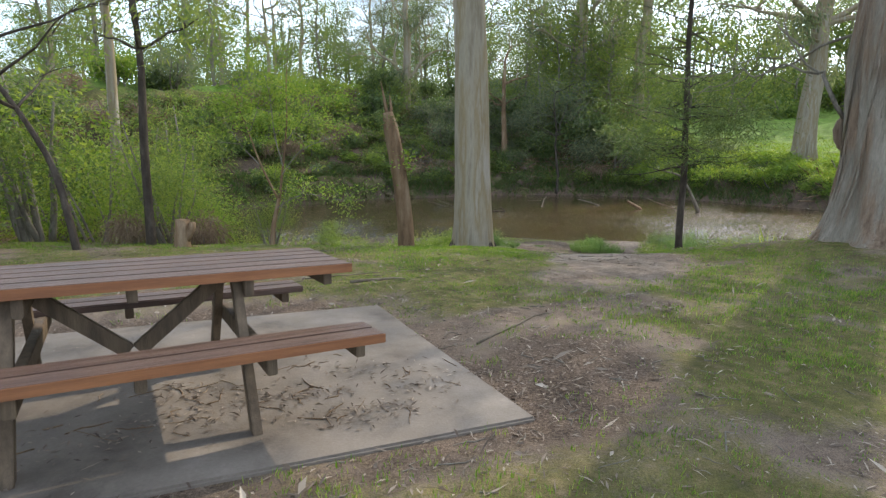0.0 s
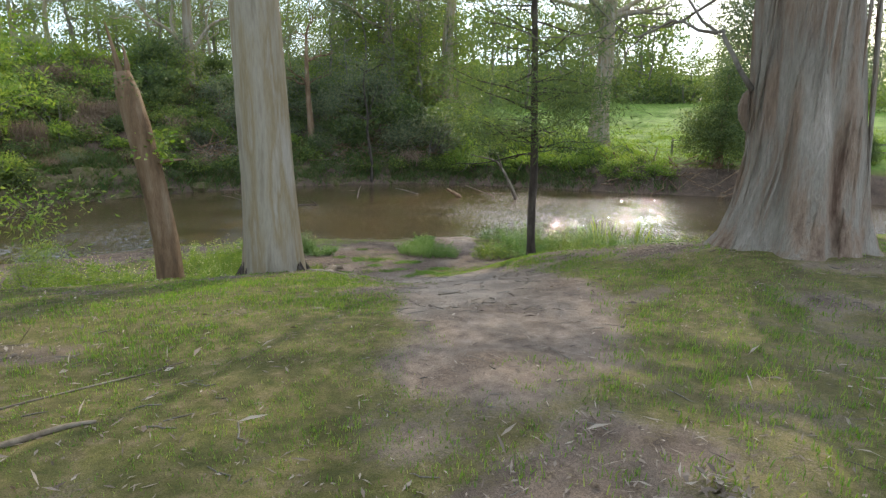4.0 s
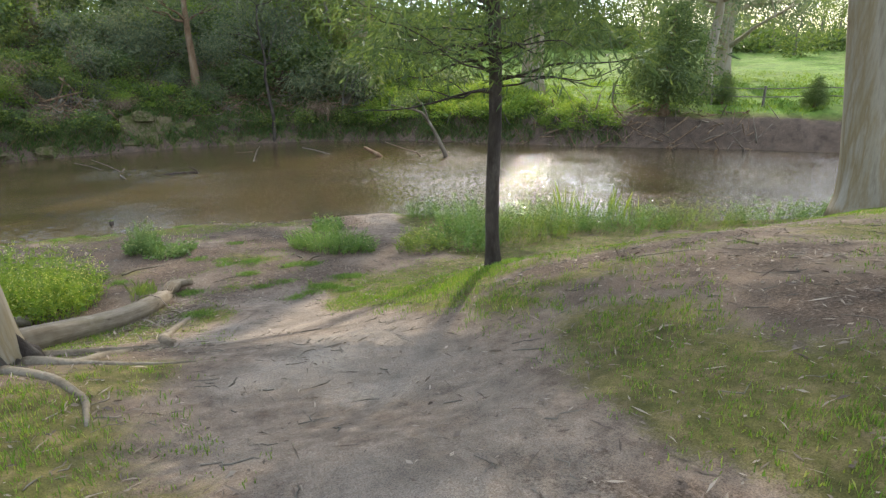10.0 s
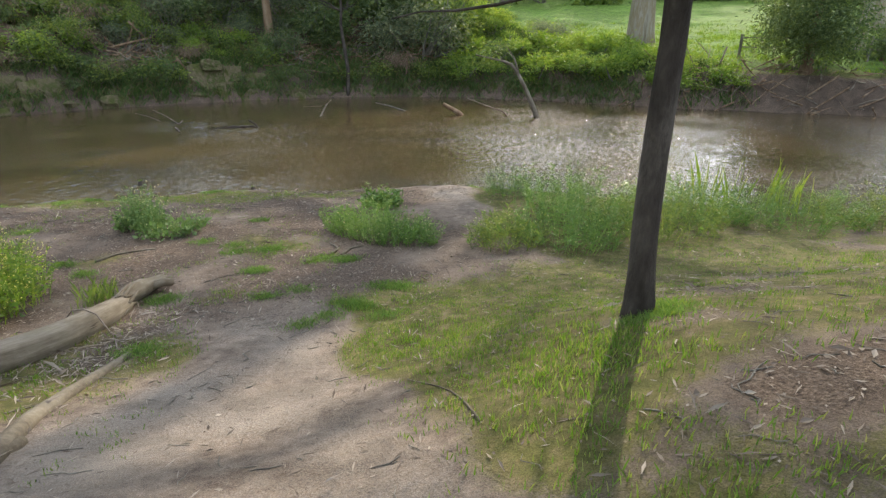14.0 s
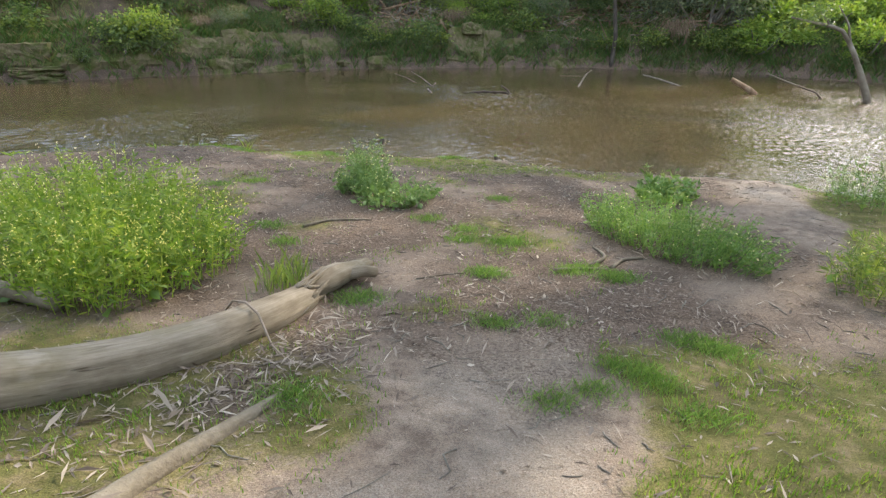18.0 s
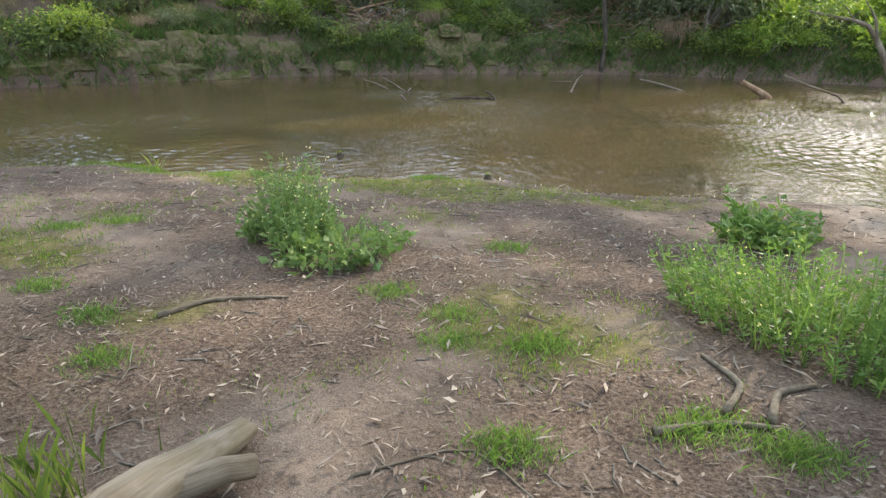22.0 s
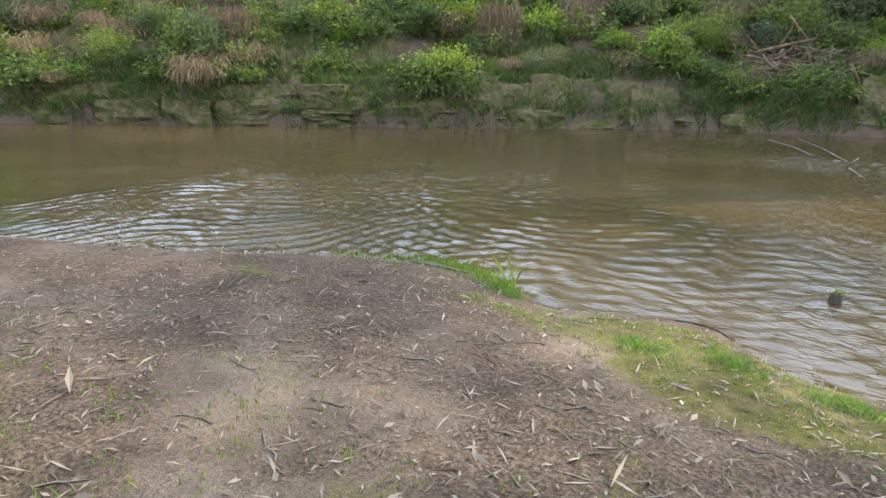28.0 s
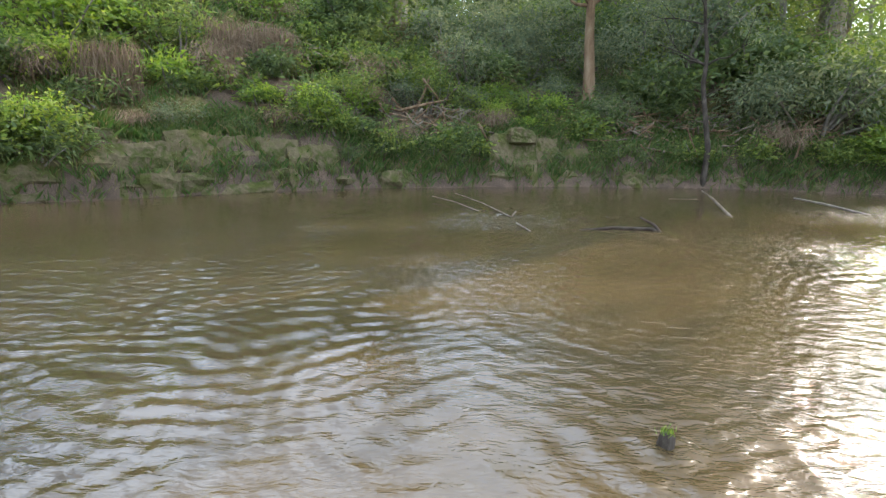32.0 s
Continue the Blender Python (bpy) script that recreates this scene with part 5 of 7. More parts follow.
# ---- picnic table on its slab ----
def box(cx, cy, cz, lx, ly, lz, bevel=0.006):
    bm = bmesh.new()
    bmesh.ops.create_cube(bm, size=1)
    bmesh.ops.scale(bm, vec=(lx, ly, lz), verts=bm.verts)
    if bevel:
        bmesh.ops.bevel(bm, geom=list(bm.edges), offset=bevel, segments=2, affect="EDGES")
    bmesh.ops.translate(bm, vec=(cx, cy, cz), verts=bm.verts)
    return bm


def part(name, bm, mat, parent, label="", at=None, smooth=False):
    me = bpy.data.meshes.new(name)
    bm.to_mesh(me)
    bm.free()
    me.materials.append(mat)
    return put(name, me, at, parent, label)


TILT = math.degrees(math.atan(SLAB_FALL))
slab_m = Matrix.Translation(SLAB_C) @ pose(0, 0, 0, -TILT, 0, 0) @ pose(0, 0, 0, 0, 0, SLAB_ANGLE)
slab = part("concrete_slab", box(0, 0, -0.05, SLAB_L, SLAB_W, 0.12, 0.012), CONCRETE, None, at=slab_m)
tagged(slab, "worn pale concrete slab with leaf litter and twigs on it", "concrete slab", kind="structure")

table = put("picnic_table", None, slab_m @ pose(-0.155, -0.42, 0.012, 0, 0, 6.7), label="reddish-brown wooden picnic table with fixed benches on the slab", category="picnic table")
TL, TH = 2.10, 0.73
for k in range(5):
    part("tabletop_board", box(0, -0.30 + 0.15 * k, TH - 0.022, TL, 0.145, 0.044, 0.007), WOOD_TOP, table)
for s in (-1, 1):
    part("edge_board", box(0, s * 0.379, TH - 0.024, TL, 0.006, 0.046, 0.0), WOOD_EDGE, table, "orange-brown oiled front edge")
    for j in (0, 1):
        part("bench_board", box(0, s * (0.60 + 0.138 * j), 0.445 - 0.02, TL, 0.132, 0.042, 0.007), WOOD_TOP, table)
    part("bench_edge", box(0, s * 0.807, 0.424, TL, 0.006, 0.044, 0.0), WOOD_EDGE, table, "orange-brown oiled bench edge")
    for x in (-0.93, -0.5, 0.0, 0.5, 0.93):
        if abs(x) != 0.5:
            part("bench_batten", box(x, s * 0.67, 0.372, 0.045, 0.24, 0.062, 0.004), WOOD_LEG, table)
for x in (-0.93, 0.0, 0.93):
    part("top_batten", box(x, 0, TH - 0.08, 0.045, 0.66, 0.07, 0.004), WOOD_LEG, table)
for x in (-0.47, 0.47):
    for s in (-1, 1):
        leg = box(0, 0, 0, 0.045, 0.092, 0.86, 0.005)
        bmesh.ops.rotate(leg, cent=(0, 0, 0), matrix=Matrix.Rotation(s * radians(27), 3, "X"), verts=leg.verts)
        bmesh.ops.translate(leg, vec=(x, s * 0.42, 0.345), verts=leg.verts)
        for v in leg.verts:
            v.co.z = max(0.0, min(v.co.z, TH - 0.045))
        part("leg", leg, WOOD_LEG, table)
    part("bench_support", box(x + 0.046, 0, 0.365, 0.045, 1.56, 0.092, 0.005), WOOD_LEG, table)
    part("top_support", box(x + 0.046, 0, TH - 0.09, 0.045, 0.70, 0.09, 0.005), WOOD_LEG, table)
    br = box(0, 0, 0, 0.62, 0.045, 0.075, 0.005)
    bmesh.ops.rotate(br, cent=(0, 0, 0), matrix=Matrix.Rotation(radians(-40 if x > 0 else 40), 3, "Y"), verts=br.verts)
    bmesh.ops.translate(br, vec=(x * 0.55, 0, 0.50), verts=br.verts)
    part("brace", br, WOOD_LEG, table)


# ---- low plants ----
def weeds(name, x, y, rx, ry, h, n, seed, leaf, label, petals=None, flowers=0, broad=0.0, turn=0.0, ll=0.07, lw=0.022, base_leaf=None, base_size=(0.115, 0.066)):
    """A clump of upright leafy stems over an oval of ground, with broad leaves at its foot and pale flowers on top."""
    rng = np.random.default_rng(seed)
    a, q = rng.uniform(0, 2 * math.pi, n), np.sqrt(rng.uniform(0, 1, n))
    c, s = math.cos(radians(turn)), math.sin(radians(turn))
    ux, uy = rx * q * np.cos(a), ry * q * np.sin(a)
    bx, by = x + ux * c - uy * s, y + ux * s + uy * c
    bz = land(bx, by)
    H = h * rng.uniform(0.45, 1.1, n) * (1.1 - 0.55 * q * q)
    tilt = np.stack([(bx - x) * 0.35 + rng.normal(size=n) * 0.10, (by - y) * 0.35 + rng.normal(size=n) * 0.10], 1) * (H / max(h, 0.1))[:, None]
    base = np.stack([bx, by, bz], 1)
    tip = base + np.concatenate([tilt, H[:, None]], 1)
    top = put(name, None, pose(x, y, z_at(x, y)), label=label, category="weeds")
    inv = np.array([x, y, z_at(x, y)])
    P, A = [], []
    for b, t, hh in zip(base, tip, H):
        k = int(7 + 26 * hh)
        f = rng.uniform(0.12, 1.0, k)[:, None]
        P.append(b + (t - b) * f)
        d = rng.normal(size=(k, 3))
        d[:, 2] = np.abs(d[:, 2]) * 0.5 + 0.15
        A.append(d)
    P, A = np.concatenate(P), np.concatenate(A)
    V, F = leaf_quads(P - inv, A, ll, lw, rng, 0.1)
    put("leafage", mesh(name + "_leafage", V, F, leaf, smooth=False), parent=top, kind="stuff")
    S = []
    w = 0.004
    side = rng.normal(size=(n, 3)) * np.array([1, 1, 0])
    side /= np.linalg.norm(side, axis=1)[:, None]
    SV = np.stack([base - side * w, base + side * w, tip + side * w * 0.4, tip - side * w * 0.4], 1).reshape(-1, 3) - inv
    put("stalkwork", mesh(name + "_stalks", SV, np.arange(4 * n).reshape(n, 4), leaf, smooth=False), parent=top, kind="stuff")
    if broad:
        k = int(broad)
        i = rng.integers(0, n, k)
        C = base[i] + rng.normal(size=(k, 3)) * np.array([0.05, 0.05, 0]) + np.array([0, 0, 0.03]) + rng.uniform(0, 0.45, (k, 1)) * (tip[i] - base[i])
        D = rng.normal(size=(k, 3)) + np.concatenate([(base[i] - np.array([x, y, 0]))[:, :2] * 3, np.full((k, 1), 0.25)], 1)
        V, F = leaf_quads(C - inv, D, base_size[0], base_size[1], rng, 0.12)
        put("basal_leaf", mesh(name + "_basal", V, F, base_leaf or LEAF_WEED, smooth=False), parent=top, kind="stuff", label="broad lobed leaves at the foot")
    if flowers:
        i = rng.integers(0, n, flowers)
        C = tip[i] + rng.normal(size=(flowers, 3)) * 0.045
        C = np.repeat(C, 4, 0)
        D = rng.normal(size=(len(C), 3))
        V, F = leaf_quads(C - inv, D, 0.011, 0.008, rng)
        put("flower_head", mesh(name + "_flowers", V, F, petals, smooth=False), parent=top, kind="stuff", label="tiny flowers on the stem tops")
    return top


weeds("wild_radish", 1.45, 18.42, 0.36, 0.28, 0.55, 140, 1, LEAF_RADISH, "bushy green wild radish clump with pale yellow flowers", PETAL_PALE, 150, 420, 118, 0.045, 0.016, LEAF_RADISH, (0.068, 0.045))
weeds("wild_radish", 1.86, 18.08, 0.44, 0.28, 0.30, 100, 9, LEAF_RADISH, "sprawling wild radish with broad leaves and pale flowers", PETAL_PALE, 50, 260, 30, 0.04, 0.012, LEAF_RADISH, (0.075, 0.05))
weeds("weed_clump", 4.48, 17.15, 0.86, 0.36, 0.42, 540, 2, LEAF_WEED, "feathery grey-green weed clump beside the small track", PETAL_PALE, 110, 90, -50, 0.042, 0.011, LEAF_WEED, (0.06, 0.036))
weeds("weed_clump", 4.85, 18.75, 0.32, 0.25, 0.30, 70, 3, LEAF_WEED, "small green weed clump near the water's edge", None, 0, 30, 0, 0.08, 0.035)
for k, (x, y, rx, ry, h, n, t) in enumerate(((5.95, 16.35, 0.5, 0.42, 0.42, 130, 0), (6.75, 16.25, 0.6, 0.7, 0.55, 170, 20), (7.5, 17.3, 0.7, 0.9, 0.7, 190, 10), (8.2, 16.4, 0.9, 0.8, 0.6, 200, -20), (9.2, 16.9, 0.9, 0.8, 0.65, 190, -20), (10.4, 16.2, 1.0, 0.8, 0.6, 180, -25), (11.8, 15.7, 1.1, 0.7, 0.55, 160, -25), (7.2, 18.9, 0.5, 0.5, 0.5, 80, 0), (13.6, 14.9, 1.2, 0.6, 0.5, 140, -25))):
    weeds("weed_clump", x, y, rx, ry, h, n, 20 + k, LEAF_WEED if k % 3 else LEAF_MID, "lush green riverside weeds and grass on the bank", PETAL_PALE, 70, 10, t, 0.09, 0.011)
# all in LEAF_BRIGHT: their sunlit look is put into the leaf colour
for k, (x, y, rx, ry, h, n, pet) in enumerate(((-0.1, 16.15, 0.75, 0.75, 0.80, 330, PETAL_PALE), (0.35, 15.45, 0.5, 0.40, 0.66, 220, PETAL_YELLOW), (-1.0, 16.9, 0.9, 0.7, 0.6, 200, PETAL_PALE), (0.72, 16.0, 0.30, 0.5, 0.62, 110, PETAL_YELLOW), (-0.9, 14.8, 0.9, 0.5, 0.5, 160, PETAL_PALE), (-2.2, 13.4, 0.9, 0.5, 0.62, 170, PETAL_YELLOW), (-0.4, 13.5, 0.7, 0.4, 0.42, 110, PETAL_PALE), (-2.6, 15.2, 1.0, 0.8, 0.55, 150, PETAL_PALE), (-4.0, 12.6, 0.9, 0.5, 0.5, 120, PETAL_YELLOW))):
    weeds("weed_clump", x, y, rx, ry, h, n, 40 + k, LEAF_BRIGHT, "bright green flowering weeds on the bank beside the log", pet, 380, 30, 0, 0.065, 0.015)
for k, (x, y) in enumerate(((2.98, 18.35), (2.12, 21.0), (2.24, 21.05), (-2.1, 21.75), (-1.5, 21.5), (-1.35, 21.35), (-2.45, 21.7), (2.28, 17.58), (2.66, 17.34), (2.67, 17.07), (3.02, 17.02), (3.15, 17.1), (2.92, 16.28), (3.56, 16.43), (3.7, 16.5), (3.92, 16.31), (4.8, 18.9), (0.83, 17.11), (1.14, 16.72), (0.3, 17.42), (4.12, 15.37), (4.25, 15.3), (4.34, 15.22), (3.81, 14.89), (3.85, 14.79), (3.7, 14.95), (3.54, 14.68), (3.34, 15.49), (3.29, 14.55), (3.97, 14.5), (2.06, 14.38), (2.12, 14.3), (2.93, 16.31), (3.91, 16.35), (2.03, 15.64), (2.1, 15.75), (3.01, 15.4), (5.14, 12.6), (5.34, 12.62), (5.42, 12.8), (-0.01, 18.71), (-0.39, 18.5), (-2.4, 18.5), (-3.4, 18.0), (6.9, 19.9), (5.6, 20.8), (-1.75, 21.7), (-0.2, 20.9), (0.2, 21.0), (0.7, 20.9))):
    tr = np.random.default_rng(70 + k)
    C = np.stack([tr.normal(size=380) * 0.085, tr.normal(size=380) * 0.06, np.zeros(380)], 1)
    C[:, 2] = land(C[:, 0] + x, C[:, 1] + y) - z_at(x, y) - 0.004
    V, F = blades(C, 0.048, 0.0018, tr, 0.9)
    put("grass_tuft", mesh("grass_tuft", V, F, LEAF_WEED, smooth=False), pose(x, y, z_at(x, y)), kind="stuff", label="small green grass tuft in the leaf litter", category="grass tuft")
# rank grass and thin reeds on the point
for x, y, n, h, spread in ((-1.5, 21.75, 7, 0.26, 0.03), (-2.35, 21.55, 120, 0.09, 0.20), (-1.8, 21.6, 130, 0.08, 0.18), (-1.45, 21.5, 130, 0.08, 0.12), (-2.7, 21.2, 70, 0.07, 0.16), (-2.1, 21.7, 90, 0.09, 0.16), (-2.0, 21.35, 90, 0.06, 0.22)):
    tr = np.random.default_rng(int(-100 * x))
    C = np.stack([tr.normal(size=n) * spread, tr.normal(size=n) * spread * 0.7, np.zeros(n)], 1)
    C[:, 2] = np.maximum(land(C[:, 0] + x, C[:, 1] + y), WATER_Z - 0.05) - z_at(x, y) - 0.004
    V, F = blades(C, h, 0.0026, tr, 0.8)
    put("grass_tuft", mesh("point_tuft", V, F, GRASS if n > 50 else LEAF_MID, smooth=False), pose(x, y, z_at(x, y)), kind="stuff", label="rank green grass at the tip of the muddy point", category="grass tuft")
# stiff sword-leaved reeds by the water
rng = np.random.default_rng(5)
for x, y, n in ((9.9, 17.3, 26), (11.0, 16.9, 30)):
    C = np.stack([x + rng.normal(size=n) * 0.22, y + rng.normal(size=n) * 0.22, np.zeros(n)], 1)
    C[:, 2] = land(C[:, 0], C[:, 1])
    V, F = blades(C, 0.75 if x > 5 else 0.45, 0.018, rng, 0.3)
    r = put("reed_clump", mesh("reeds", V - np.array([x, y, 0]), F, LEAF_BRIGHT if x > 5 else LEAF_MID, smooth=False), Matrix.Translation((x, y, 0)), label="upright sword-leaved green reeds near the water", category="reeds")


# ---- turf, bank grass, litter ----
def scatter(n, x0, x1, y0, y1, weight, rng):
    X, Y = rng.uniform(x0, x1, n), rng.uniform(y0, y1, n)
    keep = rng.uniform(0, 1, n) < weight(X, Y)
    return X[keep], Y[keep]


def bare_rock(x, y):
    """1 where sandstone shows at the foot of the far bank."""
    d = y - far_shore(x)
    return ((x > -14.4) * (x < -11.6) + (x > -9.6) * (x < -4.2) + (x > 0.2) * (x < 3.7)) * (d > 0.28) * (d < 0.75 + 1.0 * rumple(x, y, 0.9, 11.0)) * (rumple(x, y, 1.3, 4.0) > -0.12)


def off_slab(X, Y):
    u, v = slab_uv(X, Y)
    return (np.abs(u) > SLAB_L / 2) | (np.abs(v) > SLAB_W / 2)


rng = np.random.default_rng(3)
X, Y = scatter(200000, -8, 13, 0.5, 21.9, lambda x, y: np.clip((cover(x, y)[0] - 0.18) * (0.75 + 0.7 * rumple(x, y, 2.2, 6.0)), 0.0, 1) * (near_shore(x) - y > 0.15) * off_slab(x, y) * np.where(np.abs(x - np.interp(y, [0, 9, 16, 21], [0.5, 2.5, 2.5, 0.5])) < 3.2, 1.0, 0.38), rng)
k = 8
hgt = np.repeat(0.018 + 0.03 * np.clip(0.5 + 0.8 * rumple(X, Y, 0.6, 2.0), 0, 1) - 0.008 * ease(Y, 12, 16) + 0.010 * np.exp(-(((X - 5.6) / 2.2) ** 2 + ((Y - 12.8) / 1.3) ** 2)), k)
X, Y = np.repeat(X, k) + rng.normal(size=len(X) * k) * 0.035, np.repeat(Y, k) + rng.normal(size=len(Y) * k) * 0.035
V, F = blades(np.stack([X, Y, land(X, Y) - 0.004], 1), hgt, 0.0056, rng, 0.6)
put("grass", mesh("grass", V, F, GRASS, smooth=False), kind="stuff", label="thin short green and yellowing grass on the slope", category="grass")
# rank pasture grass beyond the river
X, Y = scatter(26000, 15, 52, 27, 66, lambda x, y: cover(x, y)[3] * np.clip(0.5 + 0.7 * rumple(x, y, 0.7, 4.0), 0, 1) * (1 - ease(y - far_shore(x), 14, 34)), rng)
k = 6
X, Y = np.repeat(X, k) + rng.normal(size=len(X) * k) * 0.16, np.repeat(Y, k) + rng.normal(size=len(Y) * k) * 0.16
V, F = blades(np.stack([X, Y, land(X, Y) - 0.02], 1), 0.20, 0.035, rng, 1.0)
put("pasture_grass", mesh("pasture_grass", V, F, LEAF_BRIGHT, smooth=False), kind="stuff", label="rank bright green pasture grass beyond the river", category="grass")
# longer grass hanging on the far bank
X, Y = scatter(80000, -30, 24, 24, 56, lambda x, y: (y - far_shore(x) > 0.08) * (y - far_shore(x) < 9) * np.clip(0.45 + 0.8 * rumple(x, y, 0.5, 5.0) + 0.5 * ease(x, 13, 17) - 0.35 * ease(x, 4, 6) * (1 - ease(x, 11, 14)) * ease(y - far_shore(x), 1.0, 2.0), 0, 1) * (0.62 - 0.54 * bare_rock(x, y)), rng)
k = 7
X, Y = np.repeat(X, k) + rng.normal(size=len(X) * k) * 0.14, np.repeat(Y, k) + rng.normal(size=len(Y) * k) * 0.14
V, F = blades(np.stack([X, Y, land(X, Y) - 0.03], 1), 0.30, 0.032, rng, 1.0)
put("bank_grass", mesh("bank_grass", V, F, BANK_GRASS, smooth=False), kind="stuff", label="long green grass hanging on the steep far bank", category="grass")
# sedge and creeper that hang over the far waterline
X, Y = scatter(80000, -24, 20, 24, 44, lambda x, y: (y - far_shore(x) > 0.02) * (y - far_shore(x) < 2.0) * np.clip(0.45 + 0.7 * rumple(x, y, 0.8, 3.0) + 0.5 * np.exp(-((y - far_shore(x)) / 0.35) ** 2), 0.06, 1) * (1.0 - 0.94 * bare_rock(x, y)), rng)
k = 8
X, Y = np.repeat(X, k) + rng.normal(size=len(X) * k) * 0.10, np.repeat(Y, k) + rng.normal(size=len(Y) * k) * 0.06
V, F = blades(np.stack([X, Y, land(X, Y) - 0.02], 1), 0.26, 0.03, rng, 1.2)
put("sedge", mesh("sedge", V, F, BANK_GRASS, smooth=False), kind="stuff", label="matted sedge and creeper along the far waterline", category="grass")
# dry leaves and bark strips
def lying(X, Y, length, width, up=0.006, wob=0.25):
    n = len(X)
    a = rng.uniform(0, 2 * math.pi, n)
    A = np.stack([np.cos(a), np.sin(a), rng.normal(size=n) * wob * 0.5], 1)
    S = np.stack([-np.sin(a), np.cos(a), rng.normal(size=n) * wob], 1)
    C = np.stack([X, Y, land(X, Y) + up], 1)
    u, v = slab_uv(X, Y)
    L, W = (length * rng.uniform(0.5, 1.5, n))[:, None], (width * rng.uniform(0.6, 1.4, n))[:, None]
    lift = np.array([0, 0, 1.0]) * L * rng.uniform(0.0, 0.12, (n, 1))
    V = np.stack([C, C + A * L * 0.4 + S * W / 2 + lift, C + A * L + lift * 0.3, C + A * L * 0.5 - S * W / 2 + lift], 1)
    V[:, :, 2] = np.maximum(V[:, :, 2], land(V[:, :, 0], V[:, :, 1]) + np.where(off_slab(V[:, :, 0], V[:, :, 1]), 0.003, 0.03))
    return V.reshape(-1, 3), np.arange(4 * n).reshape(n, 4)


X, Y = scatter(190000, -6, 10, 0.3, 21.6, lambda x, y: np.clip(0.11 + 0.85 * cover(x, y)[1] * (0.6 + 0.6 * rumple(x, y, 1.7, 8.0)), 0, 1) * (near_shore(x) - y > 0.2) * (0.20 * (rumple(x, y, 1.6, 2.0) > 0.2) + 0.97 * off_slab(x, y)), rng)
V, F = lying(X, Y, rng.choice([0.025, 0.055, 0.095], len(X), p=[0.50, 0.36, 0.14]), 0.0095)
put("leaf_litter", mesh("leaf_litter", V, F, LITTER, smooth=False), kind="stuff", label="dry curled brown and grey gum leaves on the ground", category="leaf litter")
X, Y = scatter(30000, -5, 9, 1, 21.3, lambda x, y: np.clip(0.08 + 0.7 * cover(x, y)[1] * np.clip(0.7 + 0.8 * rumple(x, y, 1.1, 5.0), 0, 1.3), 0, 1) * (near_shore(x) - y > 0.3) * off_slab(x, y), rng)
V, F = lying(X, Y, rng.choice([0.045, 0.08, 0.13], len(X), p=[0.56, 0.36, 0.08]), rng.choice([0.008, 0.013, 0.020], len(X)), 0.008, 0.6)
put("bark_scraps", mesh("bark_scraps", V, F, LITTER, smooth=False), kind="stuff", label="curled pale strips of shed gum bark", category="bark scraps")
# twigs
X, Y = scatter(6000, -5, 9, 1, 21.4, lambda x, y: np.clip(0.15 + 0.7 * cover(x, y)[1] + 0.3 * cover(x, y)[2], 0, 1) * (near_shore(x) - y > 0.3), rng)
pieces = []
for x, y in zip(X[:2600], Y[:2600]):
    a, L = rng.uniform(0, 2 * math.pi), rng.uniform(0.04, 0.2)
    px = x + np.array([-0.5, -0.1, 0.2, 0.5]) * L * math.cos(a) + rng.normal(size=4) * 0.1 * L
    py = y + np.array([-0.5, -0.1, 0.2, 0.5]) * L * math.sin(a) + rng.normal(size=4) * 0.1 * L
    u, v = slab_uv(px, py)
    top = 0.012 if (abs(u[0]) < SLAB_L / 2 and abs(v[0]) < SLAB_W / 2) else 0.0
    pieces.append(tube(np.stack([px, py, land(px, py) + 0.004 + top], 1), np.array([0.0025, 0.003, 0.0028, 0.0015]) * rng.uniform(0.6, 1.5), 4, close=False))
V, F = joined(pieces)
put("twigs", mesh("twigs", V, F, BARK_GREY), kind="stuff", label="thin grey fallen twigs scattered over the ground", category="twigs")

# swept-up litter and twigs on the slab
pieces, spots = [], ((-0.62, 2.62, 0.16), (-0.30, 2.75, 0.12), (-1.15, 2.75, 0.22), (-1.45, 3.0, 0.25), (-0.75, 3.35, 0.2), (-1.9, 2.35, 0.3), (-0.2, 3.3, 0.2), (-1.49, 2.87, 0.14), (-0.77, 2.97, 0.12), (-1.55, 2.35, 0.2), (-0.21, 3.07, 0.14), (-0.95, 2.85, 0.10), (-1.3, 2.6, 0.16))
CX, CY = [], []
for x, y, s in spots:
    CX.append(x + rng.normal(size=60) * s)
    CY.append(y + rng.normal(size=60) * s * 0.5)
    for k in range(3):
        a, L = rng.uniform(0, 2 * math.pi), rng.uniform(0.06, 0.26)
        px = x + rng.normal() * s + np.array([-0.5, -0.1, 0.2, 0.5]) * L * math.cos(a) + rng.normal(size=4) * 0.08 * L
        py = y + rng.normal() * s * 0.6 + np.array([-0.5, -0.1, 0.2, 0.5]) * L * math.sin(a) + rng.normal(size=4) * 0.08 * L
        pieces.append(tube(np.stack([px, py, land(px, py) + 0.028], 1), np.array([0.002, 0.003, 0.0025, 0.0015]) * rng.uniform(0.7, 1.5), 4, close=False))
V, F = joined(pieces)
put("twigs", mesh("slab_twigs", V, F, BARK_BROWN), kind="stuff", label="dark dry twigs lying on the concrete slab", category="twigs")
V, F = lying(np.concatenate(CX), np.concatenate(CY), 0.04, 0.012, 0.03)
put("leaf_litter", mesh("slab_litter", V, F, LITTER, smooth=False), kind="stuff", label="brown leaf crumbs gathered on the concrete slab", category="leaf litter")


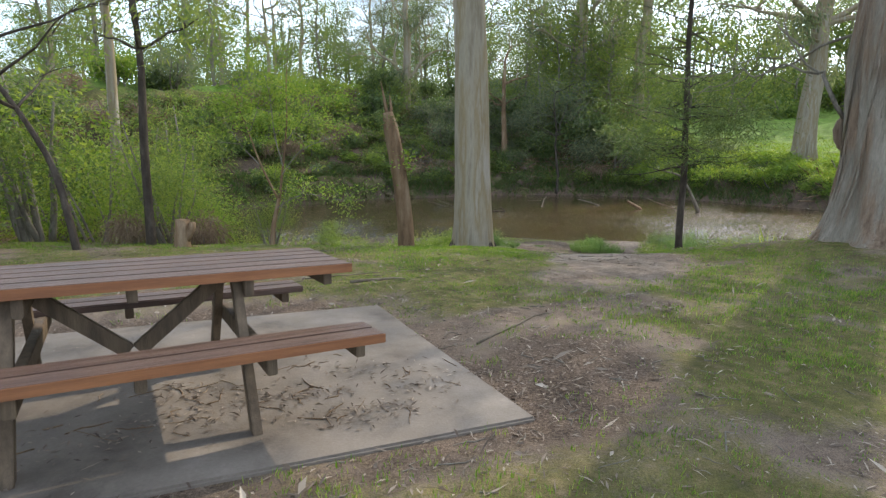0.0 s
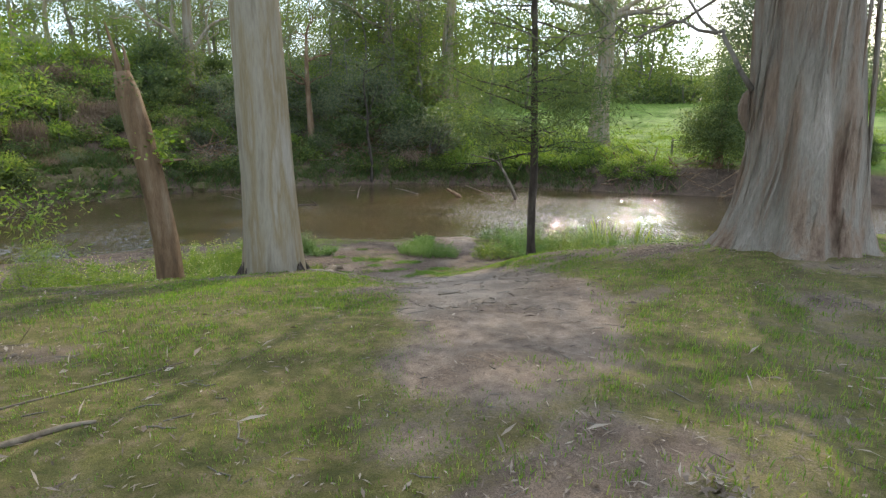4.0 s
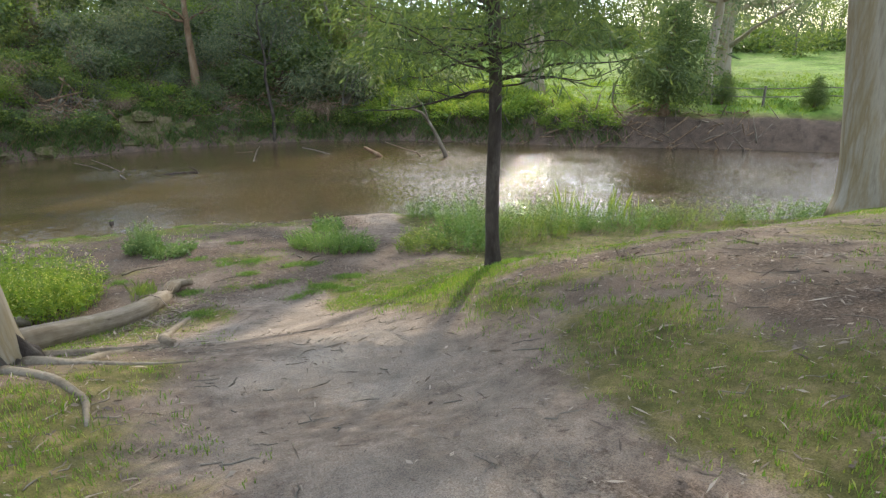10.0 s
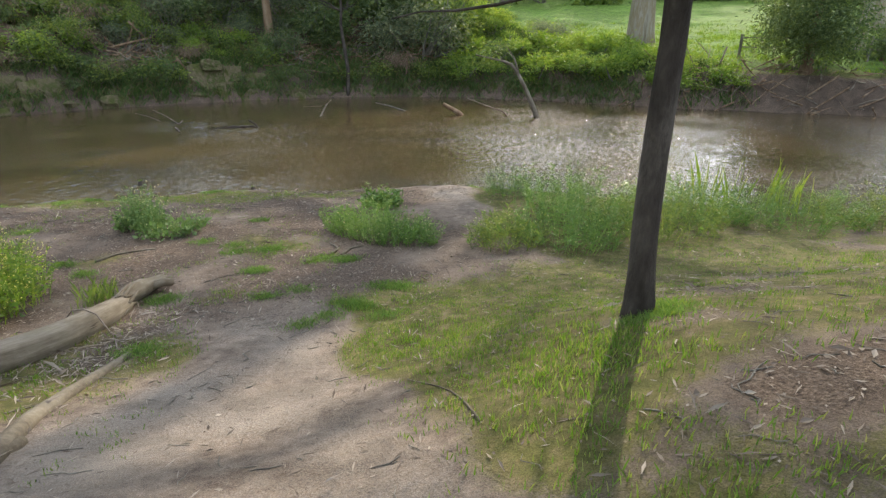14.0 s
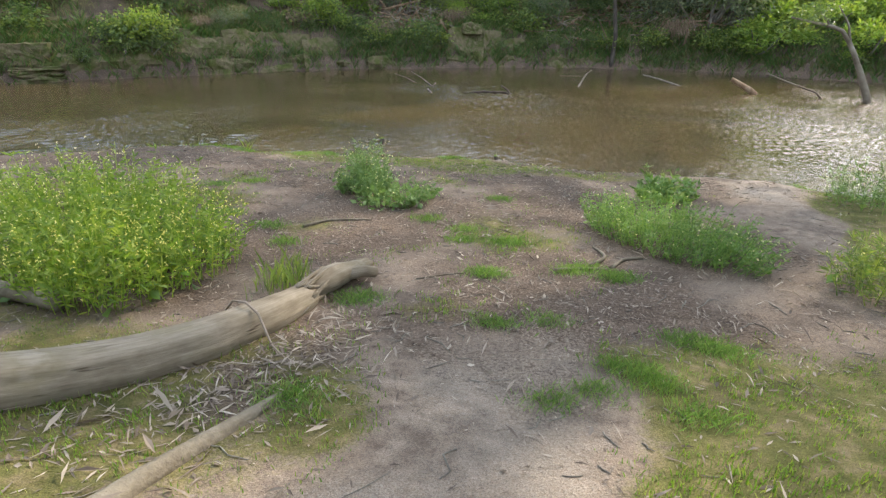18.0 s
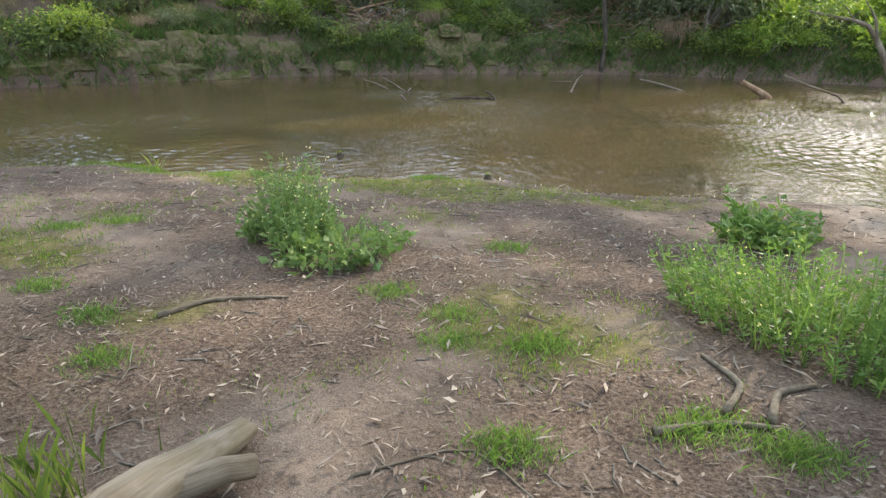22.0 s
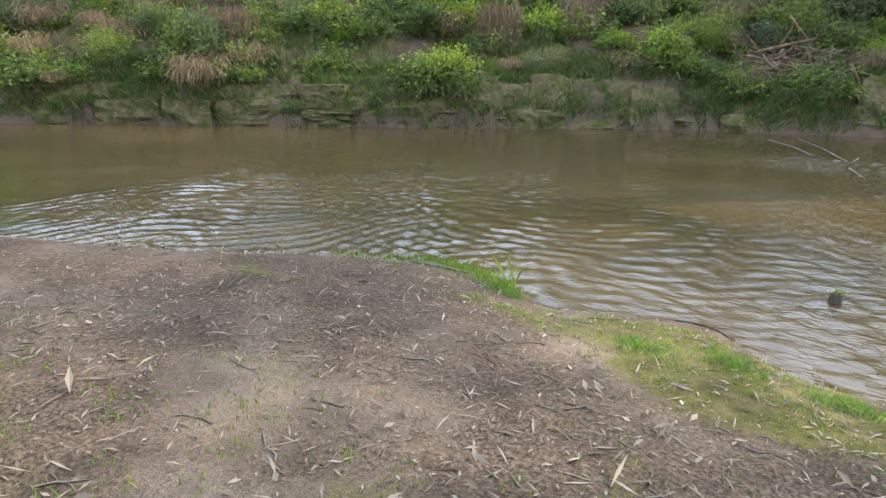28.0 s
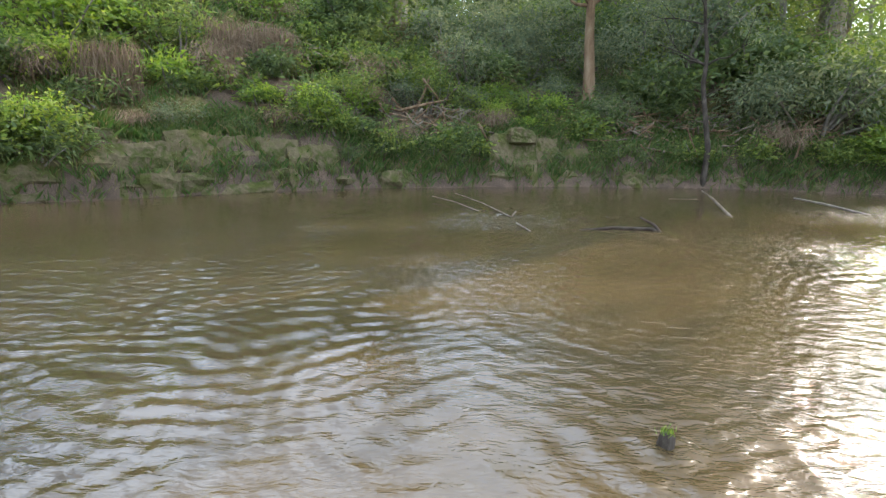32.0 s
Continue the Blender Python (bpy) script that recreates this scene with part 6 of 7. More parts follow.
# ---- logs, roots, sticks, rocks ----
def ground_limb(name, xy, r0, r1, label, category, mat, n=14, lift=0.6, seed=0, segs=9, rough=0.2, kids=()):
    """A limb lying along the ground through the plan points xy."""
    xy = np.array(xy, float)
    f = np.linspace(0, len(xy) - 1, n)
    X, Y = np.interp(f, range(len(xy)), xy[:, 0]), np.interp(f, range(len(xy)), xy[:, 1])
    X[1:-1], Y[1:-1] = (X[:-2] + 2 * X[1:-1] + X[2:]) / 4, (Y[:-2] + 2 * Y[1:-1] + Y[2:]) / 4
    R = np.linspace(r0, r1, n)
    V, F = tube(np.stack([X, Y, land(X, Y) + R * lift], 1), R, segs, rough, seed)
    o = np.array([X[0], Y[0], z_at(X[0], Y[0])])
    return put(name, mesh(name, V - o, F, mat), Matrix.Translation(o), label=label, category=category)


def grained(me, segs, length):
    """Lay a grain on a swept limb: how far along, and where round it."""
    n = len(me.vertices)
    i = np.arange(n)
    a = 2 * math.pi * (i % segs) / segs
    along = (i // segs) / max(1, n // segs - 1) * length
    col = me.color_attributes.new("grain", "FLOAT_COLOR", "POINT")
    col.data.foreach_set("color", np.stack([along, 0.12 * np.cos(a), 0.12 * np.sin(a), 0 * a + 1], 1).astype(np.float32).ravel())
    return me


log = put("fallen_log", None, label="pale weathered fallen gum log beside the path, split near its tip", category="log")
lx = np.array([(0.42, 13.68), (0.86, 14.02), (1.20, 14.32), (1.48, 14.68), (1.66, 15.10), (1.77, 15.56)])
f = np.linspace(0, 5, 22)
X, Y = np.interp(f, range(6), lx[:, 0]), np.interp(f, range(6), lx[:, 1])
X[1:-1], Y[1:-1] = (X[:-2] + 2 * X[1:-1] + X[2:]) / 4, (Y[:-2] + 2 * Y[1:-1] + Y[2:]) / 4
R = np.interp(f, [0, 2, 4, 4.7, 5], [0.155, 0.13, 0.108, 0.10, 0.075])
Z = np.linspace(z_at(0.42, 13.68) - 0.05, z_at(1.77, 15.56), 22) * 0.3 + land(X, Y) * 0.7
V, F = tube(np.stack([X, Y, Z + R * 0.62], 1), R, 26, 0.16, 2.0, lobes=0.10, n_lobes=7, lobe_fade=3.0)
put("stem", grained(mesh("log_stem", V, F, LOG_WOOD), 26, 2.6), parent=log)
# torn fibres on both sides of the break
rs = np.random.default_rng(4)
for k in range(16):
    a, L = 2 * math.pi * k / 16 + rs.uniform(-0.15, 0.15), rs.uniform(0.06, 0.24)
    c = np.array([1.76, 15.53, z_at(1.76, 15.53) + 0.08]) + 0.075 * np.array([math.cos(a) * 0.95, -math.cos(a) * 0.3, math.sin(a)])
    e = c + np.array([0.28 * L, 0.96 * L, rs.normal() * 0.02])
    SV, SF = tube([c - (e - c) * 0.5, c, (c + e) / 2, e], [0.012, 0.018, 0.013, 0.002], 5, 0.3, k)
    put("splinter", grained(mesh("log_splinter", SV, SF, LOG_WOOD), 5, 0.3), parent=log)
X, Y = np.linspace(1.76, 1.99, 7), np.linspace(15.53, 16.26, 7)
V, F = tube(np.stack([X, Y, land(X, Y) + np.interp(X, [1.76, 1.86, 1.99], [0.09, 0.10, 0.05])], 1), [0.035, 0.07, 0.088, 0.088, 0.075, 0.065, 0.05], 18, 0.4, 3.0, lobes=0.2, n_lobes=6, lobe_fade=3.0)
put("broken_tip", grained(mesh("log_tip", V, F, LOG_WOOD), 18, 0.9), parent=log, label="splintered pale end of the log")
V, F = tube([(1.88, 15.85, z_at(1.88, 15.85) + 0.10), (2.03, 16.0, z_at(2.03, 16.0) + 0.10), (2.10, 16.06, z_at(2.1, 16.06) + 0.07)], [0.05, 0.045, 0.04], 10, 0.2, 4.0)
put("stub", grained(mesh("log_stub", V, F, LOG_WOOD), 10, 0.3), parent=log)
pts = [(1.34, 15.10, z_at(1.34, 15.1) + 0.01), (1.50, 15.04, z_at(1.5, 15.0) + 0.19), (1.60, 15.00, z_at(1.6, 15.0) + 0.205), (1.70, 14.93, z_at(1.7, 14.9) + 0.16), (1.80, 14.84, z_at(1.8, 14.8) + 0.012), (1.9, 14.74, z_at(1.9, 14.7) + 0.008)]
V, F = tube(pts, [0.006, 0.007, 0.008, 0.008, 0.007, 0.004], 6, 0.1, 1)
o = np.array(pts[0])
put("dry_stem", mesh("dry_stem", V - o, F, LITTER), Matrix.Translation(o), label="thin dry stem bent over the fallen log", category="twig")
V, F = lying(1.75 + 0.3 * (ys := rng.normal(size=700) * 0.55) + rng.normal(size=700) * 0.28 + 0.08, 14.55 + ys, rng.choice([0.05, 0.09, 0.15], 700, p=[0.5, 0.38, 0.12]), rng.choice([0.007, 0.010, 0.014], 700), 0.006, 0.4)
put("bark_scraps", mesh("log_bark", V, F, LITTER, smooth=False), kind="stuff", label="drift of curled pale bark strips along the fallen log", category="bark scraps")
C = np.stack([1.50 + rng.normal(size=170) * 0.09, 15.82 + rng.normal(size=170) * 0.16, np.zeros(170)], 1)
C[:, 2] = land(C[:, 0], C[:, 1])
V, F = blades(C, 0.19, 0.005, rng, 0.5)
put("grass_tuft", mesh("log_tuft", V - np.array([1.5, 15.82, 0]), F, LEAF_MID, smooth=False), Matrix.Translation((1.5, 15.82, 0)), kind="stuff", label="tall thin dark-green grass behind the fallen log", category="grass tuft")
ground_limb("fallen_log", [(-1.1, 15.3), (-0.45, 15.25), (-0.05, 15.2), (0.32, 15.11)], 0.09, 0.055, "short grey fallen log among the flowering weeds", "log", LOG_BARK, 8, 1.0, 3)

for pts, r0, r1 in (([(1.8, 12.55), (1.77, 13.0), (1.73, 13.36), (1.80, 13.7), (1.92, 14.03), (2.05, 14.35)], 0.065, 0.028), ([(1.0, 12.0), (1.25, 12.0), (1.5, 12.3), (1.8, 12.6)], 0.05, 0.03), ([(1.0, 11.6), (1.3, 11.35), (1.55, 11.95), (1.82, 12.8)], 0.05, 0.018), ([(0.95, 11.3), (1.25, 11.0), (1.45, 10.6), (1.5, 10.2)], 0.045, 0.012), ([(1.1, 11.5), (1.55, 11.3), (2.0, 11.35)], 0.03, 0.01), ([(1.79, 12.85), (1.82, 12.9), (1.83, 12.98)], 0.05, 0.035)):
    ground_limb("tree_root", pts, r0, r1, "pale exposed gum root crossing the eroded path edge", "tree root", LOG_BARK, 16, -0.1, pts[0][0], 9, 0.25)
for pts in ([(3.75, 16.55), (3.9, 16.75), (3.82, 17.0)], [(3.9, 16.5), (4.02, 16.72), (4.2, 16.78)], [(3.45, 16.42), (3.7, 16.50), (3.95, 16.47)]):
    ground_limb("tree_root", pts, 0.018, 0.010, "pale twisted root beside the weed clump", "tree root", LOG_BARK, 9, 1.0, pts[0][0], 7, 0.3)

for pts, r in (([(0.20, 3.85), (0.53, 4.2), (0.70, 4.5), (0.92, 4.72)], 0.011), ([(-0.25, 3.62), (-0.05, 3.85), (0.10, 3.92)], 0.007), ([(-1.05, 5.85), (-0.62, 6.12), (-0.5, 6.15)], 0.02), ([(-1.6, 6.1), (-1.0, 6.5), (-0.2, 6.95)], 0.010), ([(1.0, 4.3), (1.12, 4.62)], 0.009), ([(4.3, 8.0), (4.45, 7.8), (4.5, 7.6)], 0.006), ([(5.6, 11.15), (6.2, 11.05), (6.5, 11.0)], 0.008), ([(7.0, 10.8), (7.3, 11.3), (7.9, 11.55)], 0.010), ([(1.15, 17.15), (1.35, 17.35), (1.75, 17.42)], 0.018), ([(3.9, 12.0), (3.95, 12.5), (3.8, 12.9)], 0.008), ([(2.4, 16.1), (2.8, 16.3), (3.1, 15.9)], 0.007), ([(1.9, 8.2), (2.15, 8.3)], 0.008), ([(5.7, 8.3), (5.1, 8.6)], 0.01)):
    ground_limb("fallen_branch", pts, r, r * 0.4, "thin brown fallen branch lying on the ground", "branch", LOG_BARK, 9, 0.7, pts[0][1], 6, 0.2)

for k in range(9):
    a = radians(20 + 13 * (k % 4) - 30 * (k % 2))
    x, y = -2.15 + 0.035 * k, 21.42 + 0.02 * (k % 3)
    ground_limb("fallen_branch", [(x - 0.16 * math.cos(a), y - 0.10 * math.sin(a)), (x, y + 0.015), (x + 0.17 * math.cos(a), y + 0.11 * math.sin(a))], 0.010, 0.006, "grey flood-washed stick on the tip of the point", "branch", BARK_GREY, 6, 1.5 + 0.5 * (k % 3), k, 6, 0.1)

# heap of bark scraps where the turf begins
rng = np.random.default_rng(12)
n = 45
V, F = leaf_quads(np.stack([1.9 + rng.normal(size=n) * 0.07, 4.72 + rng.normal(size=n) * 0.06, z_at(1.9, 4.72) + rng.uniform(0.0, 0.05, n)], 1), rng.normal(size=(n, 3)) * np.array([1, 1, 0.4]), 0.075, 0.02, rng, 0.5)
put("bark_heap", mesh("bark_heap", V, F, LITTER, smooth=False), kind="stuff", label="small heap of dry curled bark on the grass", category="bark heap")

# cut stump by the river bank upstream
stm = put("tree_stump", None, pose(-4.35, 9.05, z_at(-4.35, 9.05)), label="short grey cut tree stump among dead twigs", category="stump")
V, F = tube([(0, 0, -0.15), (0, 0, 0.1), (0.02, 0, 0.32), (0.03, 0, 0.46)], [0.16, 0.115, 0.10, 0.105], 12, 0.25, 2)
put("stem", mesh("stump_stem", V, F, BARK_BROWN), parent=stm)
V, F = tube([(0.05, 0, 0.1), (0.18, 0, 0.32), (0.2, 0, 0.42)], [0.07, 0.06, 0.055], 9, 0.25, 3)
put("side_stem", mesh("stump_side", V, F, BARK_BROWN), parent=stm)


# ---- sticks that stand out of the water ----
def water_stick(pts, r0, r1, label, mat=BARK_GREY, name="water_stick"):
    p = np.array(pts, float)
    f = np.linspace(0, len(p) - 1, 10)
    q = np.stack([np.interp(f, range(len(p)), p[:, k]) for k in range(3)], 1)
    V, F = tube(q, np.linspace(r0, r1, 10), 8, 0.2, p[0][0])
    return put(name, mesh(name, V - p[0], F, mat), Matrix.Translation(p[0]), label=label, category="branch")


W = WATER_Z
snag = put("snag", None, label="bleached leaning dead snag standing in the river", category="dead branch")
snag_parts = [
    ([(13.6, 30.6, W - 0.6), (13.45, 30.7, W + 0.1), (13.2, 30.85, -1.9), (12.75, 31.05, -1.0), (12.45, 31.2, -0.62), (11.9, 31.4, -0.5), (11.2, 31.6, -0.35)], 0.12, 0.03),
    ([(12.75, 31.05, -1.0), (12.6, 31.1, -0.5), (12.3, 31.3, 0.0)], 0.05, 0.012),
    ([(12.2, 31.3, -0.55), (12.0, 31.25, -0.35), (11.8, 31.2, -0.2)], 0.03, 0.008),
]
for k, (pts, r0, r1) in enumerate(snag_parts):
    p = np.array(pts)
    f = np.linspace(0, len(p) - 1, 12)
    V, F = tube(np.stack([np.interp(f, range(len(p)), p[:, j]) for j in range(3)], 1), np.linspace(r0, r1, 12), 8, 0.2, k)
    put("stem" if k == 0 else "branch", mesh("snag_part", V, F, LOG_BARK), parent=snag)
(cv, cf), _ = crown_leaves(91, [((11.6, 31.4, -0.35), (0.8, 0.5, 0.35))], 16, 26, 0.16, 0.13, 0.04, 0.4, 0.2)
put("sprig", mesh("snag_sprig", cv, cf, LEAF_MID, smooth=False), parent=snag, kind="stuff")
water_stick([(11.0, 31.9, W - 0.3), (10.75, 32.0, W + 0.05), (10.1, 32.25, -2.22)], 0.10, 0.075, "short broken dark log end slanting out of the water", BARK_BROWN)
water_stick([(12.6, 31.3, W - 0.1), (12.35, 31.4, -2.47), (11.7, 31.65, -2.25), (11.0, 31.9, -1.98)], 0.032, 0.015, "pale bent stick rising from the water", LOG_BARK)
water_stick([(-1.3, 34.1, W + 0.10), (-0.7, 33.2, W + 0.08), (-0.1, 32.25, W - 0.03)], 0.010, 0.018, "thin bare branch lying just above the water")
water_stick([(-0.75, 34.6, W + 0.14), (-0.1, 33.0, W + 0.10), (0.45, 31.65, W + 0.0), (0.55, 31.85, W + 0.09)], 0.009, 0.02, "thin forked bare branch rising from the water")
water_stick([(0.45, 30.6, W + 0.05), (0.72, 29.85, W - 0.02)], 0.018, 0.012, "short stick tip breaking the water surface")
water_stick([(1.55, 30.35, W - 0.02), (2.2, 30.5, W + 0.03), (2.9, 30.5, W + 0.02), (3.15, 30.3, W - 0.05)], 0.025, 0.035, "dark waterlogged branch lying along the water surface", BARK_DARK)
water_stick([(2.75, 30.7, W + 0.20), (2.95, 30.5, W + 0.10), (3.05, 30.35, W - 0.05)], 0.02, 0.04, "small dark stub standing on the floating branch", BARK_DARK)
water_stick([(6.2, 36.4, W + 0.18), (5.8, 34.8, W + 0.16), (5.25, 32.3, W - 0.05)], 0.02, 0.04, "pale drowned branch slanting into the water", LOG_BARK)
water_stick([(4.9, 35.3, W + 0.05), (5.7, 35.4, W + 0.05)], 0.012, 0.012, "thin pale stick floating near the far bank", LOG_BARK)
water_stick([(9.0, 33.5, W - 0.05), (8.4, 34.3, W + 0.12), (7.9, 34.9, W + 0.2)], 0.04, 0.02, "thin stick leaning out of the water", BARK_GREY)
for x, y, s in ((0.60, 23.1, 0.66), (2.85, 22.1, 0.55)):
    st = put("drowned_stump", None, pose(x, y, W) @ Matrix.Scale(s, 4), label="mossy rotten post stump breaking the water surface", category="stump")
    V, F = tube([(0, 0, -0.3), (0, 0, 0.02), (0.01, 0, 0.10), (0.0, 0.0, 0.13)], [0.09, 0.085, 0.075, 0.03], 10, 0.35, x)
    put("stem", mesh("stump_post", V, F, BARK_DARK), parent=st)
    V, F = blades(np.array([(rng.normal() * 0.035, rng.normal() * 0.035, 0.11) for _ in range(40)]), 0.06, 0.01, rng, 0.8)
    put("moss_tuft", mesh("stump_moss", V, F, GRASS, smooth=False), parent=st, kind="stuff", label="tuft of yellow-green moss")
for k in range(7):
    a = -0.25 + 0.12 * k
    ground_limb("fallen_branch", [(a, 21.75 + 0.06 * math.sin(k)), (a + 0.16, 21.9), (a + 0.25, 21.7 - 0.06 * (k % 3))], 0.006, 0.003, "wet dark twig caught on the muddy shore", "branch", BARK_DARK, 6, 1.2, k, 5, 0.1)


# ---- rock faces of the far bank ----
def rock(name, x, y, z, sx, sy, sz, seed, turn, blocky=0.5, label="mossy weathered sandstone rock at the river's edge", mat=ROCK, lean=0):
    bm = bmesh.new()
    bmesh.ops.create_cube(bm, size=2)
    bmesh.ops.subdivide_edges(bm, edges=list(bm.edges), cuts=6, use_grid_fill=True)
    for v in bm.verts:
        d = v.co.normalized()
        v.co = v.co * min(1, blocky + 0.2) + d * 1.15 * max(0, 0.8 - blocky)
        q = d * 1.4 + Vector((seed * 3.1, seed, 0))
        v.co += d * (0.30 * noise.noise(q) + 0.16 * noise.noise(q * 2.9) + 0.08 * noise.noise(q * 7))
        v.co = Vector((v.co.x * sx, v.co.y * sy, v.co.z * sz))
    me = bpy.data.meshes.new(name)
    bm.to_mesh(me)
    bm.free()
    me.materials.append(mat)
    return put(name, me, pose(x, y, z, 0, 0, turn) @ pose(0, 0, 0, lean, 0, 0), label=label, category="rock")


for k, (x, d, dz, sx, sy, sz, b) in enumerate(((-15.9, 0.6, 0.25, 0.7, 0.6, 0.45, 0.7), (-17.5, 0.6, 0.25, 0.9, 0.6, 0.45, 0.7), (-14.9, 0.6, 0.3, 0.5, 0.5, 0.4, 0.85),
                                                   (-12.8, 0.75, 0.85, 0.70, 0.45, 0.33, 0.95), (-12.5, 0.45, 0.36, 0.72, 0.5, 0.13, 0.95), (-13.6, 0.75, 0.75, 0.40, 0.4, 0.26, 0.9), (-12.4, 0.4, 0.10, 0.65, 0.5, 0.14, 0.9), (-11.0, 0.4, 0.12, 0.32, 0.3, 0.25, 0.3),
                                                   (-8.5, 0.75, 0.55, 0.95, 0.5, 0.80, 0.8), (-7.2, 0.85, 0.65, 1.0, 0.5, 0.95, 0.75), (-6.0, 0.85, 0.60, 0.95, 0.5, 0.90, 0.8), (-4.9, 0.75, 0.50, 0.8, 0.5, 0.80, 0.7), (-9.1, 1.3, 1.35, 0.32, 0.3, 0.24, 0.6), (-7.6, 0.5, 0.15, 0.9, 0.4, 0.4, 0.6), (-5.6, 0.5, 0.15, 0.9, 0.4, 0.4, 0.6),
                                                   (-2.6, 0.5, 0.1, 0.6, 0.6, 0.4, 0.4), (0.95, 0.75, 0.75, 0.75, 0.5, 0.95, 0.75), (1.85, 0.75, 0.70, 0.6, 0.5, 0.90, 0.8), (3.1, 0.65, 0.55, 0.65, 0.5, 0.72, 0.65), (5.0, 0.4, 0.05, 0.5, 0.4, 0.4, 0.5), (6.2, 0.4, 0.05, 0.5, 0.4, 0.35, 0.5), (8.6, 0.4, 0.05, 0.5, 0.4, 0.35, 0.5), (9.6, 0.4, 0.05, 0.45, 0.4, 0.3, 0.5), (10.8, 0.4, 0.05, 0.5, 0.4, 0.3, 0.5), (-0.1, 4.3, 3.3, 0.5, 0.5, 0.40, 0.9), (0.75, 4.3, 3.6, 0.5, 0.5, 0.42, 0.9), (0.9, 4.1, 2.9, 0.45, 0.4, 0.25, 0.9))):
    y = float(far_shore(x)) + d
    sz *= 0.86 if sz > 0.6 else 1.0
    z = WATER_Z + dz * (0.86 if sz > 0.6 else 1.0) if dz else z_at(x, y) + 0.1
    slope = math.degrees(math.atan2(float(far_shore(x + 1)) - float(far_shore(x - 1)), 2))
    rock("bank_rock", x, y + (0.12 if sz > 0.6 else 0.04), z - 0.04, sx, sy, sz, k, slope + 6 * math.sin(k * 3), b, lean=-20 if sz > 0.6 else -6)
rock("bank_rock", -13.88, 29.3, -2.2, 0.30, 0.28, 0.17, 77, 32, 0.9, "clean pale sandstone block low in the bank", ROCK_PALE)
rock("bank_rock", 1.25, 38.62, -1.12, 0.42, 0.35, 0.24, 78, 10, 0.45, "lichen-covered rock on the far bank", ROCK, -14)


# the broken rock shelf that the river has cut along the foot of the far bank
sx = np.arange(-24, 15, 0.16)
base_y = far_shore(sx)
rows = []
for k, v in enumerate(np.linspace(0, 1, 13)):
    step = np.array([noise.cell((x * 0.7 + 0.35 * k * 0.5, k // 3, 2.0)) for x in sx])
    soft = np.array([noise.noise((x * 0.9, v * 2.5, 4.0)) + 0.5 * noise.noise((x * 2.7, v * 6, 1.0)) for x in sx])
    top = -1.55 + 0.45 * np.array([noise.noise((x * 0.25, 0, 7.0)) for x in sx]) - 0.5 * ease(sx, 3, 12) - 0.9 * ease(sx, 12, 15)
    z = WATER_Z - 0.35 + (top - WATER_Z + 0.35) * v
    y = base_y - 0.05 + 0.75 * v ** 1.6 - 0.20 * step * (1 - v) - 0.22 * soft * (0.4 + 0.6 * np.sin(math.pi * v))
    rows.append(np.stack([sx + 0.06 * soft, y, z + 0.05 * soft], 1))
RV = np.concatenate(rows)
nx = len(sx)
i = (np.arange(12)[:, None] * nx + np.arange(nx - 1)[None]).ravel()
put("rock_face", mesh("rock_face", RV, np.stack([i, i + 1, i + nx + 1, i + nx], 1), ROCK, smooth=False), kind="structure", label="low mossy sandstone shelf along the foot of the far bank", category="rock face")


# ---- flood wrack: heaps of dead branches lodged on the far bank ----
def branch_heap(x, d, n, size, seed, label):
    r2 = np.random.default_rng(seed)
    top = put("branch_heap", None, label=label, category="dead branches")
    y = float(far_shore(x)) + d
    for k in range(n):
        c = np.array([x + r2.normal() * size, y + r2.normal() * size * 0.6, 0])
        c[2] = z_at(c[0], c[1]) + r2.uniform(0.05, 0.35)
        a, L = r2.uniform(0, math.pi), r2.uniform(0.5, 1.7) * size
        dv = np.array([math.cos(a) * L, math.sin(a) * L * 0.5, r2.normal() * 0.45 * L])
        V, F = tube(bent(c - dv / 2, c + dv / 2, 6, 0.1, seed + k), np.linspace(r2.uniform(0.02, 0.05), 0.01, 6), 5, 0.1)
        put("branch", mesh("heap_branch", V, F, BARK_BROWN if r2.random() < 0.6 else LOG_BARK), parent=top)


branch_heap(-1.6, 1.9, 110, 0.80, 1, "tangle of reddish dead branches lodged on the far bank")
branch_heap(5.2, 1.8, 60, 0.9, 2, "heap of dead brown sticks below the far trees")
branch_heap(7.6, 1.9, 60, 1.0, 6, "reddish-brown dead sticks heaped at the foot of the bank")
branch_heap(11.6, 2.4, 60, 1.2, 7, "reddish-brown dead sticks spilling down the bank")
branch_heap(9.6, 3.0, 70, 1.6, 3, "broad spill of dead sticks down the far bank")
branch_heap(21.5, 1.0, 40, 1.3, 4, "tangle of washed-out roots and sticks on the eroded bank")
branch_heap(23.6, 0.9, 44, 1.2, 8, "tangle of bleached roots hanging from the eroded bank")
branch_heap(28.6, 0.8, 40, 1.2, 9, "tangle of bleached roots hanging from the eroded bank")
branch_heap(26.0, 0.8, 36, 1.6, 5, "exposed tangled roots under the bank edge")

for p0, p1 in (((-2.25, 39.3, -0.55), (-1.75, 39.7, 0.75)), ((-1.95, 39.55, 0.7), (-1.15, 39.6, -0.35)), ((-2.6, 39.0, -0.35), (-1.1, 39.5, 0.05)), ((-1.9, 38.7, -1.7), (-1.95, 39.0, -0.6)), ((4.4, 41.0, -0.55), (6.6, 41.3, -0.1))):
    V, F = tube(bent(p0, p1, 7, 0.08, p0[0]), np.linspace(0.05, 0.03, 7), 7, 0.15, p0[0])
    o = np.array(p0)
    put("fallen_branch", mesh("fallen_branch", V - o, F, BARK_BROWN), Matrix.Translation(o), label="long bare dead branch leaning on the brush heap", category="branch")


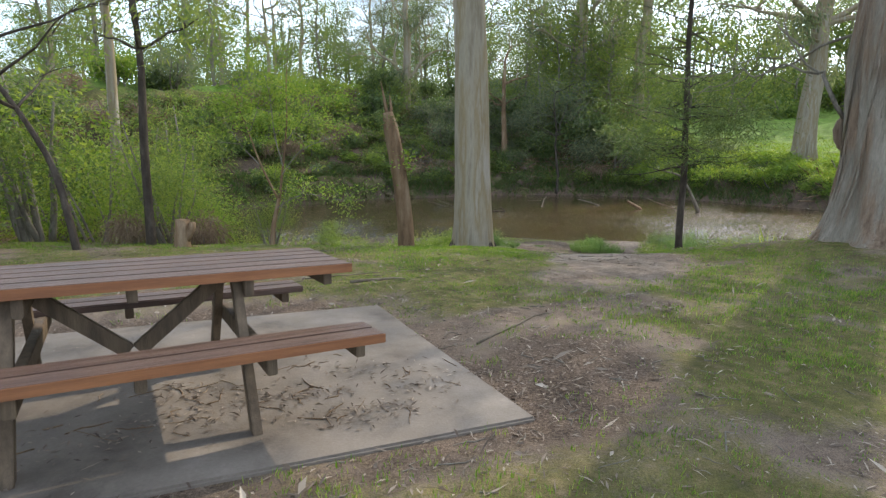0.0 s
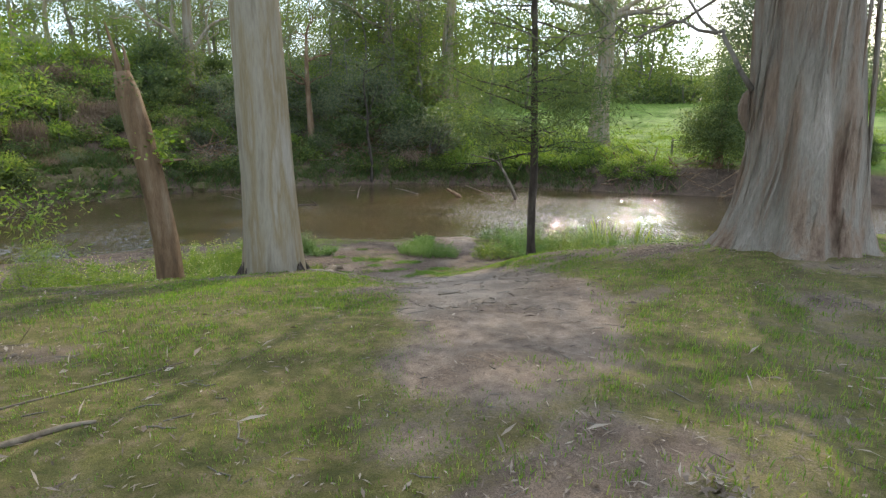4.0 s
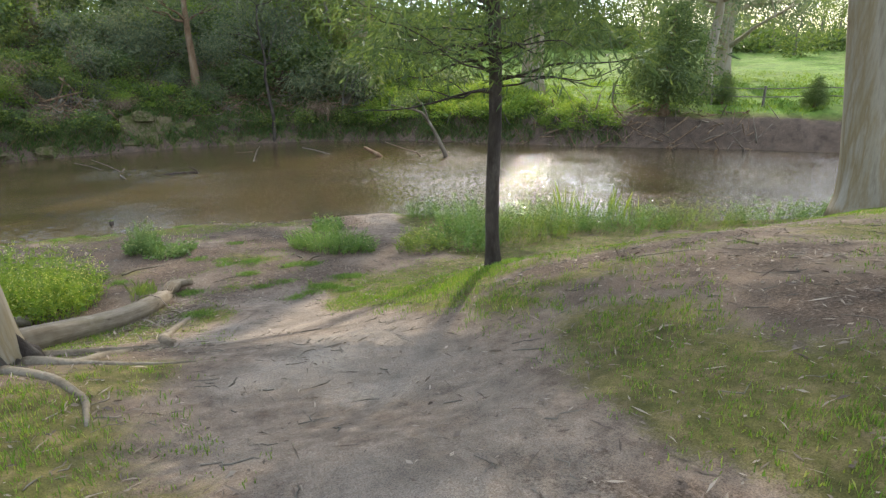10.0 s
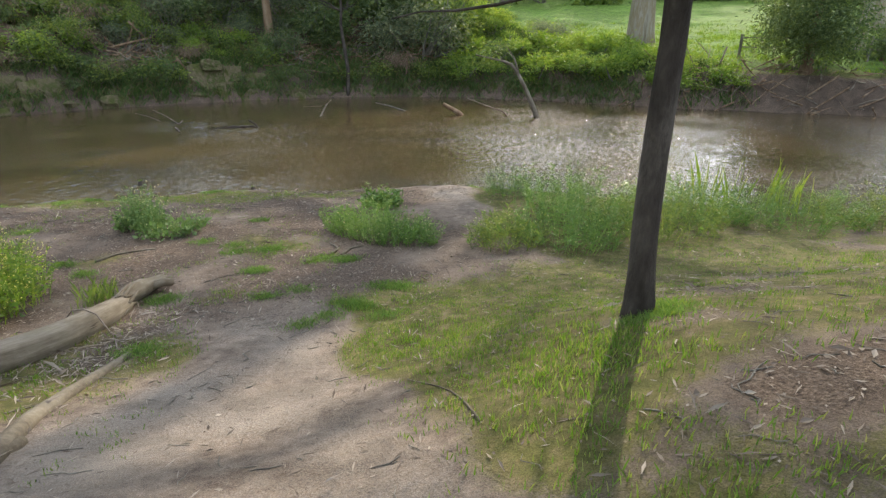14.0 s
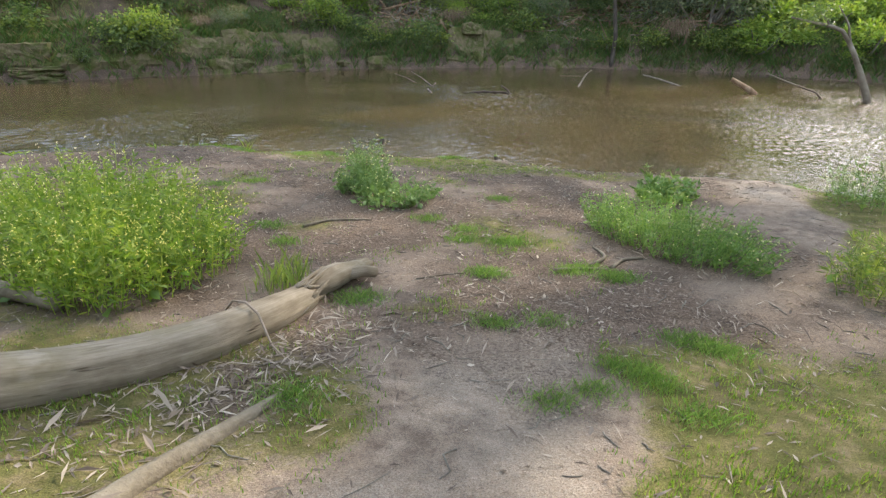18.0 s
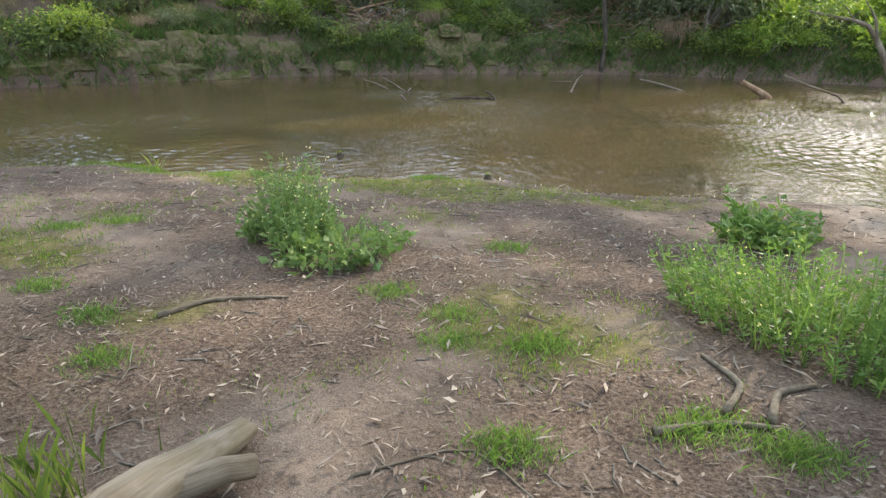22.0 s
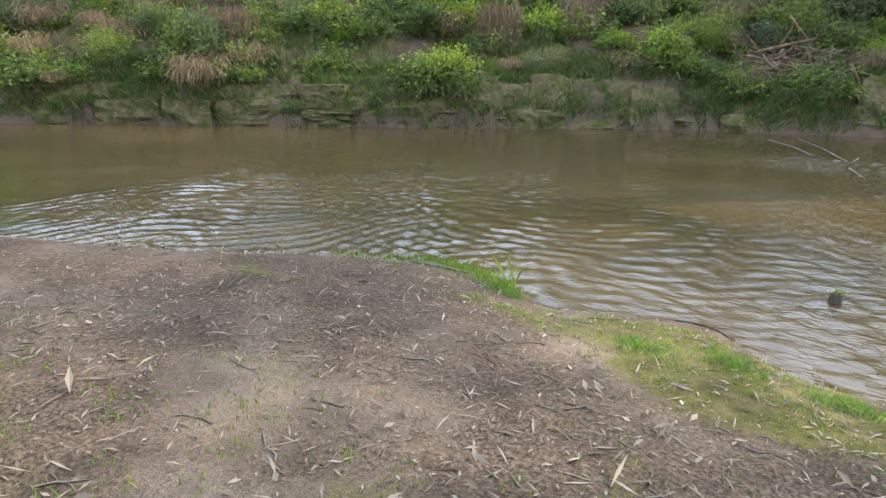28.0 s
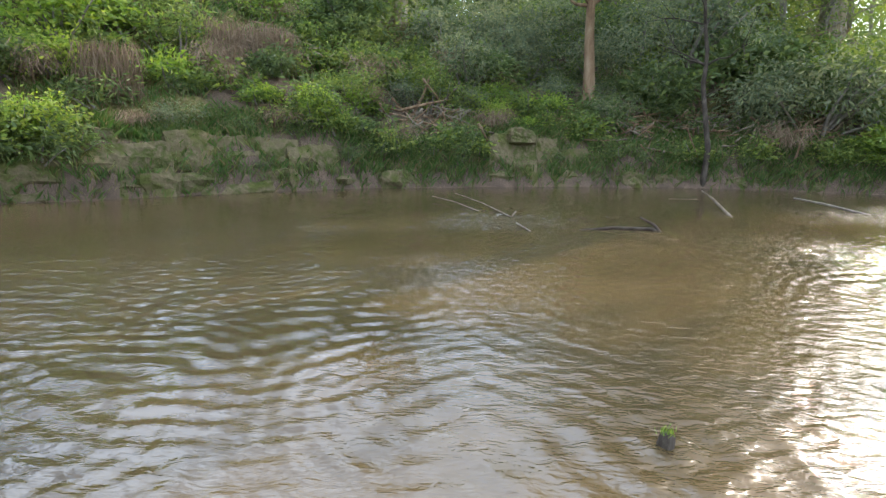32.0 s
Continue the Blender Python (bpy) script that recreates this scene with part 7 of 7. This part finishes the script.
# ---- curtains of dead vine that hang down the far bank ----
def vine_curtain(x0, x1, y, ztop, drop, n, seed):
    r2 = np.random.default_rng(seed)
    X = r2.uniform(x0, x1, n)
    C = np.stack([X, y + 0.55 * (X - (x0 + x1) / 2) + r2.normal(size=n) * 0.18, ztop - drop * r2.uniform(0, 0.75, n)], 1)
    A = np.stack([r2.normal(size=n) * 0.22, r2.normal(size=n) * 0.2 - 0.12, -np.ones(n)], 1)
    V, F = leaf_quads(C, A, drop * 0.42, 0.022, r2, 0.3)
    o = np.array([(x0 + x1) / 2, y, ztop - drop])
    top = put("dead_vine", None, Matrix.Translation(o), label="pale brown curtain of dead vine hanging down the far bank", category="dead vine")
    put("hanging_growth", mesh("vine_strands", V - o, F, LEAF_DEAD, smooth=False), parent=top, kind="stuff")


vine_curtain(-10.1, -8.9, 34.75, 1.2, 1.7, 900, 21)
vine_curtain(-8.1, -5.9, 38.2, 2.2, 1.6, 1300, 22)
vine_curtain(-14.5, -13.4, 30.7, -0.35, 1.1, 700, 23)
vine_curtain(-17.0, -15.6, 29.6, 1.0, 1.9, 1000, 24)
vine_curtain(-12.4, -11.5, 32.2, -0.6, 0.9, 300, 25)
for src, x, d, sc in ((low, -10.5, 0.75, 1.25), (low, -9.8, 0.8, 1.15), (low, -10.9, 1.1, 1.0), (fern, -11.5, 0.35, 0.65), (fern, -13.2, 0.15, 0.45), (mound, 0.4, 2.7, 1.0), (mound, 1.6, 2.8, 1.1), (mound, 2.6, 2.6, 1.0), (low, -2.6, 0.7, 1.1), (low, -1.4, 0.8, 1.0), (fern, -0.5, 0.8, 1.0), (mound, -4.0, 2.4, 1.0), (mound, -6.4, 2.6, 0.9)):
    another(src, x, float(far_shore(x)) + d, sc, x * 77, -0.1)
for x, y, sc in ((-10.9, 34.6, 0.75), (-11.5, 34.2, 0.6), (-13.6, 32.0, 0.5)):
    another(bright, x, y, sc, x * 50, -0.1)

# ---- paddock fence ----
for k in range(9):
    x, y = 26.5 + 2.1 * k, 34.6 - 1.75 * k
    fence = put("fence_post", None, pose(x, y, z_at(x, y)), label="grey weathered wooden fence post at the paddock edge", category="fence post", group="paddock fence")
    part("post", box(0, 0, 0.5, 0.11, 0.11, 1.3, 0.012), BARK_GREY, fence)
    if k < 8:
        dz = z_at(x + 2.1, y - 1.75) - z_at(x, y)
        for h in (1.0, 0.55):
            V, F = tube([(0, 0, h), (1.05, -0.875, h + dz / 2 - 0.03), (2.1, -1.75, h + dz)], [0.035, 0.03, 0.035], 6, 0.1, k)
            put("rail", mesh("fence_rail", V, F, BARK_GREY), parent=fence)
